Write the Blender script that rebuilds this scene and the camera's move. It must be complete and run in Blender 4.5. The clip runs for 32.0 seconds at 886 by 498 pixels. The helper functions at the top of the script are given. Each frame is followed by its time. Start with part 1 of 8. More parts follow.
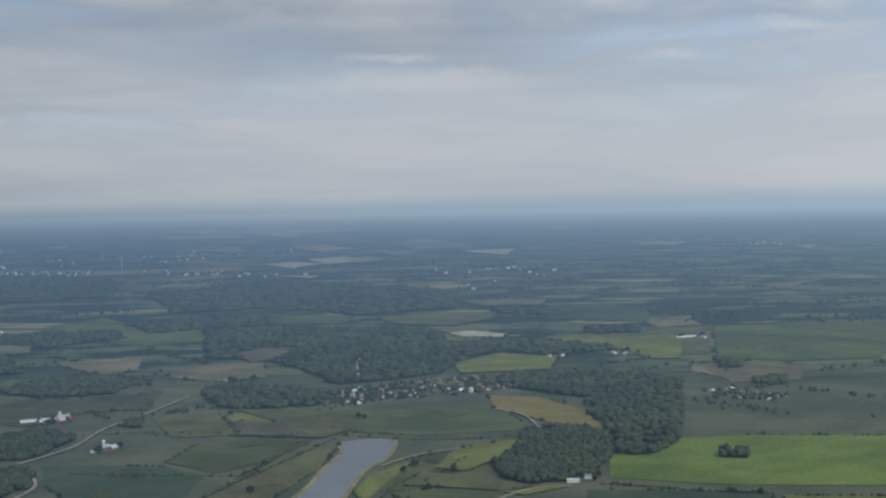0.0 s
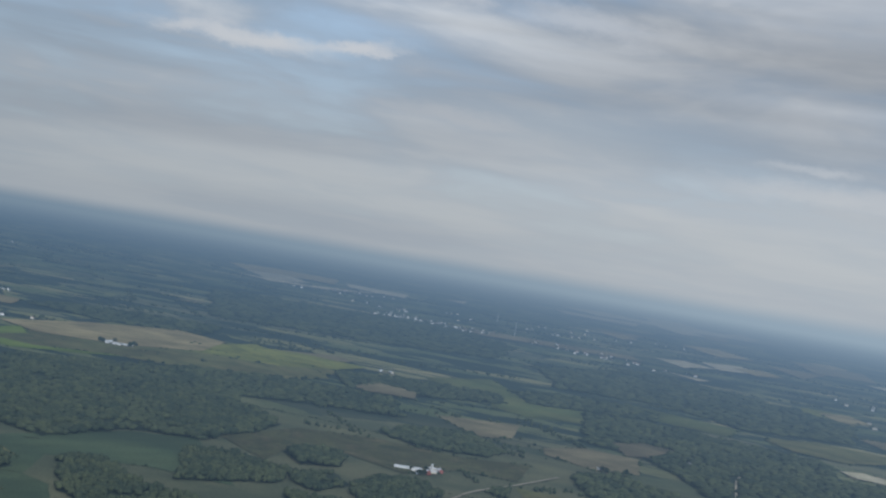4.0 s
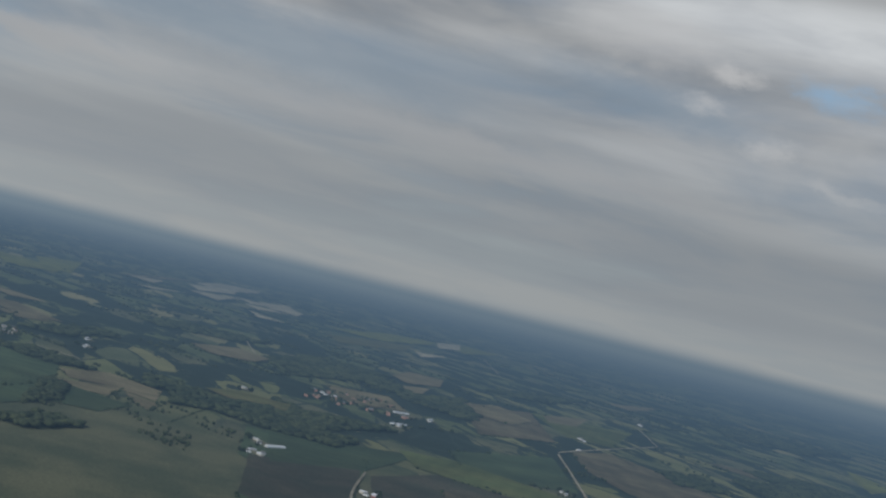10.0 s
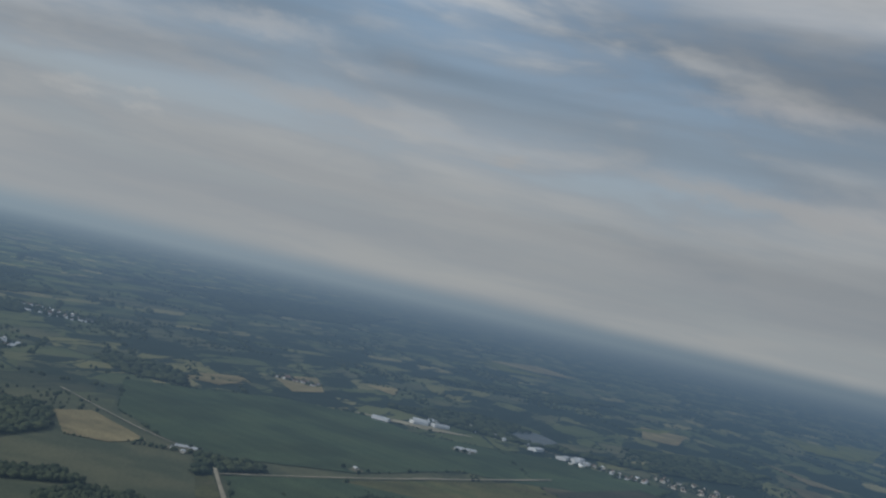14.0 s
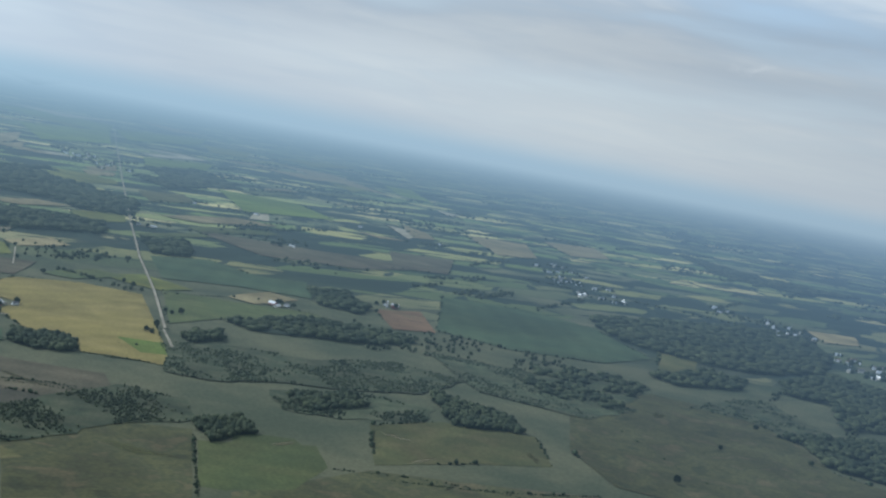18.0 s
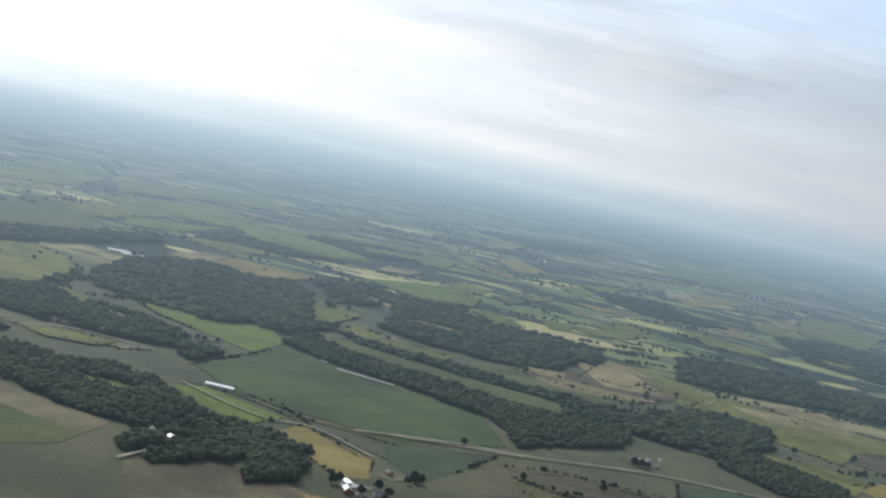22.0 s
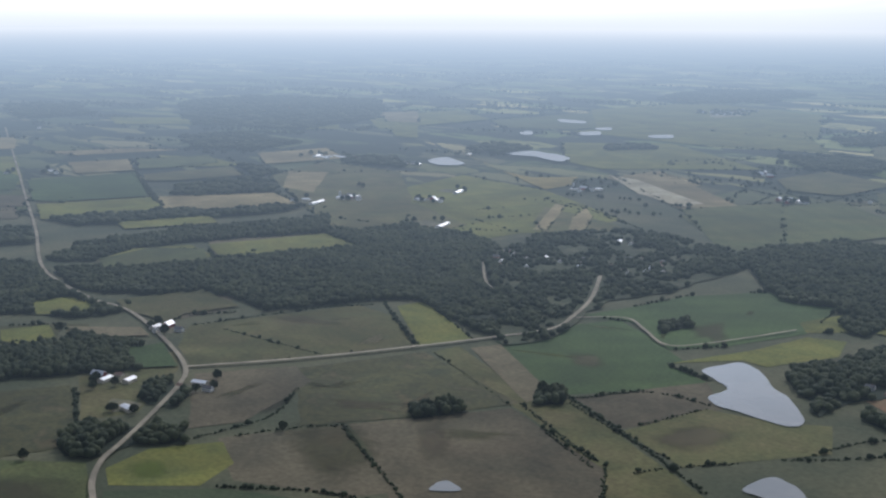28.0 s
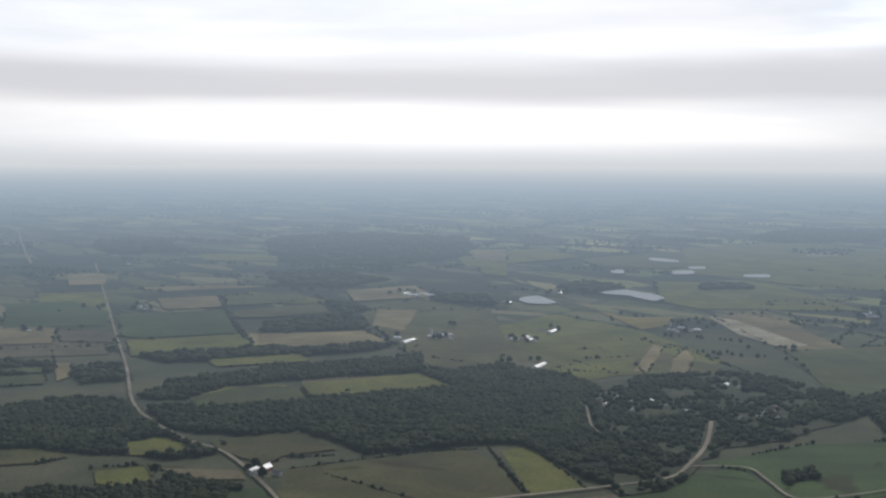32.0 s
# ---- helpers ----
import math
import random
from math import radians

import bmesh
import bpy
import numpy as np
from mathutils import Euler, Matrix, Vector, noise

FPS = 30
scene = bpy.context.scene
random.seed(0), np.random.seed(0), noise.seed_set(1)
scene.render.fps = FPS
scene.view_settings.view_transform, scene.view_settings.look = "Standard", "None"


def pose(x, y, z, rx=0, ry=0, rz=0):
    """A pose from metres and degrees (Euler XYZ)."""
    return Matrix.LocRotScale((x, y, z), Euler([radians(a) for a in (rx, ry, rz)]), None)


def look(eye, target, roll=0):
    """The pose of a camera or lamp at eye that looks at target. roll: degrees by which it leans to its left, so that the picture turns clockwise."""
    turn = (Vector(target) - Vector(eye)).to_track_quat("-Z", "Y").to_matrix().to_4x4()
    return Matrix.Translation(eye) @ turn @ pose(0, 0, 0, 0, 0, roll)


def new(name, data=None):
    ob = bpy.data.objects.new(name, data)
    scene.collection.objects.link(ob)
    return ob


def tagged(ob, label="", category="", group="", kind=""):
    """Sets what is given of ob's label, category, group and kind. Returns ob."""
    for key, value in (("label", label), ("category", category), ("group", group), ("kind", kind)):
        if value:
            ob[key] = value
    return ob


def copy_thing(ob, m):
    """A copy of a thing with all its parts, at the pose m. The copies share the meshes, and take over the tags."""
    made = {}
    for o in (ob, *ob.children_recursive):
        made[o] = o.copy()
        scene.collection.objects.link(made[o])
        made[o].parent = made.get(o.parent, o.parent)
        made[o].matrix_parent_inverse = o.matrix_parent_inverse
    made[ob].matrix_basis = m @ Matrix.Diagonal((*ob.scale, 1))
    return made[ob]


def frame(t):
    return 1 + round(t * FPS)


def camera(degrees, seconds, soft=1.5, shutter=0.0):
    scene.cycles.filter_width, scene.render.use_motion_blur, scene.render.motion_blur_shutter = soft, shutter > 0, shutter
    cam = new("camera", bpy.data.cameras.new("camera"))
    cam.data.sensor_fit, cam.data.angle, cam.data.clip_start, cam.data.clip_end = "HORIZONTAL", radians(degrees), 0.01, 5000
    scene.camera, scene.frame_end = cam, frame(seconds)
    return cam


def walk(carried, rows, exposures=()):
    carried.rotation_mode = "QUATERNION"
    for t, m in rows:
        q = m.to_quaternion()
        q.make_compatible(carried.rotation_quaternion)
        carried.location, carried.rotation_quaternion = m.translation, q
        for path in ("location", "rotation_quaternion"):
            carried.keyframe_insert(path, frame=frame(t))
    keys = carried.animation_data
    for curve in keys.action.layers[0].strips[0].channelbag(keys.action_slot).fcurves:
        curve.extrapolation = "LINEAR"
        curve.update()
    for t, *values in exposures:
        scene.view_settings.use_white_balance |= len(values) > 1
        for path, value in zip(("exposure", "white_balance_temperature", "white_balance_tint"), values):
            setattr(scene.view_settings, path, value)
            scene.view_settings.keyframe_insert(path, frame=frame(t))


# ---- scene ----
from mathutils import geometry

CENTRE = (-150.0, 0.0)      # middle of the circle that is flown
EYE_HEIGHT = 400.0
NEAR, REACH = 2400.0, 2300.0  # plan drawn 1:1 up to NEAR; the distance behind it is drawn in to lie within NEAR + REACH, and raised to fit the view from CENTRE
SUN_YAW, SUN_ELEVATION = 211.0, 36.0
GLOW_YAW = 236.0            # the brightest quarter of the clouded sky

ROWS = [
    (0, 0.0, 0.0, 400.0, -2.30, 1.02, -5.00),
    (0.5, -3.6, 9.5, 400.0, -3.69, 1.25, -3.70),
    (1, -7.1, 19.1, 400.1, -4.13, 0.90, -2.28),
    (1.5, -10.6, 28.6, 400.3, -4.10, 0.92, -0.55),
    (2, -14.2, 38.1, 400.5, -4.23, 0.69, 3.15),
    (2.5, -18.1, 47.6, 400.9, -4.14, -1.15, 5.64),
    (4.5, -38.3, 83.7, 402.5, 0.72, -11.79, 14.53),
    (5, -45.3, 91.6, 402.9, -0.97, -11.42, 18.87),
    (5.5, -53.1, 98.8, 403.1, -0.16, -11.50, 24.30),
    (6, -61.6, 105.2, 403.3, 1.26, -11.82, 28.77),
    (6.5, -70.8, 110.6, 403.5, 1.26, -11.78, 32.65),
    (7, -80.5, 114.9, 403.6, 1.09, -12.00, 37.33),
    (7.5, -90.7, 117.9, 403.8, 3.63, -12.97, 41.71),
    (8, -101.3, 119.7, 404.0, 2.57, -13.12, 48.07),
    (8.5, -112.0, 120.3, 404.2, 2.06, -12.83, 53.25),
    (9, -122.8, 119.8, 404.4, 2.04, -12.38, 59.06),
    (9.5, -133.5, 118.3, 404.7, 1.23, -12.75, 64.45),
    (10, -144.2, 116.0, 405.0, 1.81, -13.86, 69.28),
    (10.5, -154.8, 113.0, 405.3, 1.33, -13.16, 72.91),
    (11, -165.1, 109.4, 405.6, 1.93, -12.78, 76.67),
    (11.5, -175.4, 105.4, 405.9, 1.62, -12.81, 80.87),
    (12, -185.4, 101.0, 406.2, 1.32, -11.90, 85.92),
    (12.5, -195.3, 96.2, 406.6, 0.84, -11.76, 91.53),
    (13, -204.9, 91.1, 406.9, -0.18, -11.69, 95.52),
    (13.5, -214.2, 85.5, 407.3, 2.33, -13.28, 99.41),
    (14, -223.2, 79.6, 407.7, 1.65, -12.91, 103.98),
    (14.5, -231.6, 73.1, 408.1, -0.42, -12.60, 110.09),
    (16.5, -258.2, 42.0, 410.6, -6.84, -11.30, 128.77),
    (17, -262.5, 32.6, 411.0, -6.73, -10.58, 134.39),
    (17.5, -265.9, 22.8, 411.2, -5.56, -10.82, 140.76),
    (18, -268.2, 12.8, 411.1, -5.09, -10.54, 145.77),
    (18.5, -269.3, 2.6, 410.8, -4.61, -11.21, 150.06),
    (19, -269.4, -7.7, 410.4, -4.55, -11.14, 154.62),
    (19.5, -268.4, -17.8, 409.9, -4.49, -11.41, 159.95),
    (20, -266.5, -27.9, 409.5, -4.39, -11.44, 164.65),
    (20.5, -263.5, -37.7, 409.2, -4.21, -11.69, 169.03),
    (21, -259.7, -47.3, 409.1, -4.78, -11.31, 173.71),
    (21.5, -254.9, -56.4, 409.0, -5.03, -11.20, 178.96),
    (22, -249.3, -65.0, 408.8, -4.43, -12.38, 184.42),
    (22.5, -243.0, -72.8, 408.5, -5.82, -10.92, 190.16),
    (23, -236.1, -79.7, 407.9, -5.45, -11.07, 196.42),
    (23.5, -228.6, -85.7, 407.2, -5.57, -10.66, 201.08),
    (24, -220.8, -90.8, 406.3, -6.92, -9.87, 205.61),
    (24.5, -212.7, -95.3, 405.2, -6.59, -9.90, 209.52),
    (25, -204.5, -99.1, 404.1, -7.51, -8.72, 213.68),
    (25.5, -196.5, -102.5, 402.9, -8.15, -6.81, 217.59),
    (26, -188.7, -105.6, 401.8, -8.72, -5.27, 221.90),
    (26.5, -181.0, -108.3, 400.6, -8.63, -4.24, 224.96),
    (28.5, -149.9, -115.3, 396.1, -11.26, 0.53, 234.20),
    (29, -140.9, -115.8, 395.4, -12.02, 0.65, 235.17),
    (29.5, -131.5, -115.9, 394.7, -11.61, -0.24, 235.63),
    (30, -121.9, -115.6, 394.0, -9.49, -0.74, 236.18),
    (30.5, -112.3, -115.0, 393.2, -6.38, -0.14, 236.05),
    (31, -102.5, -114.1, 392.3, -5.34, -0.49, 235.12),
    (31.5, -92.7, -112.9, 391.4, -5.16, -0.02, 234.89),
    (32, -82.8, -111.4, 390.5, -4.27, -0.34, 235.62),
]

EXPOSURES = [(0, 0.0, 5850, 10), (1, -0.05, 5830, 10), (2, -0.03, 5800, 10), (5, 0.0, 6000, 9), (8, -0.16, 6200, 9), (11, -0.38, 6150, 9), (14, -0.42, 6150, 9), (17, 0.08, 5600, 5), (20, 0.24, 5950, 7), (22, 0.09, 6250, 11), (24, -0.40, 6400, 12), (26, -0.40, 6250, 15), (28.5, -0.2, 5950, 16), (29, -0.14, 5950, 16), (30, 0.22, 5950, 15), (31, -0.3, 6150, 15), (32, -0.64, 6400, 14)]
cam = camera(38.0, 32.0, soft=2.4)
walk(cam, [(t, pose(x, y, z, 90 + p, r, w)) for t, x, y, z, p, r, w in ROWS], EXPOSURES)


# ---- world, sun ----
class Nodes:
    """Short hand for a node tree."""

    def __init__(self, tree):
        self.tree = tree
        tree.nodes.clear()

    def add(self, kind, inputs=None, **values):
        node = self.tree.nodes.new(kind)
        for key, value in values.items():
            if key == "operation":
                node.operation = value
            elif key == "blend":
                node.data_type, node.blend_type = "RGBA", value
            elif key == "dimensions":
                node.noise_dimensions = value
            elif key == "feature":
                node.feature = value
            elif key == "distance":
                node.distance = value
            elif key == "interpolation":
                node.interpolation_type = value
            elif key == "clamp":
                node.use_clamp = value
        for key, value in (inputs or {}).items():
            if isinstance(value, bpy.types.NodeSocket):
                self.tree.links.new(value, node.inputs[key])
            else:
                node.inputs[key].default_value = value
        return node

    def math(self, operation, a, b=0.0, c=0.0, clamp=False):
        return self.add("ShaderNodeMath", {0: a, 1: b, 2: c}, operation=operation, clamp=clamp).outputs[0]

    def mix(self, fac, a, b, blend="MIX"):
        return self.add("ShaderNodeMix", {0: fac, 6: a, 7: b}, blend=blend).outputs[2]

    def ramp(self, fac, stops):
        node = self.tree.nodes.new("ShaderNodeValToRGB")
        cr = node.color_ramp
        while len(cr.elements) < len(stops):
            cr.elements.new(0.5)
        for e, (p, c) in zip(cr.elements, stops):
            e.position, e.color = p, (*c, 1)
        self.tree.links.new(fac, node.inputs[0])
        return node.outputs[0]

    def noise(self, vector, scale, detail=4.0, rough=0.55, distortion=0.0):
        n = self.add("ShaderNodeTexNoise", {"Vector": vector, "Scale": scale, "Detail": detail, "Roughness": rough, "Distortion": distortion})
        return n.outputs[0]

    def smooth(self, value, lo, hi, a=0.0, b=1.0):
        n = self.add("ShaderNodeMapRange", {0: value, 1: lo, 2: hi, 3: a, 4: b}, interpolation="SMOOTHSTEP")
        return n.outputs[0]


SUN_FLAT = (-math.sin(radians(SUN_YAW)), math.cos(radians(SUN_YAW)))
GLOW_FLAT = (-math.sin(radians(GLOW_YAW)), math.cos(radians(GLOW_YAW)))


def toward_glow(n, x, y):
    """-1 to 1: how far a level direction x, y turns to the bright quarter."""
    long = n.math("SQRT", n.math("ADD", n.math("MULTIPLY", x, x), n.math("MULTIPLY", y, y)))
    dot = n.math("ADD", n.math("MULTIPLY", x, GLOW_FLAT[0]), n.math("MULTIPLY", y, GLOW_FLAT[1]))
    return n.math("DIVIDE", dot, n.math("MAXIMUM", long, 1e-5))


def by_side(n, side, *stops):
    """A colour that runs with the side: stops of (side, colour)."""
    return n.ramp(n.math("MULTIPLY_ADD", side, 0.5, 0.5), [(0.5 + 0.5 * s, c) for s, c in stops])


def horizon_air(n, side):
    """The air at the skyline: the sky's colour there, and the haze painted over the land below it."""
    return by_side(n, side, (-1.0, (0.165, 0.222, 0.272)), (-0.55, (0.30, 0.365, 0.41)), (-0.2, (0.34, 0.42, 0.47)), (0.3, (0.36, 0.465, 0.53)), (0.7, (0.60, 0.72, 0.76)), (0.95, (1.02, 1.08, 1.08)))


CLOUDS = []


def cloud(kind, share, yaw, rise, wide_by, high_by, lean):
    """One streak of the deck: how dense, its yaw and height, half its width and height, and its lean, in degrees."""
    CLOUDS.append((kind, share, yaw, rise, wide_by, high_by, lean))


cloud("lit", 0.75, 356.99, 6.18, 1.87, 0.25, -0.8)
cloud("lit", 0.7, 356.26, 5.13, 5.99, 0.5, 0.1)
cloud("pink", 0.5, 352.52, 4.14, 6.99, 0.4, -1.2)
cloud("lit", 0.6, 344.83, 6.14, 1.2, 0.25, -2.2)
cloud("lit", 0.6, 339.59, 7.03, 1.62, 0.3, -5.0)
cloud("pink", 0.5, 11.99, 6.2, 2.37, 0.22, -5.3)
cloud("slate", 0.6, 4.41, 6.49, 8.24, 1.25, 0.2)
cloud("slate", 0.45, 345.82, 5.0, 4.99, 0.5, -1.8)
cloud("cream", 0.8, 22.7, 12.09, 1.55, 0.65, 20.4)
cloud("blue", 0.6, 24.39, 12.82, 1.37, 0.4, 10.7)
cloud("lit", 0.75, 21.83, 7.95, 2.0, 0.37, 2.9)
cloud("lit", 0.75, 17.44, 8.43, 1.8, 0.32, 10.2)
cloud("lit", 0.6, 25.78, 7.91, 1.2, 0.3, 11.4)
cloud("lit", 0.55, 13.63, 11.7, 1.05, 0.7, -11.6)
cloud("pink", 0.6, 28.72, 10.25, 2.75, 0.45, -10.0)
cloud("pink", 0.55, 12.44, 6.29, 3.25, 0.3, -4.1)
cloud("slate", 0.5, 23.8, 10.08, 4.24, 0.75, 0.9)
cloud("pink", 0.5, 41.75, 8.09, 4.99, 0.5, -4.5)
cloud("slate", 0.4, 35.05, 7.39, 7.49, 0.65, -3.4)
cloud("cream", 0.85, 48.99, 12.94, 2.05, 1.05, 2.1)
cloud("blue", 0.75, 54.38, 11.95, 1.45, 0.7, -6.4)
cloud("blue", 0.6, 45.49, 13.81, 3.0, 0.65, -5.0)
cloud("lit", 0.7, 59.11, 12.0, 1.25, 0.4, -1.6)
cloud("lit", 0.7, 56.93, 9.18, 1.0, 0.5, -2.0)
cloud("lit", 0.6, 59.96, 10.61, 1.2, 0.37, 2.4)
cloud("pink", 0.5, 61.59, 6.31, 5.99, 0.45, -4.4)
cloud("lit", 0.45, 53.71, 7.99, 1.87, 0.25, -8.3)
cloud("pink", 0.6, 45.16, 8.77, 4.24, 0.45, -3.9)
cloud("grey", 0.55, 45.82, 11.95, 3.0, 0.9, -4.5)
cloud("slate", 0.5, 62.73, 10.25, 4.74, 0.9, -9.0)
cloud("pink", 0.55, 110.3, 6.53, 4.49, 0.37, -0.7)
cloud("blue", 0.25, 105.39, 6.59, 3.74, 0.3, -1.2)
cloud("pink", 0.6, 102.0, 6.09, 0.95, 0.22, 4.6)
cloud("pink", 0.5, 103.74, 3.48, 2.0, 0.25, 2.2)
cloud("grey", 0.6, 97.85, 3.92, 1.45, 0.22, 3.9)
cloud("lit", 0.5, 86.53, 6.49, 3.99, 0.37, -1.3)
cloud("pink", 0.5, 92.38, 6.62, 5.49, 0.4, -2.6)
cloud("pink", 0.5, 90.66, 10.58, 4.49, 0.4, 0.8)
cloud("lit", 0.45, 121.58, 5.07, 1.25, 0.2, 6.5)
cloud("lit", 0.45, 118.95, 5.14, 1.0, 0.2, 4.3)
cloud("lit", 0.5, 113.98, 9.43, 3.25, 0.55, 0.5)
cloud("pink", 0.5, 110.33, 6.92, 6.24, 0.35, -1.4)
cloud("lit", 0.6, 121.21, 4.69, 1.05, 0.2, 3.8)
cloud("lit", 0.6, 118.58, 4.61, 0.85, 0.22, -0.7)
cloud("slate", 0.6, 75.17, 8.33, 8.24, 1.25, 0.6)
cloud("pink", 0.45, 72.77, 6.35, 7.49, 0.5, -1.2)
cloud("slate", 0.55, 84.51, 9.01, 10.48, 1.25, -0.1)
cloud("pink", 0.6, 89.75, 6.57, 6.24, 0.5, -2.8)
cloud("slate", 0.5, 70.79, 9.93, 7.49, 1.0, -0.3)
cloud("lit", 0.5, 62.98, 12.87, 3.25, 1.25, -6.4)
cloud("pink", 0.45, 67.99, 6.47, 6.49, 0.4, -4.3)
cloud("lit", 0.6, 22.14, 8.04, 3.25, 0.4, -4.0)
cloud("lit", 0.6, 17.85, 8.35, 2.0, 0.25, 5.2)
cloud("lit", 0.5, 8.11, 11.13, 3.74, 0.65, -4.6)
cloud("pink", 0.5, 13.56, 6.09, 3.0, 0.22, -1.2)
cloud("slate", 0.4, 8.37, 6.43, 7.49, 0.75, -3.7)
cloud("blue", 0.5, 37.29, 11.33, 2.25, 0.65, 1.9)
cloud("cream", 0.6, 33.57, 11.94, 1.5, 0.7, 1.0)
cloud("lit", 0.5, 22.36, 11.8, 1.5, 0.35, 15.3)
cloud("lit", 0.55, 23.49, 7.97, 3.74, 0.3, 0.1)
cloud("pink", 0.5, 45.88, 8.32, 3.99, 0.45, -11.9)
cloud("slate", 0.45, 27.68, 10.43, 6.24, 1.0, -9.8)
cloud("slate", 0.5, 99.34, 7.97, 10.48, 1.0, 0.2)
cloud("slate", 0.45, 84.4, 9.36, 6.49, 1.0, -2.1)
cloud("pink", 0.45, 95.66, 2.64, 12.48, 0.6, -2.3)
cloud("blue", 0.3, 131.93, 7.6, 4.99, 1.0, -3.1)
cloud("lit", 0.45, 132.89, 5.27, 1.0, 0.2, 4.6)
cloud("slate", 0.3, 158.27, 5.5, 4.99, 1.0, -2.1)


def make_world():
    world = bpy.data.worlds.new("sky")
    scene.world = world
    world.use_nodes = True
    n = Nodes(world.node_tree)
    way = n.add("ShaderNodeTexCoord").outputs["Generated"]
    sep = n.add("ShaderNodeSeparateXYZ", {0: way}).outputs
    up = n.math("MAXIMUM", sep[2], 0.0)
    sky = n.tree.nodes.new("ShaderNodeTexSky")
    sky.sky_type, sky.sun_disc = "NISHITA", False
    sky.sun_elevation, sky.sun_rotation = radians(SUN_ELEVATION), radians(-SUN_YAW)
    blue = n.mix(1.0, sky.outputs[0], (0.11, 0.11, 0.11, 1), "MULTIPLY")
    # the cloud deck, a level sheet seen from below
    deep = n.math("ADD", up, 0.11)
    deck = n.add("ShaderNodeCombineXYZ", {0: n.math("DIVIDE", sep[0], deep), 1: n.math("DIVIDE", sep[1], deep), 2: 0.0}).outputs[0]
    wide = n.noise(deck, 0.42, 2.0, 0.45, 0.4)
    puffs = n.noise(deck, 1.15, 5.0, 0.52, 0.5)
    wisps = n.noise(deck, 3.4, 4.0, 0.5, 0.3)
    thick = n.math("ADD", n.math("MULTIPLY", wide, 0.55), n.math("ADD", n.math("MULTIPLY", puffs, 0.42), n.math("MULTIPLY", wisps, 0.10)))
    cover = n.smooth(thick, 0.415, 0.535)
    cloud = n.mix(n.smooth(thick, 0.47, 0.63), (0.262, 0.322, 0.392, 1), (0.445, 0.452, 0.458, 1))
    crest = n.math("MULTIPLY", n.smooth(n.math("ADD", n.math("MULTIPLY", puffs, 0.8), n.math("MULTIPLY", wisps, 0.2)), 0.49, 0.64), n.smooth(up, 0.07, 0.26))
    cloud = n.mix(crest, cloud, (0.58, 0.58, 0.57, 1))
    over = n.mix(cover, n.mix(n.smooth(up, 0.12, 0.4, 0.75, 0.0), blue, (0.275, 0.365, 0.465, 1)), cloud)
    # the bright quarter round the hidden sun
    side = toward_glow(n, sep[0], sep[1])
    glow = n.math("POWER", n.math("MAXIMUM", n.math("MULTIPLY_ADD", side, 0.5, 0.5), 0.0), 5.6)
    over = n.mix(n.math("MULTIPLY", glow, 0.6), over, (0.42, 0.45, 0.47, 1))
    lift = n.math("MULTIPLY_ADD", n.math("MULTIPLY", glow, n.smooth(up, 0.0, 0.5, 1.0, 0.8)), 3.4, 1.0)
    # long flat bands of cloud
    flat = n.add("ShaderNodeVectorMath", {0: way, 1: (1.1, 1.1, 13.0)}, operation="MULTIPLY").outputs[0]
    band = n.noise(flat, 1.0, 3.0, 0.5, 0.25)
    lift = n.math("MULTIPLY", lift, n.math("MULTIPLY_ADD", n.smooth(band, 0.36, 0.62), 0.40, 0.82))
    thin = n.noise(n.add("ShaderNodeVectorMath", {0: way, 1: (2.2, 2.2, 26.0)}, operation="MULTIPLY").outputs[0], 1.0, 5.0, 0.6, 0.3)
    lift = n.math("MULTIPLY", lift, n.smooth(thin, 0.3, 0.7, 0.93, 1.06))
    over = n.mix(1.0, over, n.add("ShaderNodeCombineColor", {0: lift, 1: lift, 2: lift}).outputs[0], "MULTIPLY")
    # single streaks, puffs and gaps of the cloud deck
    stir = n.add("ShaderNodeTexNoise", {"Vector": n.add("ShaderNodeVectorMath", {0: way, 1: (1.0, 1.0, 2.2)}, operation="MULTIPLY").outputs[0], "Scale": 26.0, "Detail": 7.0, "Roughness": 0.66}).outputs[1]
    stir = n.add("ShaderNodeVectorMath", {0: stir, 1: (0.5, 0.5, 0.5)}, operation="SUBTRACT").outputs[0]
    ragged = n.add("ShaderNodeVectorMath", {0: n.add("ShaderNodeVectorMath", {0: stir, 1: (0.075, 0.075, 0.022)}, operation="MULTIPLY").outputs[0], 1: way}, operation="ADD").outputs[0]
    tone = {"lit": (0.66, 0.64, 0.62, 1), "pink": (0.50, 0.485, 0.48, 1), "grey": (0.27, 0.30, 0.335, 1), "blue": (0.33, 0.50, 0.68, 1), "cream": (0.70, 0.69, 0.62, 1), "slate": (0.25, 0.325, 0.40, 1)}
    for kind, share, yaw, rise, wide_by, high_by, lean in CLOUDS:
        a, b = radians(yaw), radians(rise)
        spot = (-math.sin(a) * math.cos(b), math.cos(a) * math.cos(b), math.sin(b))
        turn = (Matrix.Rotation(a, 3, "Z") @ Matrix.Rotation(math.pi / 2 + b, 3, "X") @ Matrix.Rotation(radians(lean), 3, "Z")).to_euler()
        local = n.tree.nodes.new("ShaderNodeMapping")
        local.vector_type = "TEXTURE"
        n.tree.links.new(ragged, local.inputs[0])
        local.inputs[1].default_value, local.inputs[2].default_value, local.inputs[3].default_value = spot, turn, (radians(wide_by), radians(high_by), 0.5)
        out_by = n.tree.nodes.new("ShaderNodeVectorMath")
        out_by.operation = "LENGTH"
        n.tree.links.new(local.outputs[0], out_by.inputs[0])
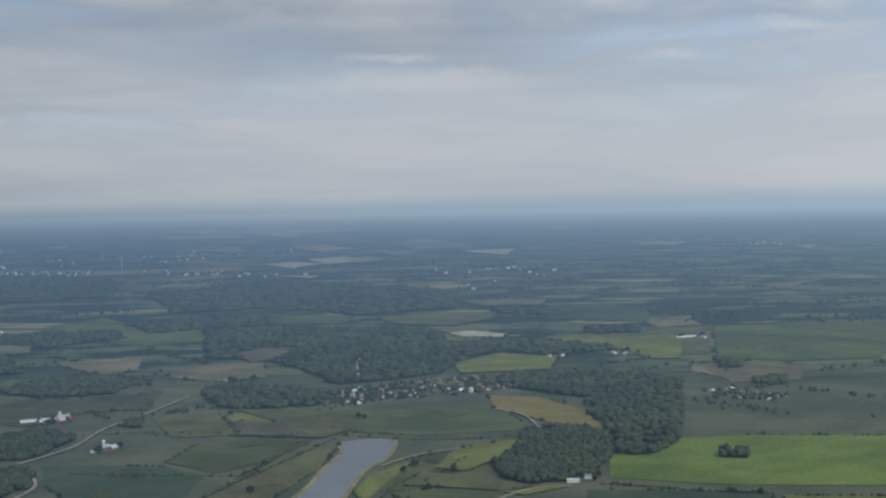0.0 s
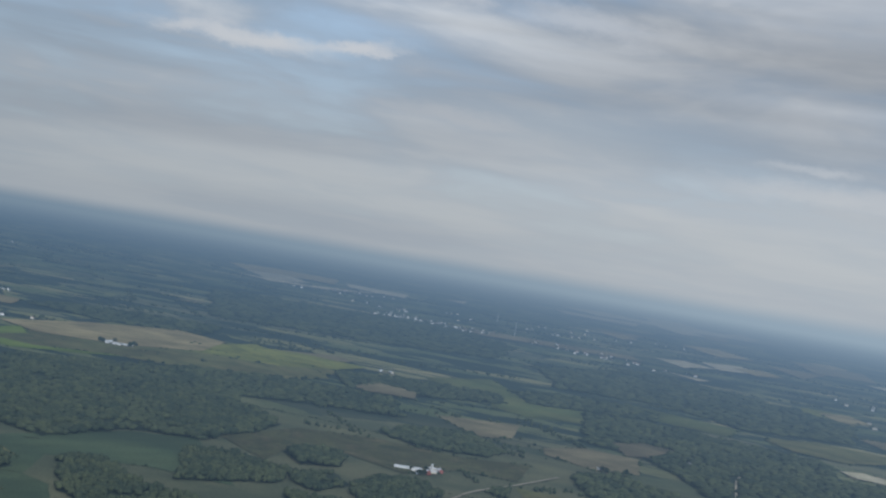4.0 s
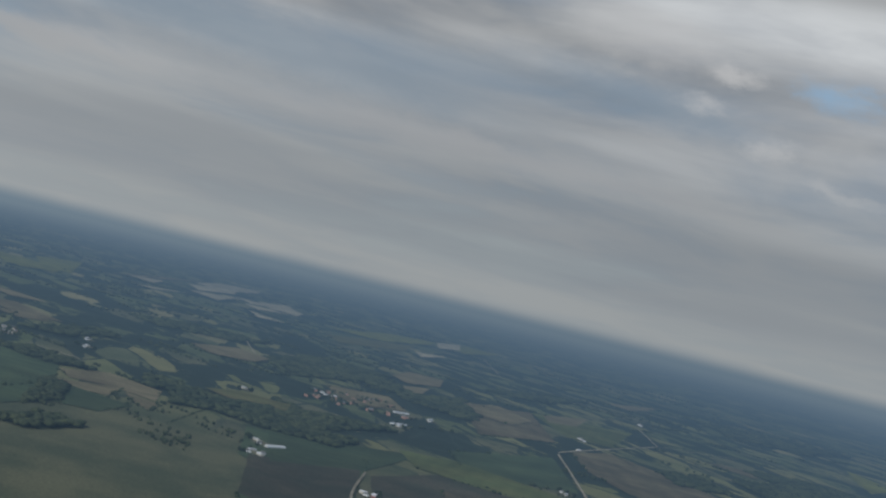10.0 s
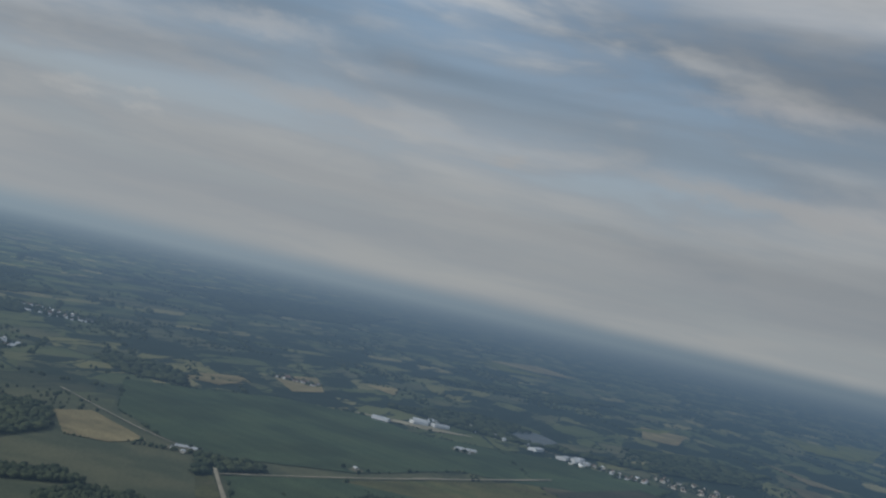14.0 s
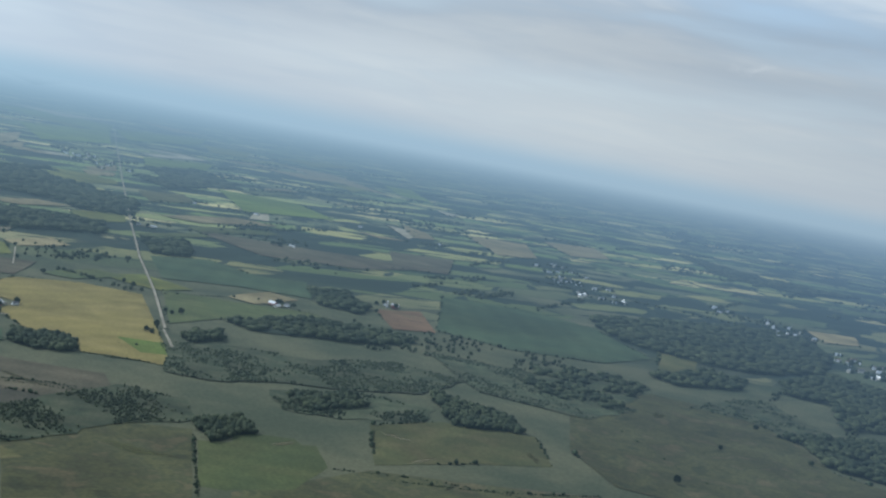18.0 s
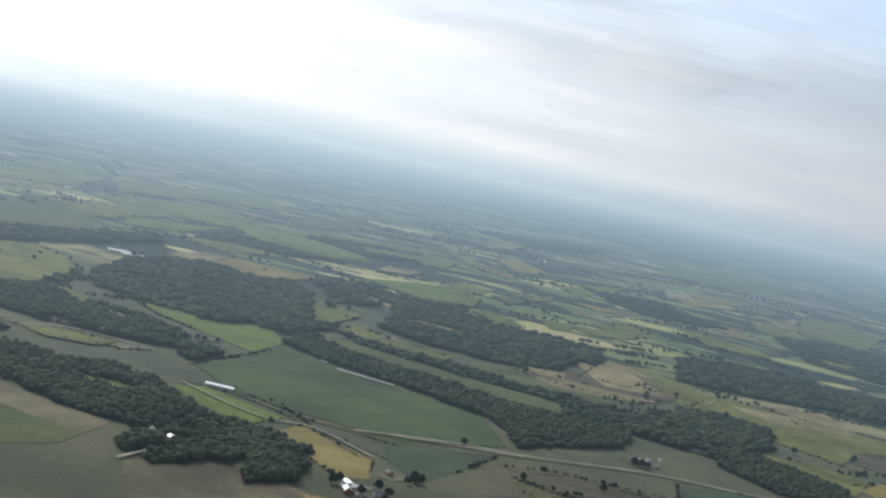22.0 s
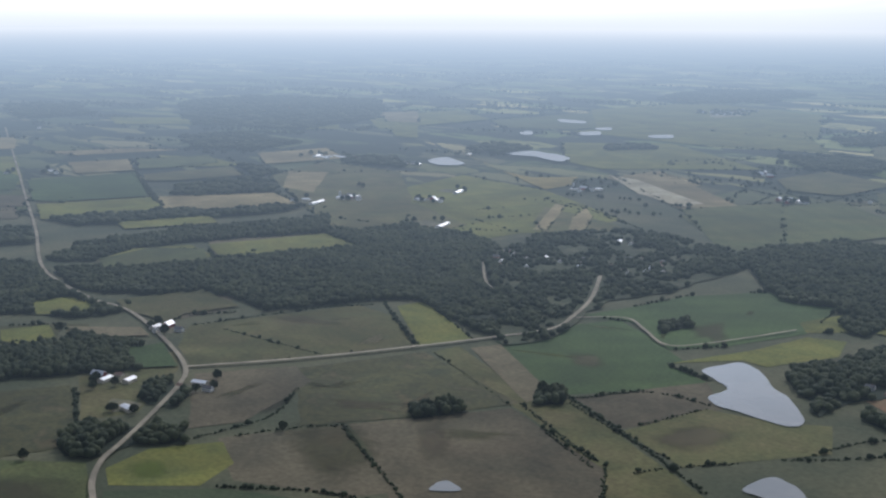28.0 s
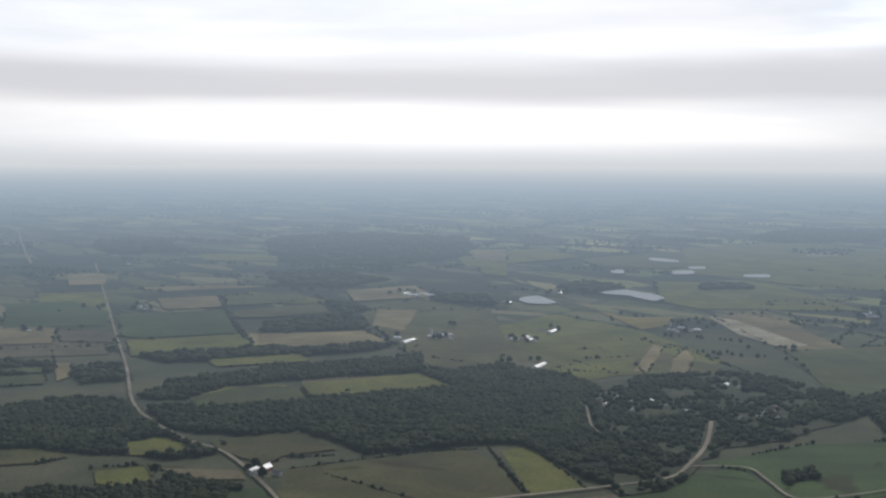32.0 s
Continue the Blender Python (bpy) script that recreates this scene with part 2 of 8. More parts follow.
        over = n.mix(n.smooth(out_by.outputs["Value"], 0.0, 1.6, share, 0.0), over, tone[kind])
    # low air, a grey bank of stratus under the sun, and the skyline
    air = by_side(n, side, (-1.0, (0.36, 0.375, 0.375)), (-0.6, (0.47, 0.475, 0.465)), (-0.1, (0.53, 0.53, 0.515)), (0.2, (0.55, 0.565, 0.57)), (0.5, (0.74, 0.77, 0.78)), (0.75, (0.92, 0.94, 0.94)), (0.92, (1.08, 1.10, 1.09)), (1.0, (1.6, 1.6, 1.57)))
    air = n.mix(1.0, air, n.mix(n.smooth(n.math("ADD", n.math("MULTIPLY", band, 0.6), n.math("MULTIPLY", thin, 0.4)), 0.38, 0.6), (0.90, 0.92, 0.95, 1), (1.04, 1.03, 1.0, 1)), "MULTIPLY")
    over = n.mix(n.math("MULTIPLY", n.smooth(up, 0.015, 0.22, 1.0, 0.0), 0.84), over, air)
    wavy = n.math("ADD", up, n.math("MULTIPLY_ADD", n.noise(flat, 1.7, 3.0, 0.5), 0.03, -0.015))
    stratus = n.math("MULTIPLY", n.math("MULTIPLY", n.smooth(wavy, 0.032, 0.050), n.smooth(wavy, 0.058, 0.085, 1.0, 0.0)), n.smooth(side, 0.80, 0.97))
    over = n.mix(n.math("MULTIPLY", stratus, 0.85), over, (0.98, 1.0, 1.02, 1))
    rim = n.math("DIVIDE", n.math("ADD", sep[2], 0.011), n.smooth(side, -0.95, 0.2, 0.012, 0.026))
    over = n.mix(n.smooth(rim, 0.0, 1.0, 1.0, 0.0), over, horizon_air(n, side))
    back = n.add("ShaderNodeBackground", {0: over, 1: 1.0})
    out = n.add("ShaderNodeOutputWorld")
    n.tree.links.new(back.outputs[0], out.inputs[0])


make_world()
sun = new("sun", bpy.data.lights.new("sun", "SUN"))
sun.data.energy, sun.data.angle, sun.data.color = 2.0, radians(14.0), (1.0, 0.95, 0.86)
sun.matrix_world = look((0, 0, 900), Vector((0, 0, 900)) - Vector((SUN_FLAT[0] * math.cos(radians(SUN_ELEVATION)), SUN_FLAT[1] * math.cos(radians(SUN_ELEVATION)), math.sin(radians(SUN_ELEVATION)))))


# ---- the plan: full-scale metres laid out from the camera's view, to the drawn place ----
def shrink(X, Y):
    """Place in the drawn ground of a plan point: x, y, z and the scale there. Behind NEAR it is pulled in and raised to
    fit the camera's view.
    """
    dx, dy = X - CENTRE[0], Y - CENTRE[1]
    D = math.hypot(dx, dy)
    if D <= NEAR:
        return X, Y, 0.0, 1.0
    u = (D - NEAR) / REACH
    k = (NEAR + REACH * u / (1 + u)) / D
    return CENTRE[0] + dx * k, CENTRE[1] + dy * k, EYE_HEIGHT * (1 - k), k


def shrink_all(P):
    """The same for an array of plan points x, y, height."""
    P = np.asarray(P, float)
    d = P[:, :2] - np.array(CENTRE)
    D = np.maximum(np.hypot(d[:, 0], d[:, 1]), 1e-6)
    u = np.maximum(D - NEAR, 0) / REACH
    k = np.where(D > NEAR, (NEAR + REACH * u / (1 + u)) / D, 1.0)
    return np.column_stack([d * k[:, None] + np.array(CENTRE), EYE_HEIGHT * (1 - k) + P[:, 2] * k])


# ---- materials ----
def painted_haze(n, shader):
    """Haze painted into a material: from 760 m out a glow is mixed in, stronger with distance."""
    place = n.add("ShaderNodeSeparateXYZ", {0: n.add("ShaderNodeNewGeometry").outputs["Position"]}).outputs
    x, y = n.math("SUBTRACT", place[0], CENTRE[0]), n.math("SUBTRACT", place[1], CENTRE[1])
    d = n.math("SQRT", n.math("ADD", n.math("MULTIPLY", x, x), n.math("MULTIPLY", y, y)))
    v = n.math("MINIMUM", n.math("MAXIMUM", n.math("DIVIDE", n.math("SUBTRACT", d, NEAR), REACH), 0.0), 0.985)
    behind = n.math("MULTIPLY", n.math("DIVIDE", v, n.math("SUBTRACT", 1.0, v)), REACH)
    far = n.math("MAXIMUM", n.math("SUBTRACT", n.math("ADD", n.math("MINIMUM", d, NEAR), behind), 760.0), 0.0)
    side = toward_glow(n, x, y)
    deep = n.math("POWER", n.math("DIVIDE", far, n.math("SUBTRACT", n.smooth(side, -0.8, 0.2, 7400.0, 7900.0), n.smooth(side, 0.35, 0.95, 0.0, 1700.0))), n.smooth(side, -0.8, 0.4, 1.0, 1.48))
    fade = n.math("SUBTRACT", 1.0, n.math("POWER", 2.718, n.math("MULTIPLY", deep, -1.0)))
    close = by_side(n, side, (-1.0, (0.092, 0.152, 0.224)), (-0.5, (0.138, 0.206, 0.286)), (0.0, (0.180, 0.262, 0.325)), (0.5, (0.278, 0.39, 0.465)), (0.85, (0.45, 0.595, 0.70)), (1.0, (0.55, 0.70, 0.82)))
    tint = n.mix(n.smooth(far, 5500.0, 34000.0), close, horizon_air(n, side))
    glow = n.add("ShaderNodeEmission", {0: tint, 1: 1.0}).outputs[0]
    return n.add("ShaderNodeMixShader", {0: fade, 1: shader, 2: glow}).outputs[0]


def rich(colour, by=1.22):
    """The colour with its hue a little stronger."""
    grey = 0.3 * colour[0] + 0.6 * colour[1] + 0.1 * colour[2]
    return tuple(max(grey + (c - grey) * by, 0.008) for c in colour)


def surface(name, colours, sizes=(60.0, 4.0), rough=0.95, rows=None, bump=0.3, spread=0.25, far=True, shade=0.05):
    """Ground cover: colours run over patches of sizes[0] metres with grain of sizes[1]; rows: spacing and turn of drilled rows."""
    m = bpy.data.materials.new(name)
    m.use_nodes = True
    n = Nodes(m.node_tree)
    uv = n.add("ShaderNodeUVMap").outputs[0]
    big = n.noise(uv, 1000.0 / sizes[0], 4.0, 0.6, 0.3)
    small = n.noise(uv, 1000.0 / sizes[1], 5.0, 0.65)
    colours = [rich(tuple(0.85 * v for v in c)) for c in colours]
    step = 1.0 / max(len(colours) - 1, 1)
    colour = n.ramp(n.smooth(big, 0.5 - spread, 0.5 + spread), [(i * step, c) for i, c in enumerate(colours)])
    grain = n.math("MULTIPLY_ADD", n.smooth(small, 0.25, 0.75), 0.5, 0.75)
    if rows:
        turned = n.add("ShaderNodeMapping", {0: uv, 2: (0, 0, radians(rows[1]))}).outputs[0]
        wave = n.add("ShaderNodeTexWave", {0: turned, 1: 1000.0 / rows[0] / 6.2832 * 0.31, 2: 2.0, 3: 2.0}).outputs[1]
        grain = n.math("MULTIPLY", grain, n.math("MULTIPLY_ADD", wave, shade * 2, 1.0 - shade))
    worn = n.noise(uv, 1000.0 / sizes[0] / 2.3, 5.0, 0.6, 0.6)
    grain = n.math("MULTIPLY", grain, n.smooth(worn, 0.33, 0.67, 0.74, 1.2))
    one = n.add("ShaderNodeObjectInfo").outputs["Random"]
    grain = n.math("MULTIPLY", grain, n.math("MULTIPLY_ADD", one, 0.22, 0.89))
    colour = n.mix(1.0, colour, n.add("ShaderNodeCombineColor", {0: grain, 1: grain, 2: grain}).outputs[0], "MULTIPLY")
    relief = n.add("ShaderNodeBump", {"Strength": bump, "Distance": 0.5, "Height": small}).outputs[0]
    bsdf = n.add("ShaderNodeBsdfPrincipled", {"Base Color": colour, "Roughness": rough, "Normal": relief, "Specular IOR Level": 0.15}).outputs[0]
    out = n.add("ShaderNodeOutputMaterial")
    n.tree.links.new(painted_haze(n, bsdf) if far else bsdf, out.inputs[0])
    return m


def leafage(name, dark, light, size=9.0):
    """Foliage: each crown of its own tone, mottled with leaf clumps."""
    m = bpy.data.materials.new(name)
    m.use_nodes = True
    n = Nodes(m.node_tree)
    geo = n.add("ShaderNodeNewGeometry").outputs
    one = geo["Random Per Island"]
    place = geo["Position"]
    clump = n.noise(place, 0.55, 4.0, 0.7)
    stand = n.noise(place, 0.012, 3.0, 0.5)
    tone = n.math("ADD", n.math("MULTIPLY", one, 0.45), n.math("ADD", n.math("MULTIPLY", n.smooth(clump, 0.3, 0.7), 0.3), n.math("MULTIPLY", n.smooth(stand, 0.3, 0.7), 0.35)))
    colour = n.mix(n.smooth(tone, 0.1, 1.0), (*dark, 1), (*light, 1))
    relief = n.add("ShaderNodeBump", {"Strength": 0.8, "Distance": 1.0, "Height": clump}).outputs[0]
    bsdf = n.add("ShaderNodeBsdfPrincipled", {"Base Color": colour, "Roughness": 0.9, "Normal": relief, "Specular IOR Level": 0.15}).outputs[0]
    out = n.add("ShaderNodeOutputMaterial")
    n.tree.links.new(painted_haze(n, bsdf), out.inputs[0])
    return m


def solid(name, colour, rough=0.7, metal=0.0, wear=0.25, size=1.5):
    """Painted, built or metal surface with streaks and dirt."""
    m = bpy.data.materials.new(name)
    m.use_nodes = True
    n = Nodes(m.node_tree)
    place = n.add("ShaderNodeTexCoord").outputs["Object"]
    dirt = n.math("ADD", n.math("MULTIPLY", n.noise(place, 1.0 / size, 5.0, 0.65), 0.6), n.math("MULTIPLY", n.noise(place, 9.0 / size, 3.0), 0.4))
    one = n.add("ShaderNodeObjectInfo").outputs["Random"]
    tone = n.math("MULTIPLY", n.smooth(dirt, 0.3, 0.65, 1.0 - wear, 1.0), n.math("MULTIPLY_ADD", one, 0.3, 0.8))
    colour = n.mix(1.0, (*colour, 1), n.add("ShaderNodeCombineColor", {0: tone, 1: tone, 2: tone}).outputs[0], "MULTIPLY")
    bsdf = n.add("ShaderNodeBsdfPrincipled", {"Base Color": colour, "Roughness": rough, "Metallic": metal}).outputs[0]
    out = n.add("ShaderNodeOutputMaterial")
    n.tree.links.new(painted_haze(n, bsdf), out.inputs[0])
    return m


def water_material():
    m = bpy.data.materials.new("pond_water")
    m.use_nodes = True
    n = Nodes(m.node_tree)
    uv = n.add("ShaderNodeUVMap").outputs[0]
    ripple = n.add("ShaderNodeBump", {"Strength": 0.10, "Distance": 0.3, "Height": n.noise(uv, 500.0, 5.0, 0.6)}).outputs[0]
    colour = n.mix(n.smooth(n.noise(uv, 14.0, 3.0), 0.3, 0.7), (0.050, 0.060, 0.062, 1), (0.085, 0.090, 0.085, 1))
    bsdf = n.add("ShaderNodeBsdfPrincipled", {"Base Color": colour, "Roughness": 0.12, "Normal": ripple, "IOR": 1.34}).outputs[0]
    out = n.add("ShaderNodeOutputMaterial")
    n.tree.links.new(painted_haze(n, bsdf), out.inputs[0])
    return m


def patchwork():
    """The open country: small fields, pasture and scrub."""
    m = bpy.data.materials.new("open_country")
    m.use_nodes = True
    n = Nodes(m.node_tree)
    uv = n.add("ShaderNodeUVMap").outputs[0]
    bend = n.add("ShaderNodeTexNoise", {"Vector": uv, "Scale": 1.1, "Detail": 2.0}).outputs[1]
    moved = n.add("ShaderNodeVectorMath", {0: uv, 1: n.add("ShaderNodeVectorMath", {0: bend, 1: (0.10, 0.10, 0.0)}, operation="MULTIPLY").outputs[0]}, operation="ADD").outputs[0]
    turned = n.add("ShaderNodeMapping", {0: moved, 2: (0, 0, radians(31)), 3: (1.0, 2.3, 1.0)}).outputs[0]
    cells = n.add("ShaderNodeTexVoronoi", {"Vector": turned, "Scale": 3.1, "Randomness": 0.8}, distance="CHEBYCHEV")
    edges = n.add("ShaderNodeTexVoronoi", {"Vector": turned, "Scale": 3.1, "Randomness": 0.8}, feature="DISTANCE_TO_EDGE")
    pick = n.add("ShaderNodeSeparateColor", {0: cells.outputs["Color"]}).outputs
    crop = n.ramp(pick[0], [(p, rich(c)) for p, c in [(0.0, (0.050, 0.068, 0.036)), (0.22, (0.082, 0.102, 0.045)), (0.42, (0.064, 0.082, 0.042)), (0.58, (0.122, 0.134, 0.066)), (0.72, (0.20, 0.185, 0.095)), (0.84, (0.105, 0.120, 0.055)), (0.94, (0.27, 0.24, 0.14))]])
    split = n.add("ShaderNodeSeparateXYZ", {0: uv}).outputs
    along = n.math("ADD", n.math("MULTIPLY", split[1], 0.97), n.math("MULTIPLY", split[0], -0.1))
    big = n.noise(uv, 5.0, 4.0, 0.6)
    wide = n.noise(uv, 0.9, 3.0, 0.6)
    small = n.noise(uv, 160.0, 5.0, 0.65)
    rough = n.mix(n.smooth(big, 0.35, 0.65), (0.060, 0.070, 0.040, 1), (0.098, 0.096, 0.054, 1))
    # Country to the south painted up to twice as light, standing in for sunlight.
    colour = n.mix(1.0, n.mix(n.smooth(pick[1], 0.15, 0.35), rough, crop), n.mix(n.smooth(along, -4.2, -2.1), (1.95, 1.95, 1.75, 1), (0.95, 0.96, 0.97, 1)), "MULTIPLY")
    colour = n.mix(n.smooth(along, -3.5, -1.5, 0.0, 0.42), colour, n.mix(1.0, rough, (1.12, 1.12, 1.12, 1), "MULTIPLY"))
    # woods, belts of trees and overgrown hedges of the far country
    thicket = n.math("ADD", n.math("MULTIPLY", pick[2], 0.60), n.math("ADD", n.math("MULTIPLY", big, 0.5), n.math("MULTIPLY", wide, 0.55)))
    belts = n.noise(n.add("ShaderNodeMapping", {0: moved, 2: (0, 0, radians(28)), 3: (2.2, 11.0, 1.0)}).outputs[0], 1.0, 4.0, 0.62)
    hedge = n.math("LESS_THAN", n.math("ADD", edges.outputs["Distance"], n.math("MULTIPLY", n.noise(uv, 11.0, 3.0), 0.14)), 0.098)
    off = n.add("ShaderNodeVectorMath", {0: uv, 1: (CENTRE[0] / 1000, CENTRE[1] / 1000, 0.0)}, operation="SUBTRACT").outputs[0]
    away = n.tree.nodes.new("ShaderNodeVectorMath")
    away.operation = "LENGTH"
    n.tree.links.new(off, away.inputs[0])
    beyond = n.smooth(away.outputs["Value"], 2.6, 3.4)
    colour = n.mix(beyond, n.mix(1.0, rough, (0.92, 0.92, 0.88, 1), "MULTIPLY"), colour)
    colour = n.mix(n.math("MULTIPLY", n.smooth(thicket, 0.865, 0.895), beyond), colour, (0.017, 0.027, 0.019, 1))
    colour = n.mix(n.math("MULTIPLY", n.smooth(belts, 0.55, 0.575), beyond), colour, (0.017, 0.027, 0.019, 1))
    colour = n.mix(n.math("MULTIPLY", hedge, beyond), colour, (0.024, 0.036, 0.025, 1))
    tone = n.math("MULTIPLY", n.math("MULTIPLY_ADD", n.smooth(small, 0.25, 0.75), 0.45, 0.78), n.math("MULTIPLY_ADD", big, 0.5, 0.75))
    colour = n.mix(1.0, colour, n.add("ShaderNodeCombineColor", {0: tone, 1: tone, 2: tone}).outputs[0], "MULTIPLY")
    bsdf = n.add("ShaderNodeBsdfPrincipled", {"Base Color": colour, "Roughness": 0.95, "Specular IOR Level": 0.15}).outputs[0]
    out = n.add("ShaderNodeOutputMaterial")
    n.tree.links.new(painted_haze(n, bsdf), out.inputs[0])
    return m


COUNTRY = patchwork()
WATER = water_material()
COVER = {
    "bean": surface("bean_crop", [(0.043, 0.060, 0.036), (0.053, 0.071, 0.040), (0.065, 0.082, 0.045)], (140, 5), rows=(9, 31)),
    "green": surface("dense_green_crop", [(0.048, 0.072, 0.032), (0.058, 0.085, 0.036), (0.072, 0.102, 0.042)], (150, 5), rows=(9, 31)),
    "corn": surface("maize_crop", [(0.066, 0.080, 0.038), (0.082, 0.093, 0.042), (0.102, 0.106, 0.050)], (110, 5), rows=(7, 121)),
    "pasture": surface("pasture_grass", [(0.072, 0.078, 0.038), (0.096, 0.094, 0.045), (0.124, 0.110, 0.058)], (70, 6)),
    # Serves far southern fields as well, their sunlight put into the colour.
    "bright": surface("young_green_crop", [(0.100, 0.132, 0.038), (0.120, 0.152, 0.044), (0.136, 0.160, 0.052)], (120, 6), rows=(10, 60)),
    "meadow": surface("yellow_green_meadow", [(0.105, 0.116, 0.045), (0.135, 0.140, 0.050), (0.160, 0.155, 0.056)], (60, 5)),
    "wheat": surface("ripe_wheat", [(0.190, 0.158, 0.066), (0.225, 0.184, 0.078), (0.25, 0.205, 0.092)], (100, 5), rows=(8, 75)),
    "tan": surface("stubble_and_dry_soil", [(0.120, 0.108, 0.070), (0.150, 0.130, 0.084), (0.175, 0.152, 0.10)], (90, 6), rows=(8, 20)),
    # Stubble again for far fields, lightened in colour to stand in for bright haze.
    "straw": surface("mown_straw", [(0.175, 0.150, 0.088), (0.225, 0.190, 0.112), (0.265, 0.225, 0.135)], (90, 6), rows=(8, 20)),
    # Bare ground, and far sunlit strips whose light is put into this colour.
    "pale": surface("pale_bare_ground", [(0.26, 0.235, 0.165), (0.33, 0.30, 0.22), (0.38, 0.35, 0.27)], (60, 6)),
    "brown": surface("ploughed_red_brown_soil", [(0.130, 0.086, 0.056), (0.165, 0.108, 0.068), (0.14, 0.108, 0.066)], (80, 5), rows=(6, 100)),
    "fallow": surface("fallow_grey_green", [(0.074, 0.068, 0.046), (0.096, 0.084, 0.056), (0.122, 0.104, 0.070)], (90, 6), rows=(9, 110)),
    # Weeds darkened in colour to stand in for cloud shade on near ground.
    "dull": surface("dull_wet_weeds", [(0.036, 0.040, 0.028), (0.050, 0.048, 0.034), (0.068, 0.060, 0.043)], (130, 8)),
    "weeds": surface("weedy_rough_grass", [(0.046, 0.050, 0.028), (0.082, 0.080, 0.040), (0.060, 0.062, 0.034), (0.106, 0.090, 0.052)], (55, 6), spread=0.2),
    "scrub": surface("rough_scrub", [(0.042, 0.054, 0.032), (0.066, 0.074, 0.044), (0.088, 0.090, 0.056)], (35, 5), bump=0.6),
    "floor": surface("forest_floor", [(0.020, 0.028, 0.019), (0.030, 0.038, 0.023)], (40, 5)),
    "road": surface("gravel_road", [(0.25, 0.225, 0.175), (0.33, 0.295, 0.23)], (30, 2)),
    "asphalt": surface("worn_asphalt", [(0.15, 0.148, 0.14), (0.21, 0.205, 0.19)], (40, 2)),
    "bank": surface("dry_grass_bank", [(0.19, 0.165, 0.085), (0.29, 0.25, 0.15)], (25, 3)),
    "yard": surface("trodden_yard", [(0.105, 0.105, 0.068), (0.16, 0.148, 0.105)], (20, 3)),
}


def faded(material):
    """A cover that thins out towards the rim of its patch, with a ragged edge."""
    m = material.copy()
    m.name = material.name + "_thin"
    tree = m.node_tree
    out = [k for k in tree.nodes if k.type == "OUTPUT_MATERIAL"][0]
    shader = out.inputs[0].links[0].from_socket
    share = tree.nodes.new("ShaderNodeAttribute")
    share.attribute_name = "share"
    where = tree.nodes.new("ShaderNodeUVMap")
    ragged = tree.nodes.new("ShaderNodeTexNoise")
    ragged.inputs["Scale"].default_value, ragged.inputs["Detail"].default_value = 45.0, 5.0
    tree.links.new(where.outputs[0], ragged.inputs["Vector"])
    add = tree.nodes.new("ShaderNodeMath")
    add.operation = "ADD"
    tree.links.new(share.outputs["Fac"], add.inputs[0])
    tree.links.new(ragged.outputs[0], add.inputs[1])
    soft = tree.nodes.new("ShaderNodeMapRange")
    soft.interpolation_type = "SMOOTHSTEP"
    soft.inputs[1].default_value, soft.inputs[2].default_value = 0.45, 1.45
    soft.inputs[4].default_value = 0.55
    tree.links.new(add.outputs[0], soft.inputs[0])
    clear = tree.nodes.new("ShaderNodeBsdfTransparent")
    both = tree.nodes.new("ShaderNodeMixShader")
    tree.links.new(soft.outputs[0], both.inputs[0])
    tree.links.new(clear.outputs[0], both.inputs[1])
    tree.links.new(shader, both.inputs[2])
    tree.links.new(both.outputs[0], out.inputs[0])
    return m


THIN = {k: faded(COVER[k]) for k in ("pasture", "bright", "meadow", "tan", "straw", "pale", "brown", "fallow", "dull", "weeds", "bean", "corn")}
LEAVES = leafage("broadleaf_foliage", (0.021, 0.031, 0.018), (0.058, 0.068, 0.031))
HEDGE = leafage("hedge_foliage", (0.019, 0.028, 0.015), (0.048, 0.062, 0.027))
BARK = solid("bark", (0.10, 0.075, 0.05), 0.95)
WHITE = solid("white_paint", (0.74, 0.73, 0.70), 0.6)
CREAM = solid("cream_siding", (0.62, 0.56, 0.45), 0.7)
RED = solid("barn_red_boards", (0.27, 0.075, 0.055), 0.8)
BRICK = solid("brick_wall", (0.36, 0.20, 0.14), 0.85)
METAL = solid("galvanised_roofing", (0.62, 0.63, 0.64), 0.45, 0.25)
SHINGLE = solid("grey_shingles", (0.17, 0.165, 0.16), 0.85)
BROWN_ROOF = solid("brown_shingles", (0.22, 0.14, 0.10), 0.85)
GLASS = solid("window_glass", (0.04, 0.05, 0.06), 0.1)
STEEL = solid("mast_steel", (0.55, 0.55, 0.56), 0.45, 0.6)
CONCRETE = solid("concrete", (0.52, 0.51, 0.48), 0.85)


# ---- building blocks ----
def part(name, bm, material, parent=None, label=""):
    """Links a bmesh as one mesh object under a thing or a part."""
    mesh = bpy.data.meshes.new(name)
    bm.to_mesh(mesh)
    bm.free()
    mesh.materials.append(material)
    ob = new(name, mesh)
    ob.parent = parent
    return tagged(ob, label)


def sheet(name, V, F, material, UV=None, parent=None):
    mesh = bpy.data.meshes.new(name)
    mesh.from_pydata([tuple(v) for v in V], [], [tuple(f) for f in F])
    if UV is not None:
        layer = mesh.uv_layers.new(name="UVMap")
        loops = np.empty(len(mesh.loops), np.int32)
        mesh.loops.foreach_get("vertex_index", loops)
        layer.data.foreach_set("uv", np.asarray(UV, np.float32)[loops].ravel())
    mesh.materials.append(material)
    ob = new(name, mesh)
    ob.parent = parent
    return ob


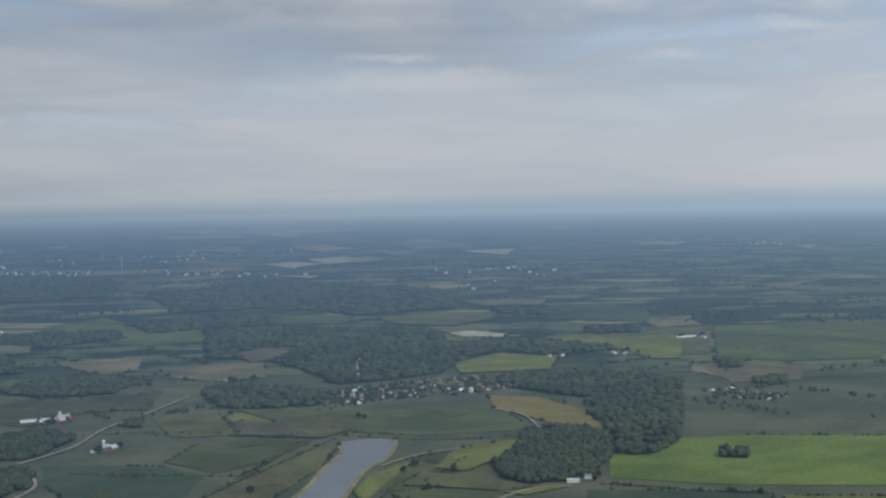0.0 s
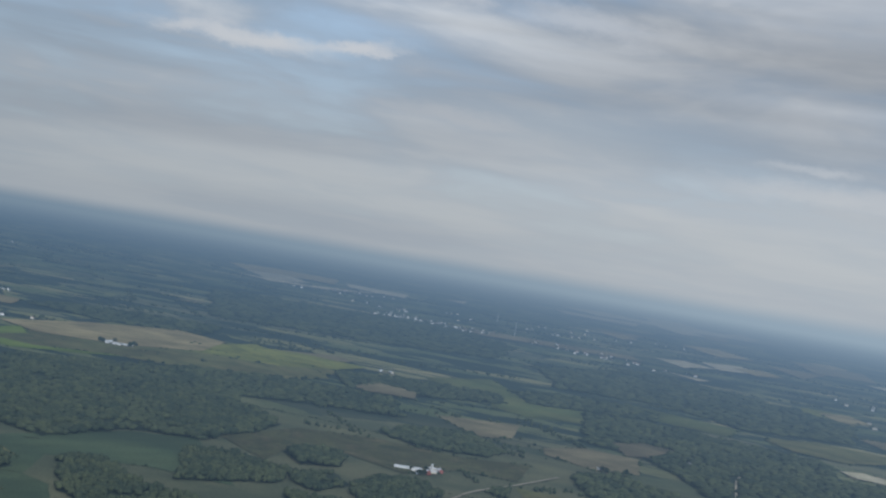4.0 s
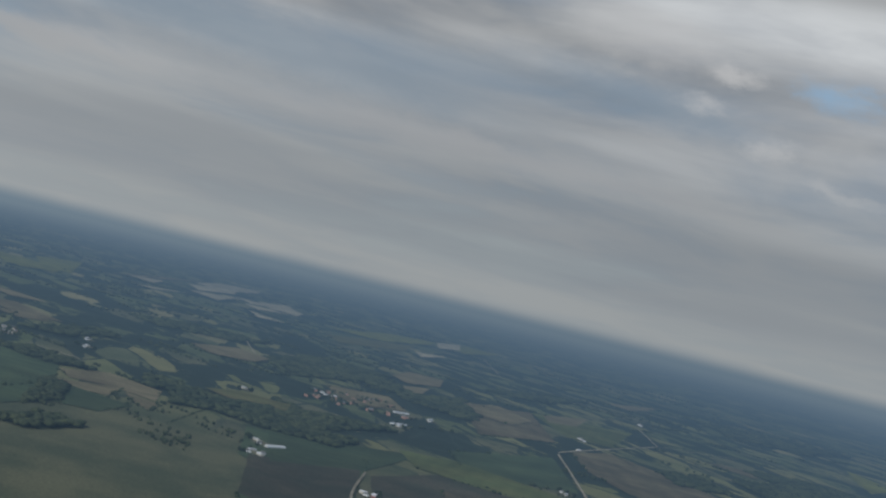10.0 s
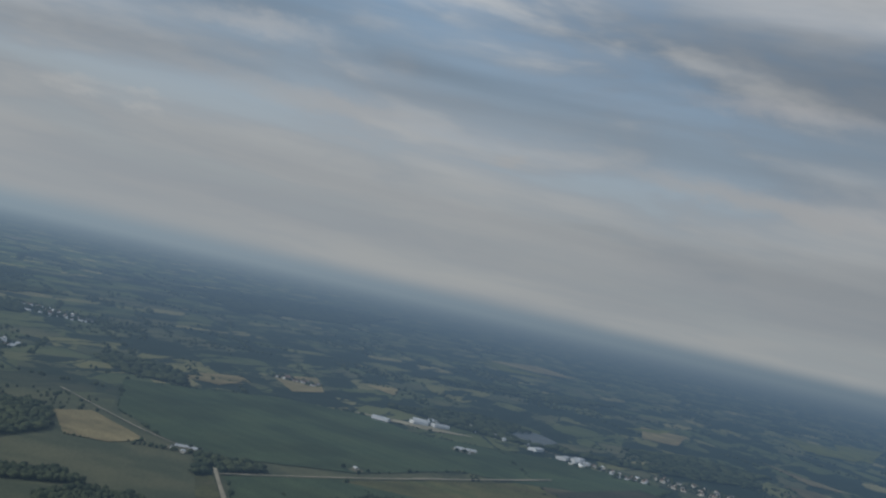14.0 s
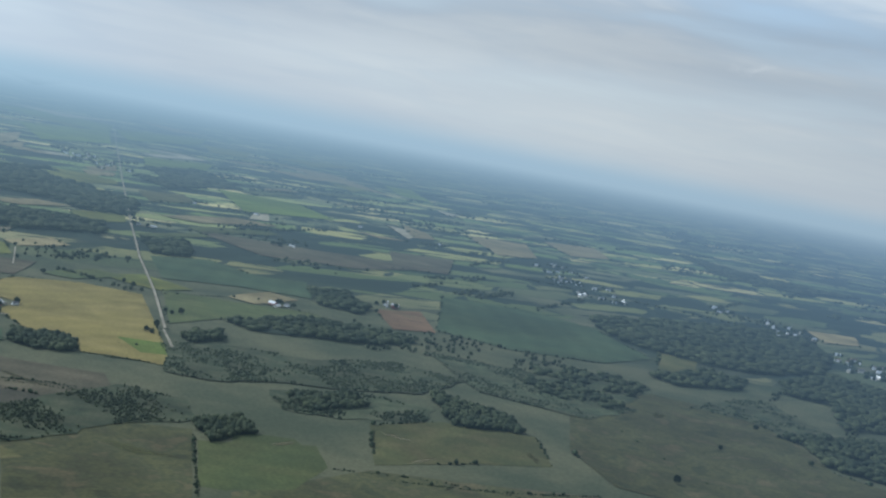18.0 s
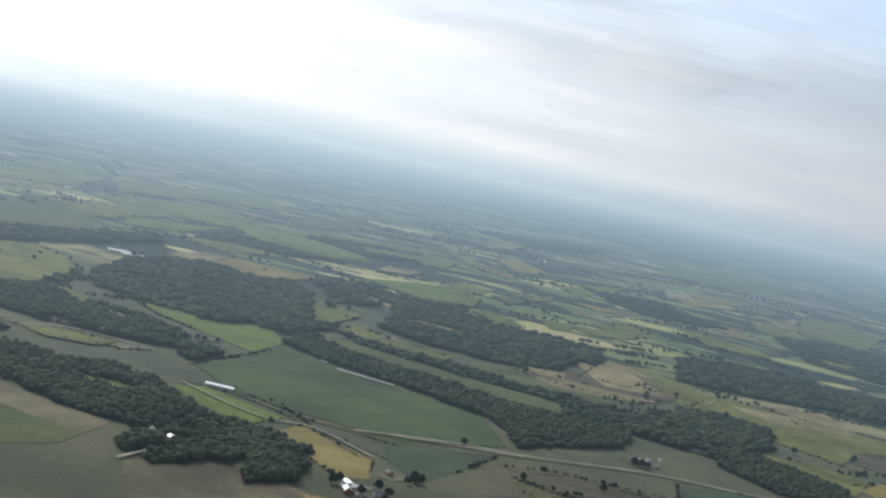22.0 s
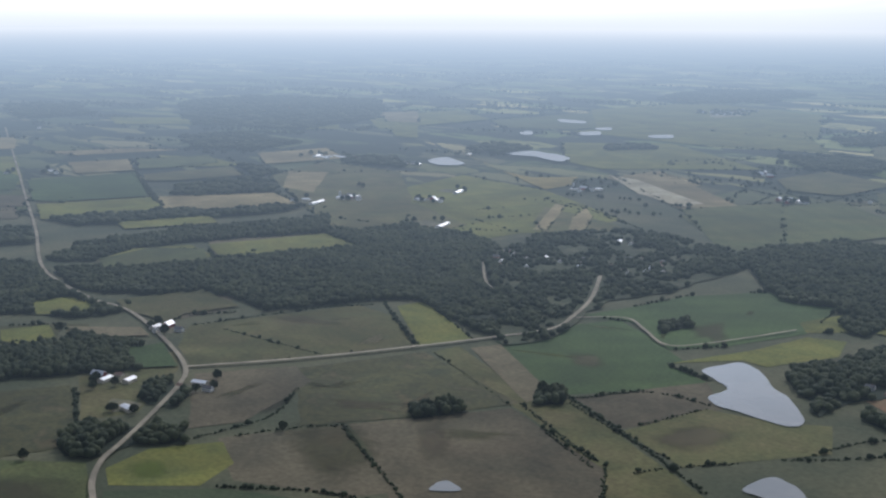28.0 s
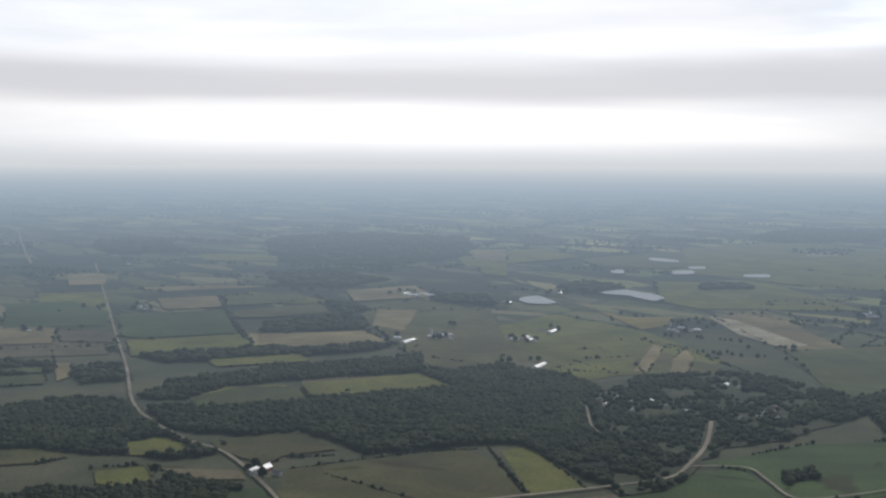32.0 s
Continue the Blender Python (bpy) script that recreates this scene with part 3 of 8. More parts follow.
def inside(P, poly):
    """Which of the points P lie in the polygon."""
    x, y = P[:, 0], P[:, 1]
    hit = np.zeros(len(P), bool)
    for (x0, y0), (x1, y1) in zip(poly, poly[1:] + poly[:1]):
        cross = (y0 > y) != (y1 > y)
        hit ^= cross & (x < (x1 - x0) * (y - y0) / ((y1 - y0) or 1e-9) + x0)
    return hit


def rounded(points, step, wobble, seed, closed=True):
    """The outline with points at most step apart and a little unevenness."""
    rng = random.Random(seed)
    out = []
    pairs = list(zip(points, points[1:] + (points[:1] if closed else [])))[: None if closed else len(points) - 1]
    for (x0, y0), (x1, y1) in pairs:
        k = max(1, int(math.hypot(x1 - x0, y1 - y0) / step))
        for i in range(k):
            f = i / k
            w = wobble if i else wobble * 0.3
            out.append((x0 + (x1 - x0) * f + rng.uniform(-w, w), y0 + (y1 - y0) * f + rng.uniform(-w, w)))
    if not closed:
        out.append(points[-1])
    return out


def middle(points):
    return sum(p[0] for p in points) / len(points), sum(p[1] for p in points) / len(points)


def plan_patch(name, points, material, lift, wobble=1.5, parent=None, smooth=False):
    """A patch of ground cover over a plan outline, laid on the ground sheet."""
    cx, cy = middle(points)
    D = math.hypot(cx - CENTRE[0], cy - CENTRE[1])
    step = 18.0 if D < NEAR else 18.0 * (D / NEAR) ** 1.5
    if smooth:
        points = curve_through(points, 5, True)
    ring = rounded(points, step * (0.7 if smooth else 1.6), wobble * max(1.0, D / NEAR), int(abs(cx) + abs(cy)))
    inner = []
    if D + 600 > NEAR:
        lo, hi = np.min(ring, 0), np.max(ring, 0)
        g = step * 2.2
        gx, gy = np.meshgrid(np.arange(lo[0], hi[0], g) + g / 2, np.arange(lo[1], hi[1], g) + g / 2)
        G = np.column_stack([gx.ravel(), gy.ravel()])
        inner = [tuple(p) for p in G[inside(G, ring)]][:4000]
    n = len(ring)
    V, _, F, *_ = geometry.delaunay_2d_cdt([Vector(p) for p in ring + inner], [(i, (i + 1) % n) for i in range(n)], [], 1, 1e-4)
    P = np.array([(v.x, v.y, lift) for v in V])
    faces = [f if (V[f[1]] - V[f[0]]).cross(V[f[2]] - V[f[0]]) > 0 else f[::-1] for f in F]
    Q = shrink_all(P)
    return sheet(name, Q, faces, material, P[:, :2] / 1000.0, parent)


def soft_patch(name, points, material, lift):
    """A patch of cover that fades out at its rim."""
    ring = np.array(curve_through(list(points), 6, True))
    mid = ring.mean(0)
    V, share, F = [], [], []
    n = len(ring)
    for k, (scale, part_of) in enumerate(((1.18, 0.0), (0.85, 0.4), (0.5, 0.85))):
        V += [(*(mid + (p - mid) * scale), lift) for p in ring]
        share += [part_of] * n
        if k:
            a, c = (k - 1) * n, k * n
            F += [(a + i, a + (i + 1) % n, c + (i + 1) % n, c + i) for i in range(n)]
    V.append((*mid, lift))
    share.append(1.0)
    F += [(2 * n + i, 2 * n + (i + 1) % n, 3 * n) for i in range(n)]
    x, y = ring[:, 0], ring[:, 1]
    if float(np.sum(x * np.roll(y, -1) - np.roll(x, -1) * y)) < 0:
        F = [f[::-1] for f in F]
    V = np.array(V)
    ob = sheet(name, shrink_all(V), F, material, V[:, :2] / 1000.0)
    ob.data.attributes.new("share", "FLOAT", "POINT").data.foreach_set("value", np.array(share, np.float32))
    return ob


def curve_through(points, k, closed):
    """Catmull-Rom points through the given ones."""
    n = len(points)
    out = []
    for i in range(n if closed else n - 1):
        p = [points[(i + j) % n] if closed else points[min(max(i + j, 0), n - 1)] for j in (-1, 0, 1, 2)]
        for s in range(k):
            t = s / k
            out.append(tuple(0.5 * (2 * p[1][a] + (p[2][a] - p[0][a]) * t + (2 * p[0][a] - 5 * p[1][a] + 4 * p[2][a] - p[3][a]) * t * t + (3 * p[1][a] - p[0][a] - 3 * p[2][a] + p[3][a]) * t ** 3) for a in (0, 1)))
    if not closed:
        out.append(points[-1])
    return out


def ribbon(name, points, width, material, lift, bend=True, closed=False, parent=None):
    """A road, track or bank along a plan line."""
    line = curve_through(points, 6, closed) if bend and len(points) > 2 else points
    line = rounded(line, 20.0, 0.0, 1, closed)
    V, UV, F = [], [], []
    n = len(line)
    for i, (x, y) in enumerate(line):
        a, b = (line[i - 1], line[(i + 1) % n]) if closed else (line[max(i - 1, 0)], line[min(i + 1, n - 1)])
        tx, ty = b[0] - a[0], b[1] - a[1]
        s = math.hypot(tx, ty) or 1.0
        w = width * (0.5 + 0.06 * noise.noise((x * 0.05, y * 0.05, 3)))
        for k in (-1, 1):
            V.append((x - ty / s * w * k, y + tx / s * w * k, lift))
            UV.append((V[-1][0] / 1000.0, V[-1][1] / 1000.0))
    for i in range(n if closed else n - 1):
        j = (i + 1) % n
        F.append((2 * i, 2 * i + 1, 2 * j + 1, 2 * j)[::-1])
    return sheet(name, shrink_all(V), F, material, UV, parent)


def ball(level):
    bm = bmesh.new()
    bmesh.ops.create_icosphere(bm, subdivisions=level, radius=1.0)
    V = np.array([v.co[:] for v in bm.verts])
    F = np.array([[v.index for v in f.verts] for f in bm.faces])
    bm.free()
    return V, F


BALLS = {1: ball(1), 2: ball(2)}


def crowns(name, spots, radii, heights, material, level, seed, parent=None, tall=0.55):
    """Many uneven crowns in one mesh: spots in the plan, a radius and a top height each."""
    rng = np.random.default_rng(seed)
    B, F = BALLS[level]
    n, m = len(spots), len(B)
    spin = rng.uniform(0, 6.283, n)
    c, s = np.cos(spin)[:, None], np.sin(spin)[:, None]
    lump = rng.uniform(0.68, 1.25, (n, m))
    x = (B[:, 0] * c - B[:, 1] * s) * lump * radii[:, None]
    y = (B[:, 0] * s + B[:, 1] * c) * lump * radii[:, None]
    z = B[:, 2] * lump * (heights * tall)[:, None] + (heights * (1 - tall))[:, None]
    P = np.stack([x + spots[:, :1], y + spots[:, 1:2], np.maximum(z, 0.1)], -1).reshape(-1, 3)
    Q = shrink_all(P)
    faces = (F[None] + (np.arange(n) * m)[:, None, None]).reshape(-1, 3)
    mesh = bpy.data.meshes.new(name)
    mesh.vertices.add(len(Q))
    mesh.vertices.foreach_set("co", Q.astype(np.float32).ravel())
    mesh.loops.add(faces.size)
    mesh.loops.foreach_set("vertex_index", faces.astype(np.int32).ravel())
    mesh.polygons.add(len(faces))
    mesh.polygons.foreach_set("loop_start", np.arange(0, faces.size, 3, dtype=np.int32))
    mesh.update(calc_edges=True)
    mesh.polygons.foreach_set("use_smooth", np.ones(len(faces), bool))
    mesh.materials.append(material)
    ob = new(name, mesh)
    ob.parent = parent
    return ob


def distance(x, y):
    return math.hypot(x - CENTRE[0], y - CENTRE[1])


# ---- kinds of things in the country ----
FIELD_WORDS = {
    "bean": ("bean_field", "dark green bean field with faint drilled rows"),
    "green": ("bean_field", "dense green bean field framed by woods"),
    "corn": ("maize_field", "mid green maize field with fine rows"),
    "pasture": ("pasture", "uneven green grazing pasture with worn patches"),
    "bright": ("green_field", "bright green crop field, far ones painted light to look sunlit"),
    "meadow": ("meadow", "yellow-green flowering meadow on uneven ground"),
    "wheat": ("wheat_field", "golden ripe wheat field with machine lines"),
    "tan": ("stubble_field", "tan stubble field with dry soil showing"),
    "straw": ("stubble_field", "distant stubble field painted paler to stand in for haze"),
    "pale": ("bare_field", "pale bare dry field, far strips painted pale as sunlit ground"),
    "brown": ("ploughed_field", "red-brown ploughed field with darker damp patches"),
    "fallow": ("fallow_field", "grey-green fallow field with dull weeds"),
    "dull": ("weedy_field", "dull field of weeds and stubble, painted dark for cloud shade"),
    "weeds": ("rough_grassland", "rough olive grassland with weeds and bare patches"),
    "scrub": ("scrubland", "rough scrubland with mixed weeds and bushes"),
    "yard": ("farmyard", "trodden bare farmyard ground round buildings"),
}
LAYER = [0.0, 0.0, 0.0]
FIELDS, WOODS, LANES, HOMES, PONDS = [], [], [], [], []


def area(points):
    return abs(sum(p[0] * q[1] - q[0] * p[1] for p, q in zip(points, points[1:] + points[:1]))) / 2


def field(kind, *points, soft=False):
    name, label = FIELD_WORDS[kind]
    LAYER[0] += 0.0012
    D = distance(*middle(points))
    lift = 0.12 + LAYER[0] + (0.0 if D < NEAR - 400 else 0.9 * (D / NEAR) ** 1.5)
    if soft:
        return tagged(soft_patch(name, points, THIN[kind], lift + 0.05), label, "field", kind="structure")
    ob = plan_patch(name, list(points), COVER[kind], lift, 1.2)
    if kind != "yard":
        FIELDS.append((list(points), area(points), ob, lift))
    return tagged(ob, label, "field", kind="structure")


def glade(kind, *points):
    """A field that the woods round it keep clear of."""
    ob = field(kind, *points)
    ob.location.z = 1.6 * shrink(*middle(points))[3]
    PONDS.append(list(points))


def woods(*points, gap=0.0, size=1.0):
    """A wood: its floor and a closed canopy of crowns."""
    cx, cy = middle(points)
    D = distance(cx, cy)
    thing = tagged(new("woods"), "dense dark green broadleaf wood with uneven canopy" if gap < 0.3 else "open scrubby wood with scattered bushy trees", "woods", kind="stuff")
    ring = rounded(list(points), 24.0 * max(1, D / NEAR), 7.0 * max(1, D / NEAR) ** 0.5, int(abs(cx + cy)))
    LAYER[1] += 0.002
    lift = LAYER[1] + 0.9 if D < NEAR - 400 else LAYER[1] + 0.9 + 1.0 * (D / NEAR) ** 1.5
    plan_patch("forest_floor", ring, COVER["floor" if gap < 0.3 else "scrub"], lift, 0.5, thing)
    WOODS.append(list(points))
    space = (6.6 if D < 1700 else 8.0 if D < 2400 else 12.4 * (D / 2400) ** 1.3) * size
    if gap > 0.4:
        space *= 0.72
    lo, hi = np.min(ring, 0), np.max(ring, 0)
    rng = np.random.default_rng(int(abs(cx * 3 + cy)))
    gx, gy = np.meshgrid(np.arange(lo[0], hi[0], space), np.arange(lo[1], hi[1], space))
    G = np.column_stack([gx.ravel(), gy.ravel()]) + rng.uniform(-0.45, 0.45, (gx.size, 2)) * space
    if gap:
        G = lo + rng.random((len(G), 2)) * (np.array(hi) - lo)
    G = G[inside(G, ring)]
    # clearings: smaller fields inside the wood stay open
    own = area(list(points))
    for poly, size_of, ob, up in FIELDS:
        if size_of < own * 0.3 and len(G) and inside(np.array([middle(poly)]), ring)[0]:
            cut = inside(G, poly)
            if cut.any():
                G = G[~cut]
                if ob.location.z == 0.0:
                    ob.location.z = (lift + 0.3) * shrink(*middle(poly))[3]
    for shore in PONDS:
        if len(G):
            G = G[~inside(G, shore)]
    # lanes and house plots stay open
    lo, hi = np.min(ring, 0) - 20, np.max(ring, 0) + 20
    for line, width in LANES:
        near = line[np.all((line > lo) & (line < hi), axis=1)]
        if len(near) and len(G):
            G = G[np.min(np.hypot(G[:, None, 0] - near[None, :, 0], G[:, None, 1] - near[None, :, 1]), axis=1) > width * 0.5 + 7.5]
    homes = np.array([h for h in HOMES if lo[0] < h[0] < hi[0] and lo[1] < h[1] < hi[1]])
    if len(homes) and len(G):
        G = G[np.min(np.hypot(G[:, None, 0] - homes[None, :, 0], G[:, None, 1] - homes[None, :, 1]), axis=1) > 18.0]
    if gap and len(G):
        thick = np.array([noise.noise((p[0] * 0.014, p[1] * 0.014, 7)) for p in G])
        G = G[thick * 1.5 + rng.normal(0, 0.16, len(G)) > (gap - 0.5) * 0.9]
    if not len(G):
        return thing
    bush = 0.52 if gap > 0.4 else 1.0
    if not gap:
        # stands of taller and lower trees, with small openings between them
        stand = np.array([noise.noise((p[0] * 0.009, p[1] * 0.009, 3)) + 0.6 * noise.noise((p[0] * 0.03, p[1] * 0.03, 8)) for p in G])
        keep = stand + rng.normal(0, 0.12, len(G)) > -0.62
        G, stand = G[keep], stand[keep]
    else:
        stand = np.zeros(len(G))
    if not len(G):
        return thing
    big = rng.uniform(0.62, 1.35, len(G)) * (1.0 - 0.35 * gap) * bush
    crowns("canopy", G, space * 0.74 * big, (10.5 * size ** 0.5) * rng.uniform(0.7, 1.25, len(G)) * (1.0 + 0.35 * stand) * (1 if D < NEAR else 1.1) * (1.0 - 0.5 * gap) * bush, LEAVES, 2 if D < 1050 else 1, int(abs(cx)), thing, 0.46)
    return thing


def hedge(*points, tall=6.0, gap=0.2, wide=1.0):
    """A hedgerow of bushes and small trees along a plan line."""
    cx, cy = middle(points)
    D = distance(cx, cy)
    rng = np.random.default_rng(int(abs(cx * 2 + cy)))
    tall *= 0.82
    line = curve_through(list(points), 4, False) if len(points) > 2 else list(points)
    spots, far = [], max(1.0, D / 2000)
    for (x0, y0), (x1, y1) in zip(line, line[1:]):
        k = max(1, int(math.hypot(x1 - x0, y1 - y0) / (2.0 * far)))
        for i in range(k):
            if rng.random() > gap * (0.5 + 1.2 * max(0, noise.noise((x0 * 0.02 + i * 0.3, y0 * 0.02, 5)) + 0.5)):
                f = (i + rng.random()) / k
                spots.append((x0 + (x1 - x0) * f + rng.normal(0, 1.1 * wide * far), y0 + (y1 - y0) * f + rng.normal(0, 1.1 * wide * far)))
    spots = np.array(spots or [points[0]])
    h = tall * rng.choice([0.36, 0.48, 0.75, 1.35], len(spots), p=[0.50, 0.34, 0.11, 0.05]) * rng.uniform(0.85, 1.15, len(spots))
    ob = crowns("hedgerow", spots, h * 0.42 + 0.5 * far, h * 0.85, HEDGE, 2 if D < 900 else 1, int(abs(cx + 2 * cy)))
    return tagged(ob, "dark green hedgerow of bushes and small trees along a field edge", "hedgerow", kind="stuff")


def make_tree(seed):
    """Broadleaf tree about 10 m high: tapered trunk with limbs, and a crown of leaf clumps."""
    rng = random.Random(seed)
    thing = tagged(new("tree"), "broadleaf tree with full dark green crown in a field", "tree", "field trees")
    bm = bmesh.new()

    def limb(a, b, ra, rb):
        axis = Vector(b) - Vector(a)
        m = Matrix.Translation((Vector(a) + Vector(b)) / 2) @ axis.to_track_quat("Z", "Y").to_matrix().to_4x4()
        bmesh.ops.create_cone(bm, cap_ends=True, segments=7, radius1=ra, radius2=rb, depth=axis.length, matrix=m)

    limb((0, 0, 0), (0.1, 0.1, 3.2), 0.38, 0.26)
    for i in range(5):
        a = i * 1.26 + rng.uniform(-0.3, 0.3)
        limb((0.1, 0.1, 2.6 + 0.2 * i), (2.1 * math.cos(a), 2.1 * math.sin(a), 5.0 + rng.uniform(0, 1.6)), 0.15, 0.05)
    part("trunk", bm, BARK, thing)
    bm = bmesh.new()
    for i in range(190):
        a, u = rng.uniform(0, 6.283), rng.uniform(-0.75, 1)
        r = math.sqrt(1 - u * u) * (1 + 0.28 * math.sin(3 * a + seed) + rng.uniform(-0.22, 0.12))
        p = Vector((3.6 * r * math.cos(a), 3.6 * r * math.sin(a), 6.0 + 3.6 * u * rng.uniform(0.8, 1.1)))
        m = Matrix.Translation(p) @ Euler((rng.uniform(0, 6), rng.uniform(0, 6), rng.uniform(0, 6))).to_matrix().to_4x4()
        s = rng.uniform(0.7, 1.25)
        bmesh.ops.create_cone(bm, segments=4, radius1=s, radius2=0.0, depth=s * 0.7, matrix=m)
    part("crown", bm, HEDGE, thing)
    return thing


TREES = []


def trees(*points, size=1.0):
    """Single trees at plan points, each a thing of its own."""
    for x, y in points:
        rng = random.Random(int(abs(x * 7 + y)))
        px, py, pz, k = shrink(x, y)
        s = k * size * rng.uniform(0.85, 1.3)
        m = pose(px, py, pz, 0, 0, rng.uniform(0, 360)) @ Matrix.Diagonal((s, s, s * rng.uniform(0.85, 1.15), 1))
        if len(TREES) < 4:
            TREES.append(make_tree(len(TREES) + 3))
            TREES[-1].matrix_basis = m
        else:
            copy_thing(TREES[rng.randrange(4)], Matrix.Identity(4)).matrix_basis = m


def box(bm, x0, x1, y0, y1, z0, z1):
    bmesh.ops.create_cube(bm, size=1.0, matrix=Matrix.Translation(((x0 + x1) / 2, (y0 + y1) / 2, (z0 + z1) / 2)) @ Matrix.Diagonal((x1 - x0, y1 - y0, z1 - z0, 1)))


def gable_walls(w, l, h, rise):
    """Walls with gable ends: w wide along x, l long along y."""
    bm = bmesh.new()
    ends = []
    for y in (-l / 2, l / 2):
        ends.append([bm.verts.new(p) for p in ((-w / 2, y, 0), (w / 2, y, 0), (w / 2, y, h), (0, y, h + rise), (-w / 2, y, h))])
    bm.faces.new(ends[0])
    bm.faces.new(ends[1][::-1])
    for i in range(5):
        j = (i + 1) % 5
        bm.faces.new((ends[0][j], ends[0][i], ends[1][i], ends[1][j]))
    bmesh.ops.recalc_face_normals(bm, faces=bm.faces)
    return bm


def gable_roof(w, l, h, rise, over=0.5, thick=0.25):
    bm = bmesh.new()
    s = rise / (w / 2)
    out = w / 2 + over
    for side in (-1, 1):
        V = []
        for y in (-l / 2 - over, l / 2 + over):
            for x, z in ((0, h + rise), (side * out, h + rise - s * out), (side * out, h + rise - s * out + thick), (0, h + rise + thick * 1.2)):
                V.append(bm.verts.new((x, y, z + 0.03)))
        for f in ((0, 1, 2, 3), (4, 5, 6, 7), (0, 1, 5, 4), (1, 2, 6, 5), (2, 3, 7, 6), (3, 0, 4, 7)):
            bm.faces.new([V[i] for i in f])
    bmesh.ops.recalc_face_normals(bm, faces=bm.faces)
    return bm


def make_building(name, w, l, h, rise, wall, roof, label, category, windows=0, chimney=False, door=1.0, dormer=False):
    """A gabled building with its walls, roof, doors, windows and chimney."""
    thing = tagged(new(name), label, category)
    walls = part("wall", gable_walls(w, l, h, rise), wall, thing)
    top = part("roof", gable_roof(w, l, h, rise), roof, thing)
    bm = bmesh.new()
    if door == 0:
        bm.free()
        return thing
    box(bm, -door / 2, door / 2, -l / 2 - 0.08, -l / 2 + 0.05, 0, min(h * 0.85, 2.1 if door < 2 else h * 0.85))
    part("door", bm, BROWN_ROOF if door < 2 else METAL, walls)
    for side in (-1, 1):
        for i in range(windows):
            y = -l / 2 + (i + 0.5) * l / windows
            bm = bmesh.new()
            box(bm, side * w / 2 - 0.06, side * w / 2 + 0.06, y - 0.55, y + 0.55, h * 0.40, h * 0.40 + 1.2)
            part("window", bm, GLASS, walls)
    if chimney:
        bm = bmesh.new()
        box(bm, 0.6, 1.3, l * 0.2, l * 0.2 + 0.7, h + rise * 0.5, h + rise + 1.0)
        part("chimney", bm, BRICK, top)
    return thing


def make_silo():
    thing = tagged(new("silo"), "tall pale concrete farm silo with metal dome", "silo")
    bm = bmesh.new()
    bmesh.ops.create_cone(bm, cap_ends=True, segments=18, radius1=2.8, radius2=2.8, depth=15, matrix=Matrix.Translation((0, 0, 7.5)))
    part("shaft", bm, CONCRETE, thing)
    bm = bmesh.new()
    bmesh.ops.create_uvsphere(bm, u_segments=18, v_segments=8, radius=2.9, matrix=Matrix.Translation((0, 0, 15)) @ Matrix.Diagonal((1, 1, 0.7, 1)))
    part("dome", bm, METAL, thing)
    return thing


MAKERS = {
    "house": lambda n: make_building("house", 8, 12, 4.6, 3.0, WHITE, SHINGLE, "white farmhouse with grey shingle roof", "house", 3 * n, n > 0, n),
    "cottage": lambda n: make_building("cottage", 8, 10, 3.2, 2.4, CREAM, BROWN_ROOF, "cream cottage with brown shingle roof", "house", 2 * n, n > 0, n),
    "brick": lambda n: make_building("brick_house", 9, 12, 5.0, 2.8, BRICK, SHINGLE, "brick house with dark grey roof", "house", 3 * n, n > 0, n),
    "villa": lambda n: make_building("bungalow", 9, 11, 3.4, 2.4, WHITE, METAL, "white bungalow with pale metal roof", "house", 2 * n, False, n),
    "barn": lambda n: make_building("barn", 11, 18, 5.5, 4.5, RED, METAL, "red wooden barn with pale metal roof", "barn", 2 * n, False, 4.0 * n),
    "shed": lambda n: make_building("shed", 10, 20, 4.2, 2.0, CREAM, METAL, "long pale machine shed with metal roof", "shed", 3 * n, False, 4.0 * n),
    "long": lambda n: make_building("poultry_house", 12, 60, 3.4, 2.4, WHITE, METAL, "very long low white animal house with metal roof", "barn", 8 * n, False, 3.5 * n),
    "hall": lambda n: make_building("warehouse", 28, 50, 7.5, 2.2, WHITE, METAL, "large white warehouse with shallow metal roof", "warehouse", 6 * n, False, 5.0 * n),
    "silo": lambda n: make_silo(),
}
MADE = {}


def build(kind, x, y, turn=0.0, size=1.0):
    """One building of a kind; those further off show walls and roof alone."""
    px, py, pz, k = shrink(x, y)
    s = k * size
    m = pose(px, py, pz + (0.3 if k == 1 else 0.9), 0, 0, turn) @ Matrix.Diagonal((s, s, s, 1))
    close = 1 if distance(x, y) < 1900 else 0
    if distance(x, y) < 4600:
        HOMES.append((x, y))
    if (kind, close) not in MADE:
        MADE[kind, close] = MAKERS[kind](close)
        MADE[kind, close].matrix_basis = m
        return MADE[kind, close]
    ob = copy_thing(MADE[kind, close], Matrix.Identity(4))
    ob.matrix_basis = m
    return ob


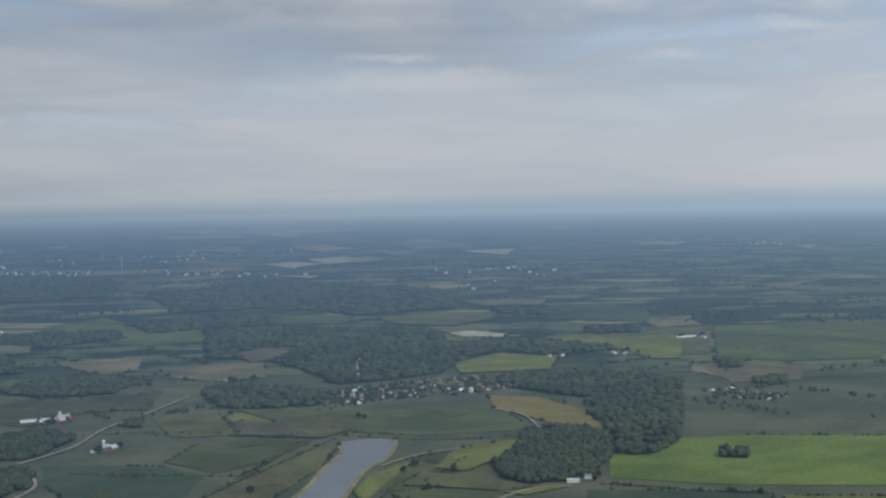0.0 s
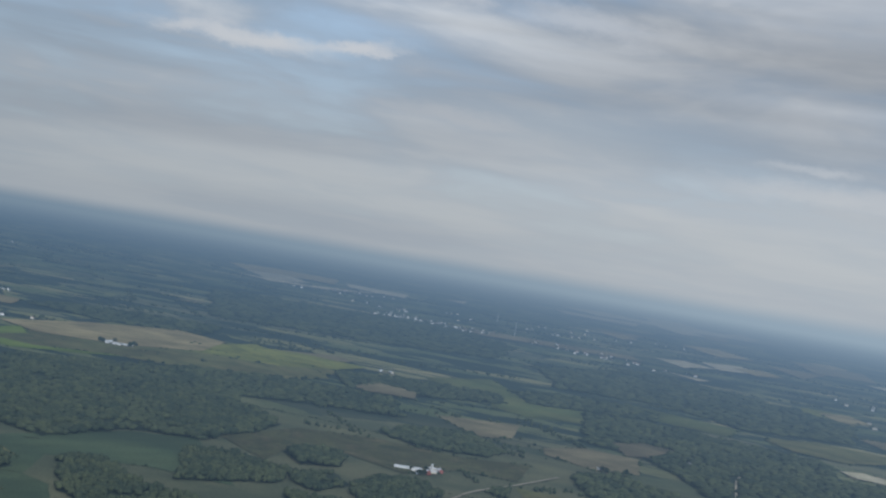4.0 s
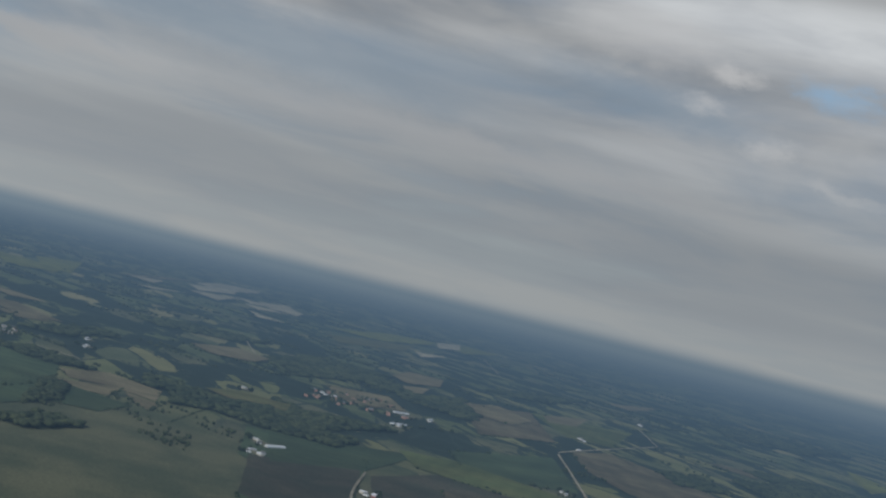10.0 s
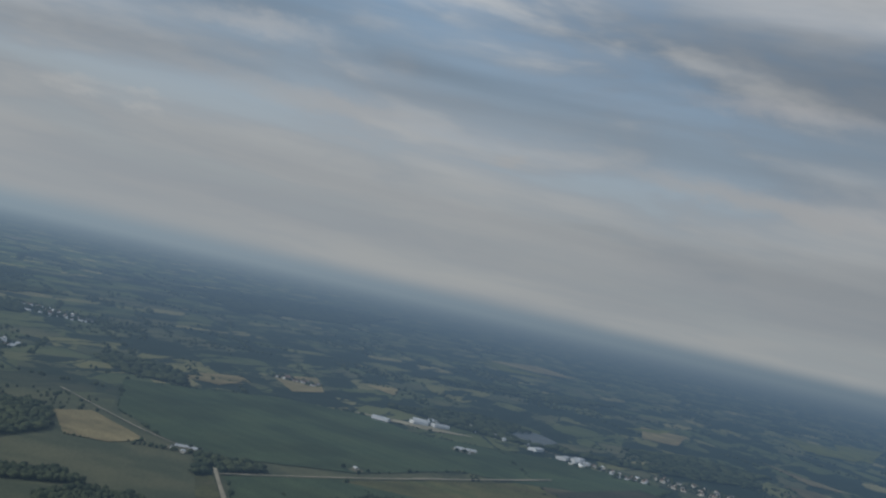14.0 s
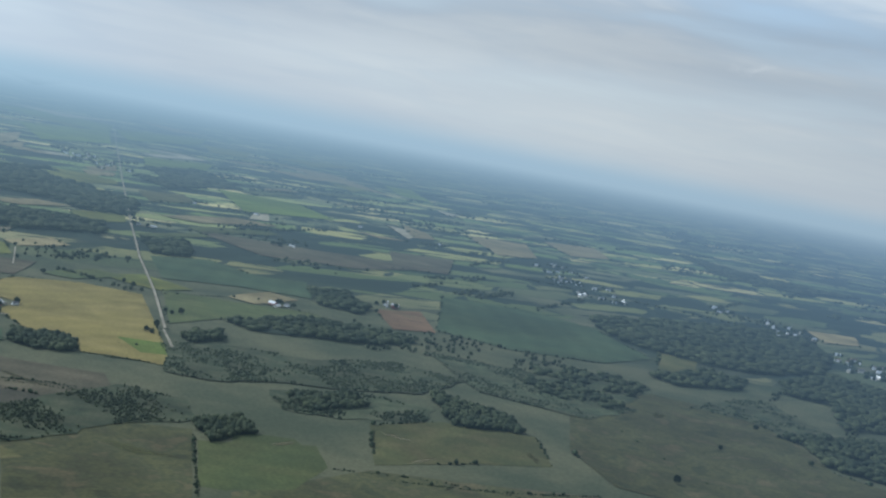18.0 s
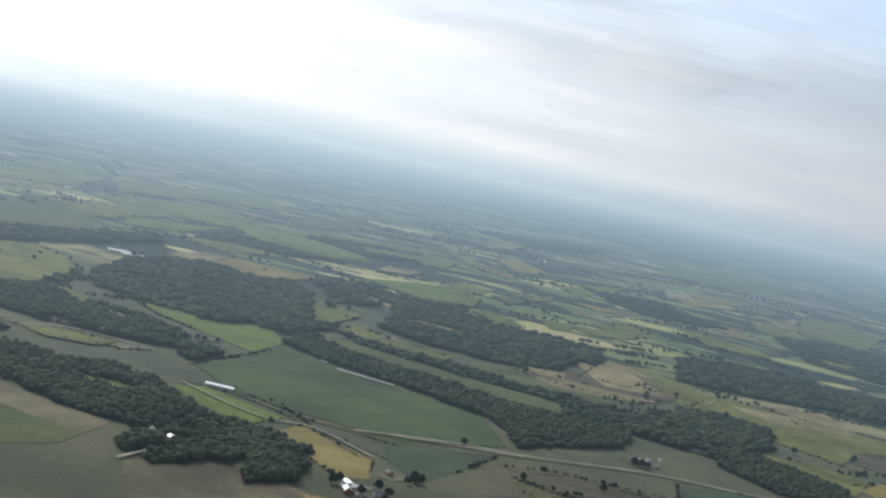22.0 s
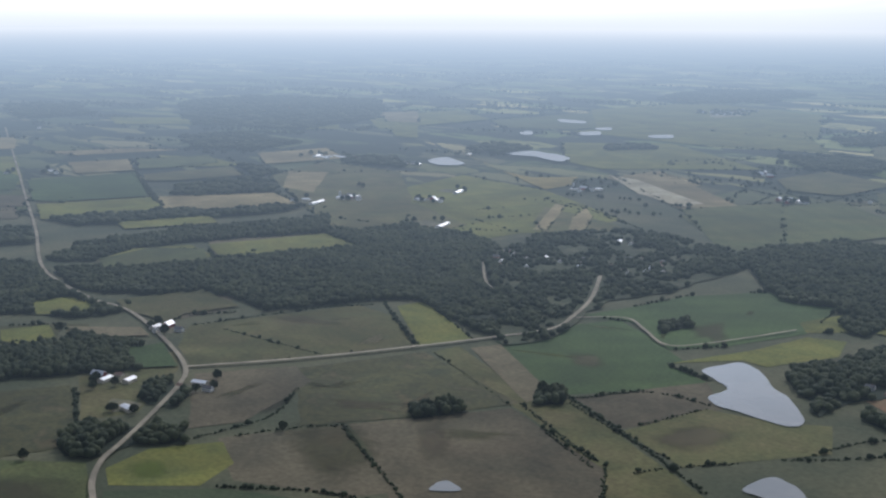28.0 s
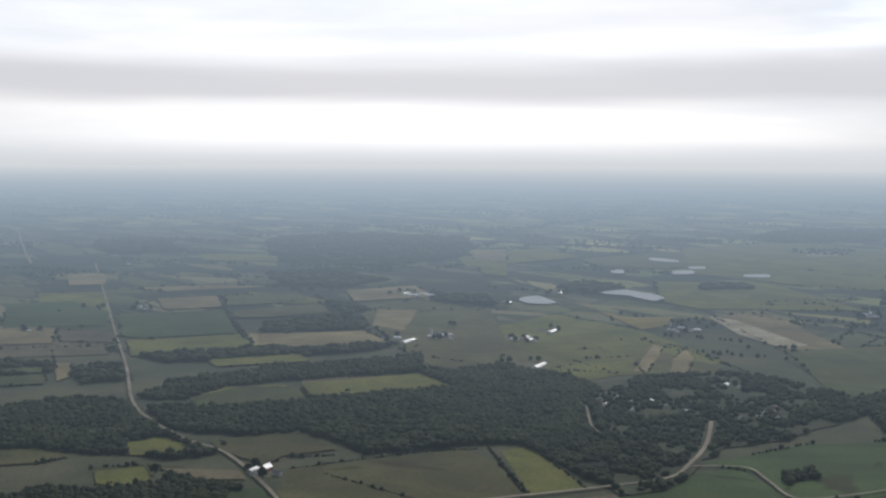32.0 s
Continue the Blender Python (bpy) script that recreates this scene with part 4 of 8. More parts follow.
def farm(x, y, turn, kinds="house barn shed silo", spread=1.0):
    """A farmstead: its yard, buildings and shade trees."""
    rng = random.Random(int(abs(x) * 3 + abs(y)))
    far = max(1.0, distance(x, y) / 2600)
    a, r = radians(turn), 19.0 * spread * far ** 0.4 * (1.5 if "long" in kinds else 1.0)
    if far < 1.7:
        field("yard", *[(x + r * 1.25 * rng.uniform(0.7, 1.2) * math.cos(a + i * 1.047), y + r * 1.0 * rng.uniform(0.7, 1.2) * math.sin(a + i * 1.047)) for i in range(6)])
    spots = [(-1, 0.4), (0.2, -0.5), (1, 0.35), (0.55, 0.9), (-0.5, -0.9), (1.5, -0.5), (-1.4, -0.5), (0, 1.4)]
    for kind, (u, v) in zip(kinds.split(), spots):
        u, v = u * r + rng.uniform(-4, 4), v * r + rng.uniform(-4, 4)
        build(kind, x + u * math.cos(a) - v * math.sin(a), y + u * math.sin(a) + v * math.cos(a), turn + rng.choice([0, 90]) + rng.uniform(-4, 4), 0.85 * far ** 0.25)
    for i in range(5 if far < 1.0 else 3 if far < 1.5 else 0):
        b = rng.uniform(0, 6.28)
        trees((x + r * rng.uniform(1.0, 1.9) * math.cos(b), y + r * rng.uniform(1.0, 1.7) * math.sin(b)), size=far ** 0.3)


def far_houses(name, spots, rng, far, brown=False):
    """Small gabled houses far off, too small to pick apart: walls and roofs."""
    thing = tagged(new(name), "far cluster of small brick houses among trees" if brown else "far cluster of small pale houses among trees", "houses", kind="stuff")
    W, WF, R, RF = [], [], [], []
    for x, y in spots:
        a, w, l, h = rng.uniform(0, 3.14), rng.uniform(3.5, 5) * far, rng.uniform(5, 9) * far, rng.uniform(3.5, 6) * far

        def at(u, v, z):
            return x + u * math.cos(a) - v * math.sin(a), y + u * math.sin(a) + v * math.cos(a), z

        i = len(W)
        W += [at(u, v, z) for v in (-l, l) for u, z in ((-w, 0), (w, 0), (w, h), (0, h * 1.55), (-w, h))]
        WF += [(i, i + 1, i + 2, i + 3, i + 4), (i + 9, i + 8, i + 7, i + 6, i + 5), (i + 1, i + 6, i + 7, i + 2), (i, i + 4, i + 9, i + 5)]
        i = len(R)
        R += [at(u, v, z) for v in (-l - 0.5, l + 0.5) for u, z in ((-w - 0.6, h * 0.95), (0, h * 1.62), (w + 0.6, h * 0.95))]
        RF += [(i, i + 3, i + 4, i + 1), (i + 1, i + 4, i + 5, i + 2)]
    sheet("walls", shrink_all(W), WF, BRICK if brown else rng.choice([WHITE, CREAM]), None, thing)
    sheet("roofs", shrink_all(R), RF, rng.choice([SHINGLE, BROWN_ROOF] if brown else [METAL, SHINGLE, BROWN_ROOF]), None, thing)


def village(x, y, turn, along, across, count, mix="house cottage brick villa cottage brick", seed=1):
    """Rows of houses on a few lanes with garden trees between them."""
    rng = random.Random(seed)
    D = distance(x, y)
    far = max(1.0, D / 2600) ** 0.3
    a = radians(turn)
    kinds = mix.split()
    put = []
    tries = 0
    while len(put) < count and tries < count * 30:
        tries += 1
        u = rng.uniform(-along, along)
        v = (rng.randrange(-2, 3) / 2.0) * across * 0.85 + rng.choice([-1, 1]) * 13
        if any(abs(u - p) < 17 * far and abs(v - q) < 17 * far for p, q in put):
            continue
        put.append((u, v))
    places = [(x + u * math.cos(a) - v * math.sin(a), y + u * math.sin(a) + v * math.cos(a)) for u, v in put]
    if D < 3500:
        for px, py in places:
            build(rng.choice(kinds), px, py, turn + rng.choice([0, 90]) + rng.uniform(-8, 8), far * rng.uniform(0.62, 0.9))
    else:
        far_houses("far_houses", places[::2], rng, far, "house" not in mix)
        far_houses("far_houses", places[1::2], rng, far, "house" not in mix)
    spots = np.array([(p + rng.uniform(-20, 20), q + rng.uniform(-20, 20)) for p, q in places for _ in range(5)])
    g = np.random.default_rng(seed)
    h = g.uniform(5, 11, len(spots)) * far
    tagged(crowns("garden_trees", spots, h * 0.5, h, LEAVES, 1, seed), "dark green garden trees between village houses", "trees", kind="stuff")


def road(*points, width=6.5, kind="road", bend=True):
    D = distance(*middle(points))
    LAYER[2] += 0.004
    if D < 4000:
        LANES.append((np.array(rounded(curve_through(list(points), 6, False) if bend and len(points) > 2 else list(points), 9.0, 0.0, 1, False)), width))
    ob = ribbon("road", list(points), width * max(1.0, D / 3500) ** 0.5, COVER[kind], LAYER[2] + 1.5 if D < NEAR - 1000 else LAYER[2] + 1.9 + 1.5 * (D / NEAR) ** 1.5, bend)
    return tagged(ob, "pale gravel country road" if kind == "road" else "worn grey asphalt country road", "road", kind="structure")


def pond(*points, shore=None, width=5.0, lift=0.95, wobble=2.6):
    D = distance(*middle(points))
    up = lift + 0.3 + (0.0 if D < NEAR - 400 else 0.9 + 1.1 * (D / NEAR) ** 1.5)
    WOODS.append(list(points))
    PONDS.append(list(points))
    ob = plan_patch("pond", list(points), WATER, up, wobble, smooth=True)
    tagged(ob, "still pond reflecting the grey sky, with bare shore", "pond", kind="structure")
    if shore:
        tagged(ribbon("pond_bank", list(points), width, COVER[shore], up + 0.06, True, True), "dry bare bank round the pond", "bank", kind="structure")
    return ob


def mast(x, y, tall):
    px, py, pz, k = shrink(x, y)
    thing = tagged(new("radio_mast"), "slender steel lattice radio mast", "mast")
    thing.matrix_basis = pose(px, py, pz) @ Matrix.Diagonal((k, k, k, 1))
    for i in range(3):
        a = i * 2.094
        bm = bmesh.new()
        bmesh.ops.create_cone(bm, cap_ends=True, segments=6, radius1=0.9, radius2=0.4, depth=tall, matrix=Matrix.Translation((2.2 * math.cos(a), 2.2 * math.sin(a), tall / 2)))
        part("leg", bm, STEEL, thing)
    for j in range(int(tall / 9)):
        bm = bmesh.new()
        bmesh.ops.create_cone(bm, cap_ends=True, segments=3, radius1=2.5, radius2=2.5, depth=0.5, matrix=Matrix.Translation((0, 0, 3 + 9 * j)))
        part("brace", bm, STEEL, thing)
    return thing


# ---- the ground sheet ----
# Behind NEAR the sheet curves up to fit the camera's view of a horizon.
def make_ground():
    rings = [0, 250, 500, 750, 1000, 1250, 1500, 1700, 1900, 2050, 2150, 2250, 2330]
    D = NEAR
    while D < 46000:
        rings.append(D)
        u = (D - NEAR) / REACH
        D += 22.0 * (1 + u) ** 2
    N = 600
    P = [(CENTRE[0], CENTRE[1], 0.0)]
    for r in rings[1:]:
        P += [(CENTRE[0] + r * math.cos(2 * math.pi * i / N), CENTRE[1] + r * math.sin(2 * math.pi * i / N), 0.0) for i in range(N)]
    F = [(0, 1 + i, 1 + (i + 1) % N) for i in range(N)]
    for k in range(len(rings) - 2):
        a, b = 1 + k * N, 1 + (k + 1) * N
        F += [(a + i, b + i, b + (i + 1) % N, a + (i + 1) % N) for i in range(N)]
    P = np.array(P)
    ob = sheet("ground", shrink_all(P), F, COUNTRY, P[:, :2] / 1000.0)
    for p in ob.data.polygons:
        p.use_smooth = True
    tagged(ob, "farmland with patchwork of fields, level nearby, then bent up to the horizon", "ground", kind="structure")


make_ground()


# ---- fields ----
# Southern far fields take brighter covers for sunlight, north-western ones darker for shade.
field("pasture", (-140, 1868), (-54, 2107), (6, 2086), (-17, 1933), (-85, 1721), (-98, 1691), (-213, 1657))
field("bright", (418, 1924), (525, 2037), (676, 2052), (921, 1998), (765, 1663), (537, 1704), (384, 1773))
field("bean", (339, 1709), (574, 1658), (510, 1457), (292, 1478))
field("meadow", (588, 1634), (737, 1603), (662, 1442), (516, 1456))
field("tan", (17, 1546), (124, 1515), (132, 1494), (-10, 1508))
field("pasture", (66, 1705), (204, 1723), (269, 1750), (178, 1631), (108, 1669))
field("pasture", (85, 1942), (264, 2054), (287, 2028), (225, 1827), (113, 1733), (60, 1739))
field("meadow", (21, 1743), (48, 1847), (129, 1958), (99, 1879), (61, 1773), (35, 1677))
field("corn", (25, 2416), (312, 2410), (337, 2171), (143, 2143), (-8, 2214))
field("fallow", (-536, 1730), (-467, 1723), (-222, 1614), (-258, 1532), (-483, 1554))
field("bean", (-207, 1613), (11, 1558), (-10, 1508), (-224, 1529))
field("pasture", (556, 3523), (829, 3619), (1175, 3793), (925, 3084), (698, 3179), (553, 3324))
field("tan", (1038, 4054), (1214, 4096), (1108, 3857), (1010, 3877))
field("corn", (1160, 3745), (1744, 3765), (1391, 3007), (968, 3133))
field("tan", (842, 2940), (930, 2925), (847, 2707), (802, 2802))
field("pasture", (189, 4331), (364, 4378), (323, 4106), (197, 4131))
field("pale", (-1576, 14744), (-619, 14861), (-626, 13578), (-1355, 13786))
field("corn", (-281, 4583), (114, 4389), (70, 4101), (-259, 4204))
field("bean", (826, 4572), (1144, 4385), (1002, 3914), (725, 4119))
field("corn", (-689, 4206), (-427, 4189), (-189, 3819), (-496, 3608), (-606, 3698))
field("bean", (-670, 1672), (-451, 1713), (-425, 1669), (-518, 1521), (-653, 1524))
field("weeds", (-519, 1482), (-440, 1698), (-227, 1635), (-263, 1509), (-513, 1465))
field("bean", (-1131, 1949), (-1021, 2215), (-913, 2274), (-712, 1948), (-860, 1956), (-1001, 1886), (-939, 1705), (-965, 1648))
field("pasture", (-1987, 3503), (-1824, 3808), (-1334, 3835), (-1090, 3886), (-1111, 3412), (-1449, 3530), (-1685, 3358), (-1834, 3306))
field("pale", (-3620, 9763), (-3061, 9678), (-2585, 10555), (-2766, 9477), (-3161, 9283))
field("pale", (-2284, 11755), (-2173, 12327), (-2057, 11405))
field("corn", (-908, 4193), (-742, 4548), (-612, 4239), (-758, 3850))
field("bright", (-1995, 3182), (-1945, 3622), (-1600, 3897), (-1381, 3732), (-1389, 3406), (-1599, 3131), (-1726, 2991))
field("tan", (-1501, 4093), (-1255, 4352), (-1152, 4265), (-1302, 3860))
field("fallow", (-1861, 2046), (-1816, 2179), (-1554, 2150), (-1564, 2008), (-1654, 1923))
field("bean", (-1464, 1472), (-1476, 1595), (-1403, 1681), (-1272, 1625), (-1326, 1348))
field("bean", (-1475, 2049), (-1433, 2250), (-1247, 2207), (-1237, 2036), (-1359, 1999))
field("fallow", (-2162, 2387), (-2098, 2639), (-2016, 2787), (-1942, 2601), (-1983, 2346))
field("corn", (-2611, 3561), (-2468, 3756), (-2090, 3294), (-2131, 2962))
field("tan", (-2862, 2723), (-2648, 2650), (-2572, 2578), (-2724, 2600))
field("bean", (-2677, 1749), (-2664, 2071), (-2463, 2008), (-2371, 1745), (-2433, 1632))
field("fallow", (-3010, 1832), (-2629, 1706), (-2332, 1496), (-2316, 1451))
field("corn", (-2675, 2618), (-2689, 3328), (-2541, 3320), (-2277, 2527))
field("bean", (-3256, 1428), (-3563, 1894), (-2934, 1652), (-2926, 1477), (-3026, 1369))
field("corn", (-4942, 2486), (-4987, 3009), (-4207, 2465), (-4240, 2293))
field("fallow", (-4625, 2027), (-4942, 2486), (-3986, 2122), (-3774, 1741))
field("bean", (-2995, 819), (-2882, 1067), (-2615, 985), (-2465, 747), (-2601, 714))
field("dull", (-2625, 1000), (-2887, 1314), (-2498, 1443), (-2189, 1191), (-2052, 866), (-2319, 904))
field("pale", (-9329, 2200), (-8874, 2443), (-8740, 2183))
field("meadow", (-5267, 4397), (-4898, 4384), (-4547, 3945))
field("tan", (-6655, 3810), (-7039, 4395), (-6425, 3833))
field("pale", (-8747, 1735), (-9127, 2179), (-8216, 1827))
field("pale", (-7874, 1958), (-7389, 2072), (-7346, 1890))
field("pale", (-7476, 2926), (-7656, 3223), (-7032, 2796))
field("pale", (-7919, 1233), (-8228, 1642), (-7834, 1361))
field("pasture", (-7223, 2269), (-8130, 3169), (-7227, 2762), (-6679, 2174))
field("tan", (-3156, 395), (-3227, 570), (-3051, 510), (-3056, 408))
field("tan", (-3159, 562), (-3054, 628), (-2935, 585), (-3031, 560))
field("tan", (-4868, 1815), (-5038, 2070), (-4687, 1890), (-4612, 1750))
field("pale", (-9608, 1912), (-10396, 2454), (-9572, 2249), (-9085, 1897))
field("pale", (-8648, 2104), (-8467, 2369), (-8156, 2085))
field("meadow", (-7699, 440), (-8136, 920), (-7286, 745), (-7205, 486))
field("bean", (-3621, -753), (-3897, -345), (-3848, -48), (-3468, -96), (-3196, -376), (-3103, -611))
field("bean", (-3338, -99), (-3616, 210), (-3524, 449), (-3075, 388), (-2775, 205), (-3183, 207), (-3209, -7))
field("straw", (-6011, -291), (-6064, -87), (-5444, -105), (-5378, -239))
field("fallow", (-3766, -532), (-3325, -103), (-3007, -100), (-3175, -305))
field("pasture", (-2590, -620), (-2900, -509), (-3346, -319), (-3103, -162), (-2740, -258), (-2665, -404))
field("weeds", (-2265, -777), (-2317, -765), (-2121, -664), (-2076, -689))
field("bean", (-2306, -735), (-2597, -611), (-2550, -541), (-2202, -680))
field("meadow", (-8559, -1562), (-8928, -1039), (-8234, -1347))
field("pale", (-9639, 1905), (-9645, 2288), (-8976, 1858))
field("straw", (-3604, -1432), (-3860, -1332), (-3583, -1306))
field("pale", (-10032, -6093), (-10554, -6058), (-9714, -5719))
field("bean", (-2326, -751), (-2640, -620), (-2651, -461), (-2156, -636))
field("meadow", (-8256, -1503), (-8331, -905), (-7757, -1229))
field("tan", (-1385, -1124), (-1438, -1123), (-1511, -1037), (-1566, -996), (-1450, -667), (-1317, -714), (-1330, -748), (-1259, -799), (-1359, -1069))
field("fallow", (-1129, -1228), (-1386, -1142), (-1267, -814), (-1181, -764), (-901, -865))
field("bean", (-2351, -751), (-2478, -641), (-2100, -507), (-2043, -611))
field("pasture", (-2556, -2245), (-2534, -2083), (-2255, -1826), (-2198, -1872))
field("straw", (-3554, -1415), (-3779, -1301), (-3588, -1329))
field("pale", (-4362, -5804), (-4267, -5399), (-4267, -5544))
field("corn", (-934, -1359), (-1088, -1343), (-1055, -1253), (-888, -1176), (-863, -1194))
field("weeds", (-709, -1389), (-856, -1435), (-947, -1406), (-840, -1156), (-648, -1162))
field("fallow", (-523, -1732), (-757, -1765), (-929, -1670), (-905, -1566), (-756, -1467), (-694, -1499), (-497, -1492))
field("pasture", (-494, -1469), (-672, -1404), (-706, -1288), (-470, -1249))
field("meadow", (-657, -2971), (-894, -2898), (-1116, -2843), (-1086, -2686), (-826, -2544), (-630, -2722))
field("straw", (-2783, -4088), (-2946, -3949), (-2815, -3938))
field("pale", (-3214, -4534), (-3237, -4290), (-2998, -4029))
field("fallow", (-1862, -3517), (-2169, -3357), (-2597, -3224), (-2173, -3028), (-1883, -3090))
field("bright", (-2988, -6624), (-3541, -6908), (-3065, -6018), (-2642, -5755))
field("pale", (-996, -6087), (-1170, -6281), (-1250, -5951), (-940, -5575))
field("meadow", (-1209, -5120), (-1400, -5299), (-1289, -4851), (-1221, -4941))
field("meadow", (-1939, -5077), (-2139, -5005), (-1994, -4734))
field("straw", (-2294, -6943), (-2363, -6845), (-2172, -6297), (-2107, -6331))
field("bright", (-10294, -34288), (-13553, -36917), (-6816, -20304))
field("pale", (-2076, -9499), (-2315, -9264), (-2134, -9168))
field("straw", (-284, -2703), (-482, -2701), (-581, -2883), (-564, -2680), (-420, -2601))
field("fallow", (-258, -1788), (-412, -1811), (-473, -1769), (-378, -1680), (-275, -1719))
field("tan", (-315, -1537), (-431, -1589), (-480, -1506), (-422, -1430), (-372, -1430))
field("corn", (-434, -1630), (-503, -1757), (-539, -1663), (-557, -1569), (-482, -1531))
field("fallow", (-845, -2682), (-995, -2627), (-1115, -2607), (-1013, -2422), (-889, -2539))
field("straw", (-603, -2586), (-708, -2863), (-900, -2905), (-1055, -2871), (-844, -2747))
field("fallow", (127, -1432), (65, -1523), (-47, -1489), (-171, -1422), (-153, -1374), (62, -1233))
field("bean", (-120, -1793), (-283, -1879), (-227, -1714), (-190, -1625), (-140, -1691))
field("straw", (625, -3303), (573, -3487), (499, -3435), (543, -3267))
field("bright", (-472, -3554), (-659, -4124), (-713, -3920), (-591, -3671))
field("straw", (2064, -9341), (2103, -10774), (1650, -9315), (1757, -8742))
field("straw", (1769, -6720), (1473, -6704), (1562, -6322))
field("meadow", (700, -3694), (625, -3806), (472, -3749), (527, -3617))
field("straw", (72, -2705), (24, -2748), (-150, -2597), (-39, -2603))
field("corn", (1523, -2649), (1417, -3083), (1230, -3418), (1093, -2957), (1269, -2674), (1365, -2427))
field("bright", (1795, -4588), (1437, -5308), (1324, -4571), (1546, -4242))
field("meadow", (753, -1512), (765, -1584), (732, -1583), (705, -1522))
field("straw", (2088, -2390), (2104, -2574), (1587, -2244), (1627, -2106))
field("pale", (3228, -4094), (3233, -4319), (3154, -4222), (3151, -4040))
field("pasture", (1026, -1010), (1027, -1052), (815, -986), (794, -1014), (514, -909), (435, -811), (472, -762), (732, -926))
field("green", (1020, -1105), (1024, -1241), (1011, -1309), (938, -1279), (870, -1246), (816, -1220), (816, -1192), (743, -1175), (765, -1101), (797, -1025), (819, -1013))
field("fallow", (790, -1018), (743, -1175), (668, -1113), (675, -1029), (686, -986))
field("pasture", (680, -980), (679, -1100), (633, -1113), (595, -1134), (567, -1156), (518, -1087), (555, -1001), (576, -950))
field("fallow", (649, -993), (643, -1051), (608, -1033), (609, -980), soft=True)
field("fallow", (856, -779), (800, -941), (612, -890), (480, -752), (562, -643), (775, -750))
field("fallow", (895, -657), (856, -772), (679, -712), (695, -671), (786, -615))
field("meadow", (879, -539), (905, -592), (882, -656), (824, -636), (792, -586), (839, -524))
field("corn", (1000, -380), (960, -468), (904, -531), (823, -502), (708, -449), (860, -353))
field("pasture", (1168, -631), (1215, -724), (1210, -772), (1132, -733), (1092, -693), (1014, -631), (1023, -574))
field("bean", (829, -515), (774, -598), (679, -661), (592, -603), (700, -459))
field("fallow", (1511, -834), (1497, -942), (1431, -966), (1360, -914), (1354, -844), (1399, -812))
field("meadow", (2097, -1537), (2331, -2100), (1991, -2073), (1602, -1910), (1547, -1737), (1601, -1621), (1696, -1552), (1767, -1514), (1963, -1465))
field("straw", (2084, -2342), (2099, -2555), (1844, -2432), (1888, -2348))
field("meadow", (1736, -1584), (1701, -1679), (1592, -1633), (1615, -1528))
field("meadow", (3978, -2968), (4014, -3446), (3592, -3272), (3487, -2676))
field("corn", (3552, -3239), (3660, -4203), (3151, -3874), (3097, -3211), (3286, -3066))
field("meadow", (3050, -3166), (3112, -3799), (2761, -4000), (2095, -3292), (2540, -3157))
field("meadow", (2790, -2871), (2563, -3131), (1965, -2808), (2216, -2473), (2384, -2512))
field("pasture", (2481, -1068), (2362, -1291), (2175, -1227), (2292, -1004))
field("meadow", (3123, -1603), (3051, -1773), (2873, -1696), (2908, -1503))
field("meadow", (3423, -1187), (3368, -1358), (2777, -1155), (2789, -992))
field("corn", (2697, -963), (2681, -1123), (2389, -1022), (2451, -887))
field("meadow", (4458, -2124), (4284, -2394), (4013, -2254), (4164, -2016))
field("meadow", (3767, -2529), (3711, -2661), (3560, -2561), (3620, -2461))
field("pasture", (1416, -713), (1398, -737), (1328, -708), (1344, -688))
field("pasture", (1456, -638), (1421, -708), (1315, -659), (1353, -610))
field("corn", (2707, -875), (2699, -1056), (2441, -992), (2468, -809))
field("pasture", (1616, -573), (1592, -610), (1528, -634), (1501, -583), (1538, -552))
field("pasture", (1445, -642), (1437, -697), (1355, -679), (1363, -620))
field("bright", (-1329, -9153), (-1906, -9698), (-2313, -9068), (-1499, -7376), (-1115, -7182))
field("meadow", (-2059, -9407), (-2223, -9844), (-2314, -9165), (-2139, -8616))
field("meadow", (-1258, -5407), (-1381, -5442), (-1433, -5347), (-1224, -5082))
field("meadow", (-1215, -5029), (-1432, -5123), (-1507, -5052), (-1279, -4911))
field("pale", (-1462, -5799), (-1571, -5899), (-1498, -5665))
field("meadow", (-1631, -6120), (-1996, -6650), (-1901, -6155), (-1539, -5192), (-1435, -5247))
field("bright", (-1729, -5897), (-2071, -6253), (-1755, -5382), (-1574, -5239))
field("straw", (-2265, -6840), (-2504, -7206), (-2223, -6370), (-2049, -6121))
field("bright", (-3267, -10765), (-3818, -10894), (-4167, -10107), (-3673, -8917), (-3397, -9293))
field("bright", (-2859, -8391), (-3740, -9099), (-3118, -7430), (-2491, -6835))
field("meadow", (-1692, -4720), (-1975, -4960), (-2150, -4899), (-2103, -4706), (-1776, -4487))
field("straw", (-2201, -5365), (-2463, -5673), (-2348, -5363), (-2169, -5161))
field("bright", (-3963, -9565), (-5224, -10556), (-4433, -9054), (-3501, -8123))
field("straw", (-5355, -12571), (-5542, -11245), (-5009, -10847))
field("meadow", (-1544, -3648), (-1727, -3696), (-1650, -3490), (-1458, -3384))
field("meadow", (-4560, -9225), (-4975, -9242), (-4405, -8192), (-4152, -8233))
field("straw", (-4048, -7305), (-4480, -7401), (-4791, -7404), (-4668, -7126), (-4110, -6809))
field("meadow", (-5125, -9029), (-5921, -9681), (-6112, -9421), (-5108, -8439))
field("meadow", (-4265, -6797), (-4647, -6814), (-4108, -6262))
field("bright", (-5122, -7496), (-5295, -7400), (-4723, -6328), (-4663, -6577))
field("pale", (-4398, -5855), (-4431, -5660), (-4236, -5489))
field("bright", (-2733, -5157), (-3017, -4928), (-2893, -4409), (-2423, -4279))
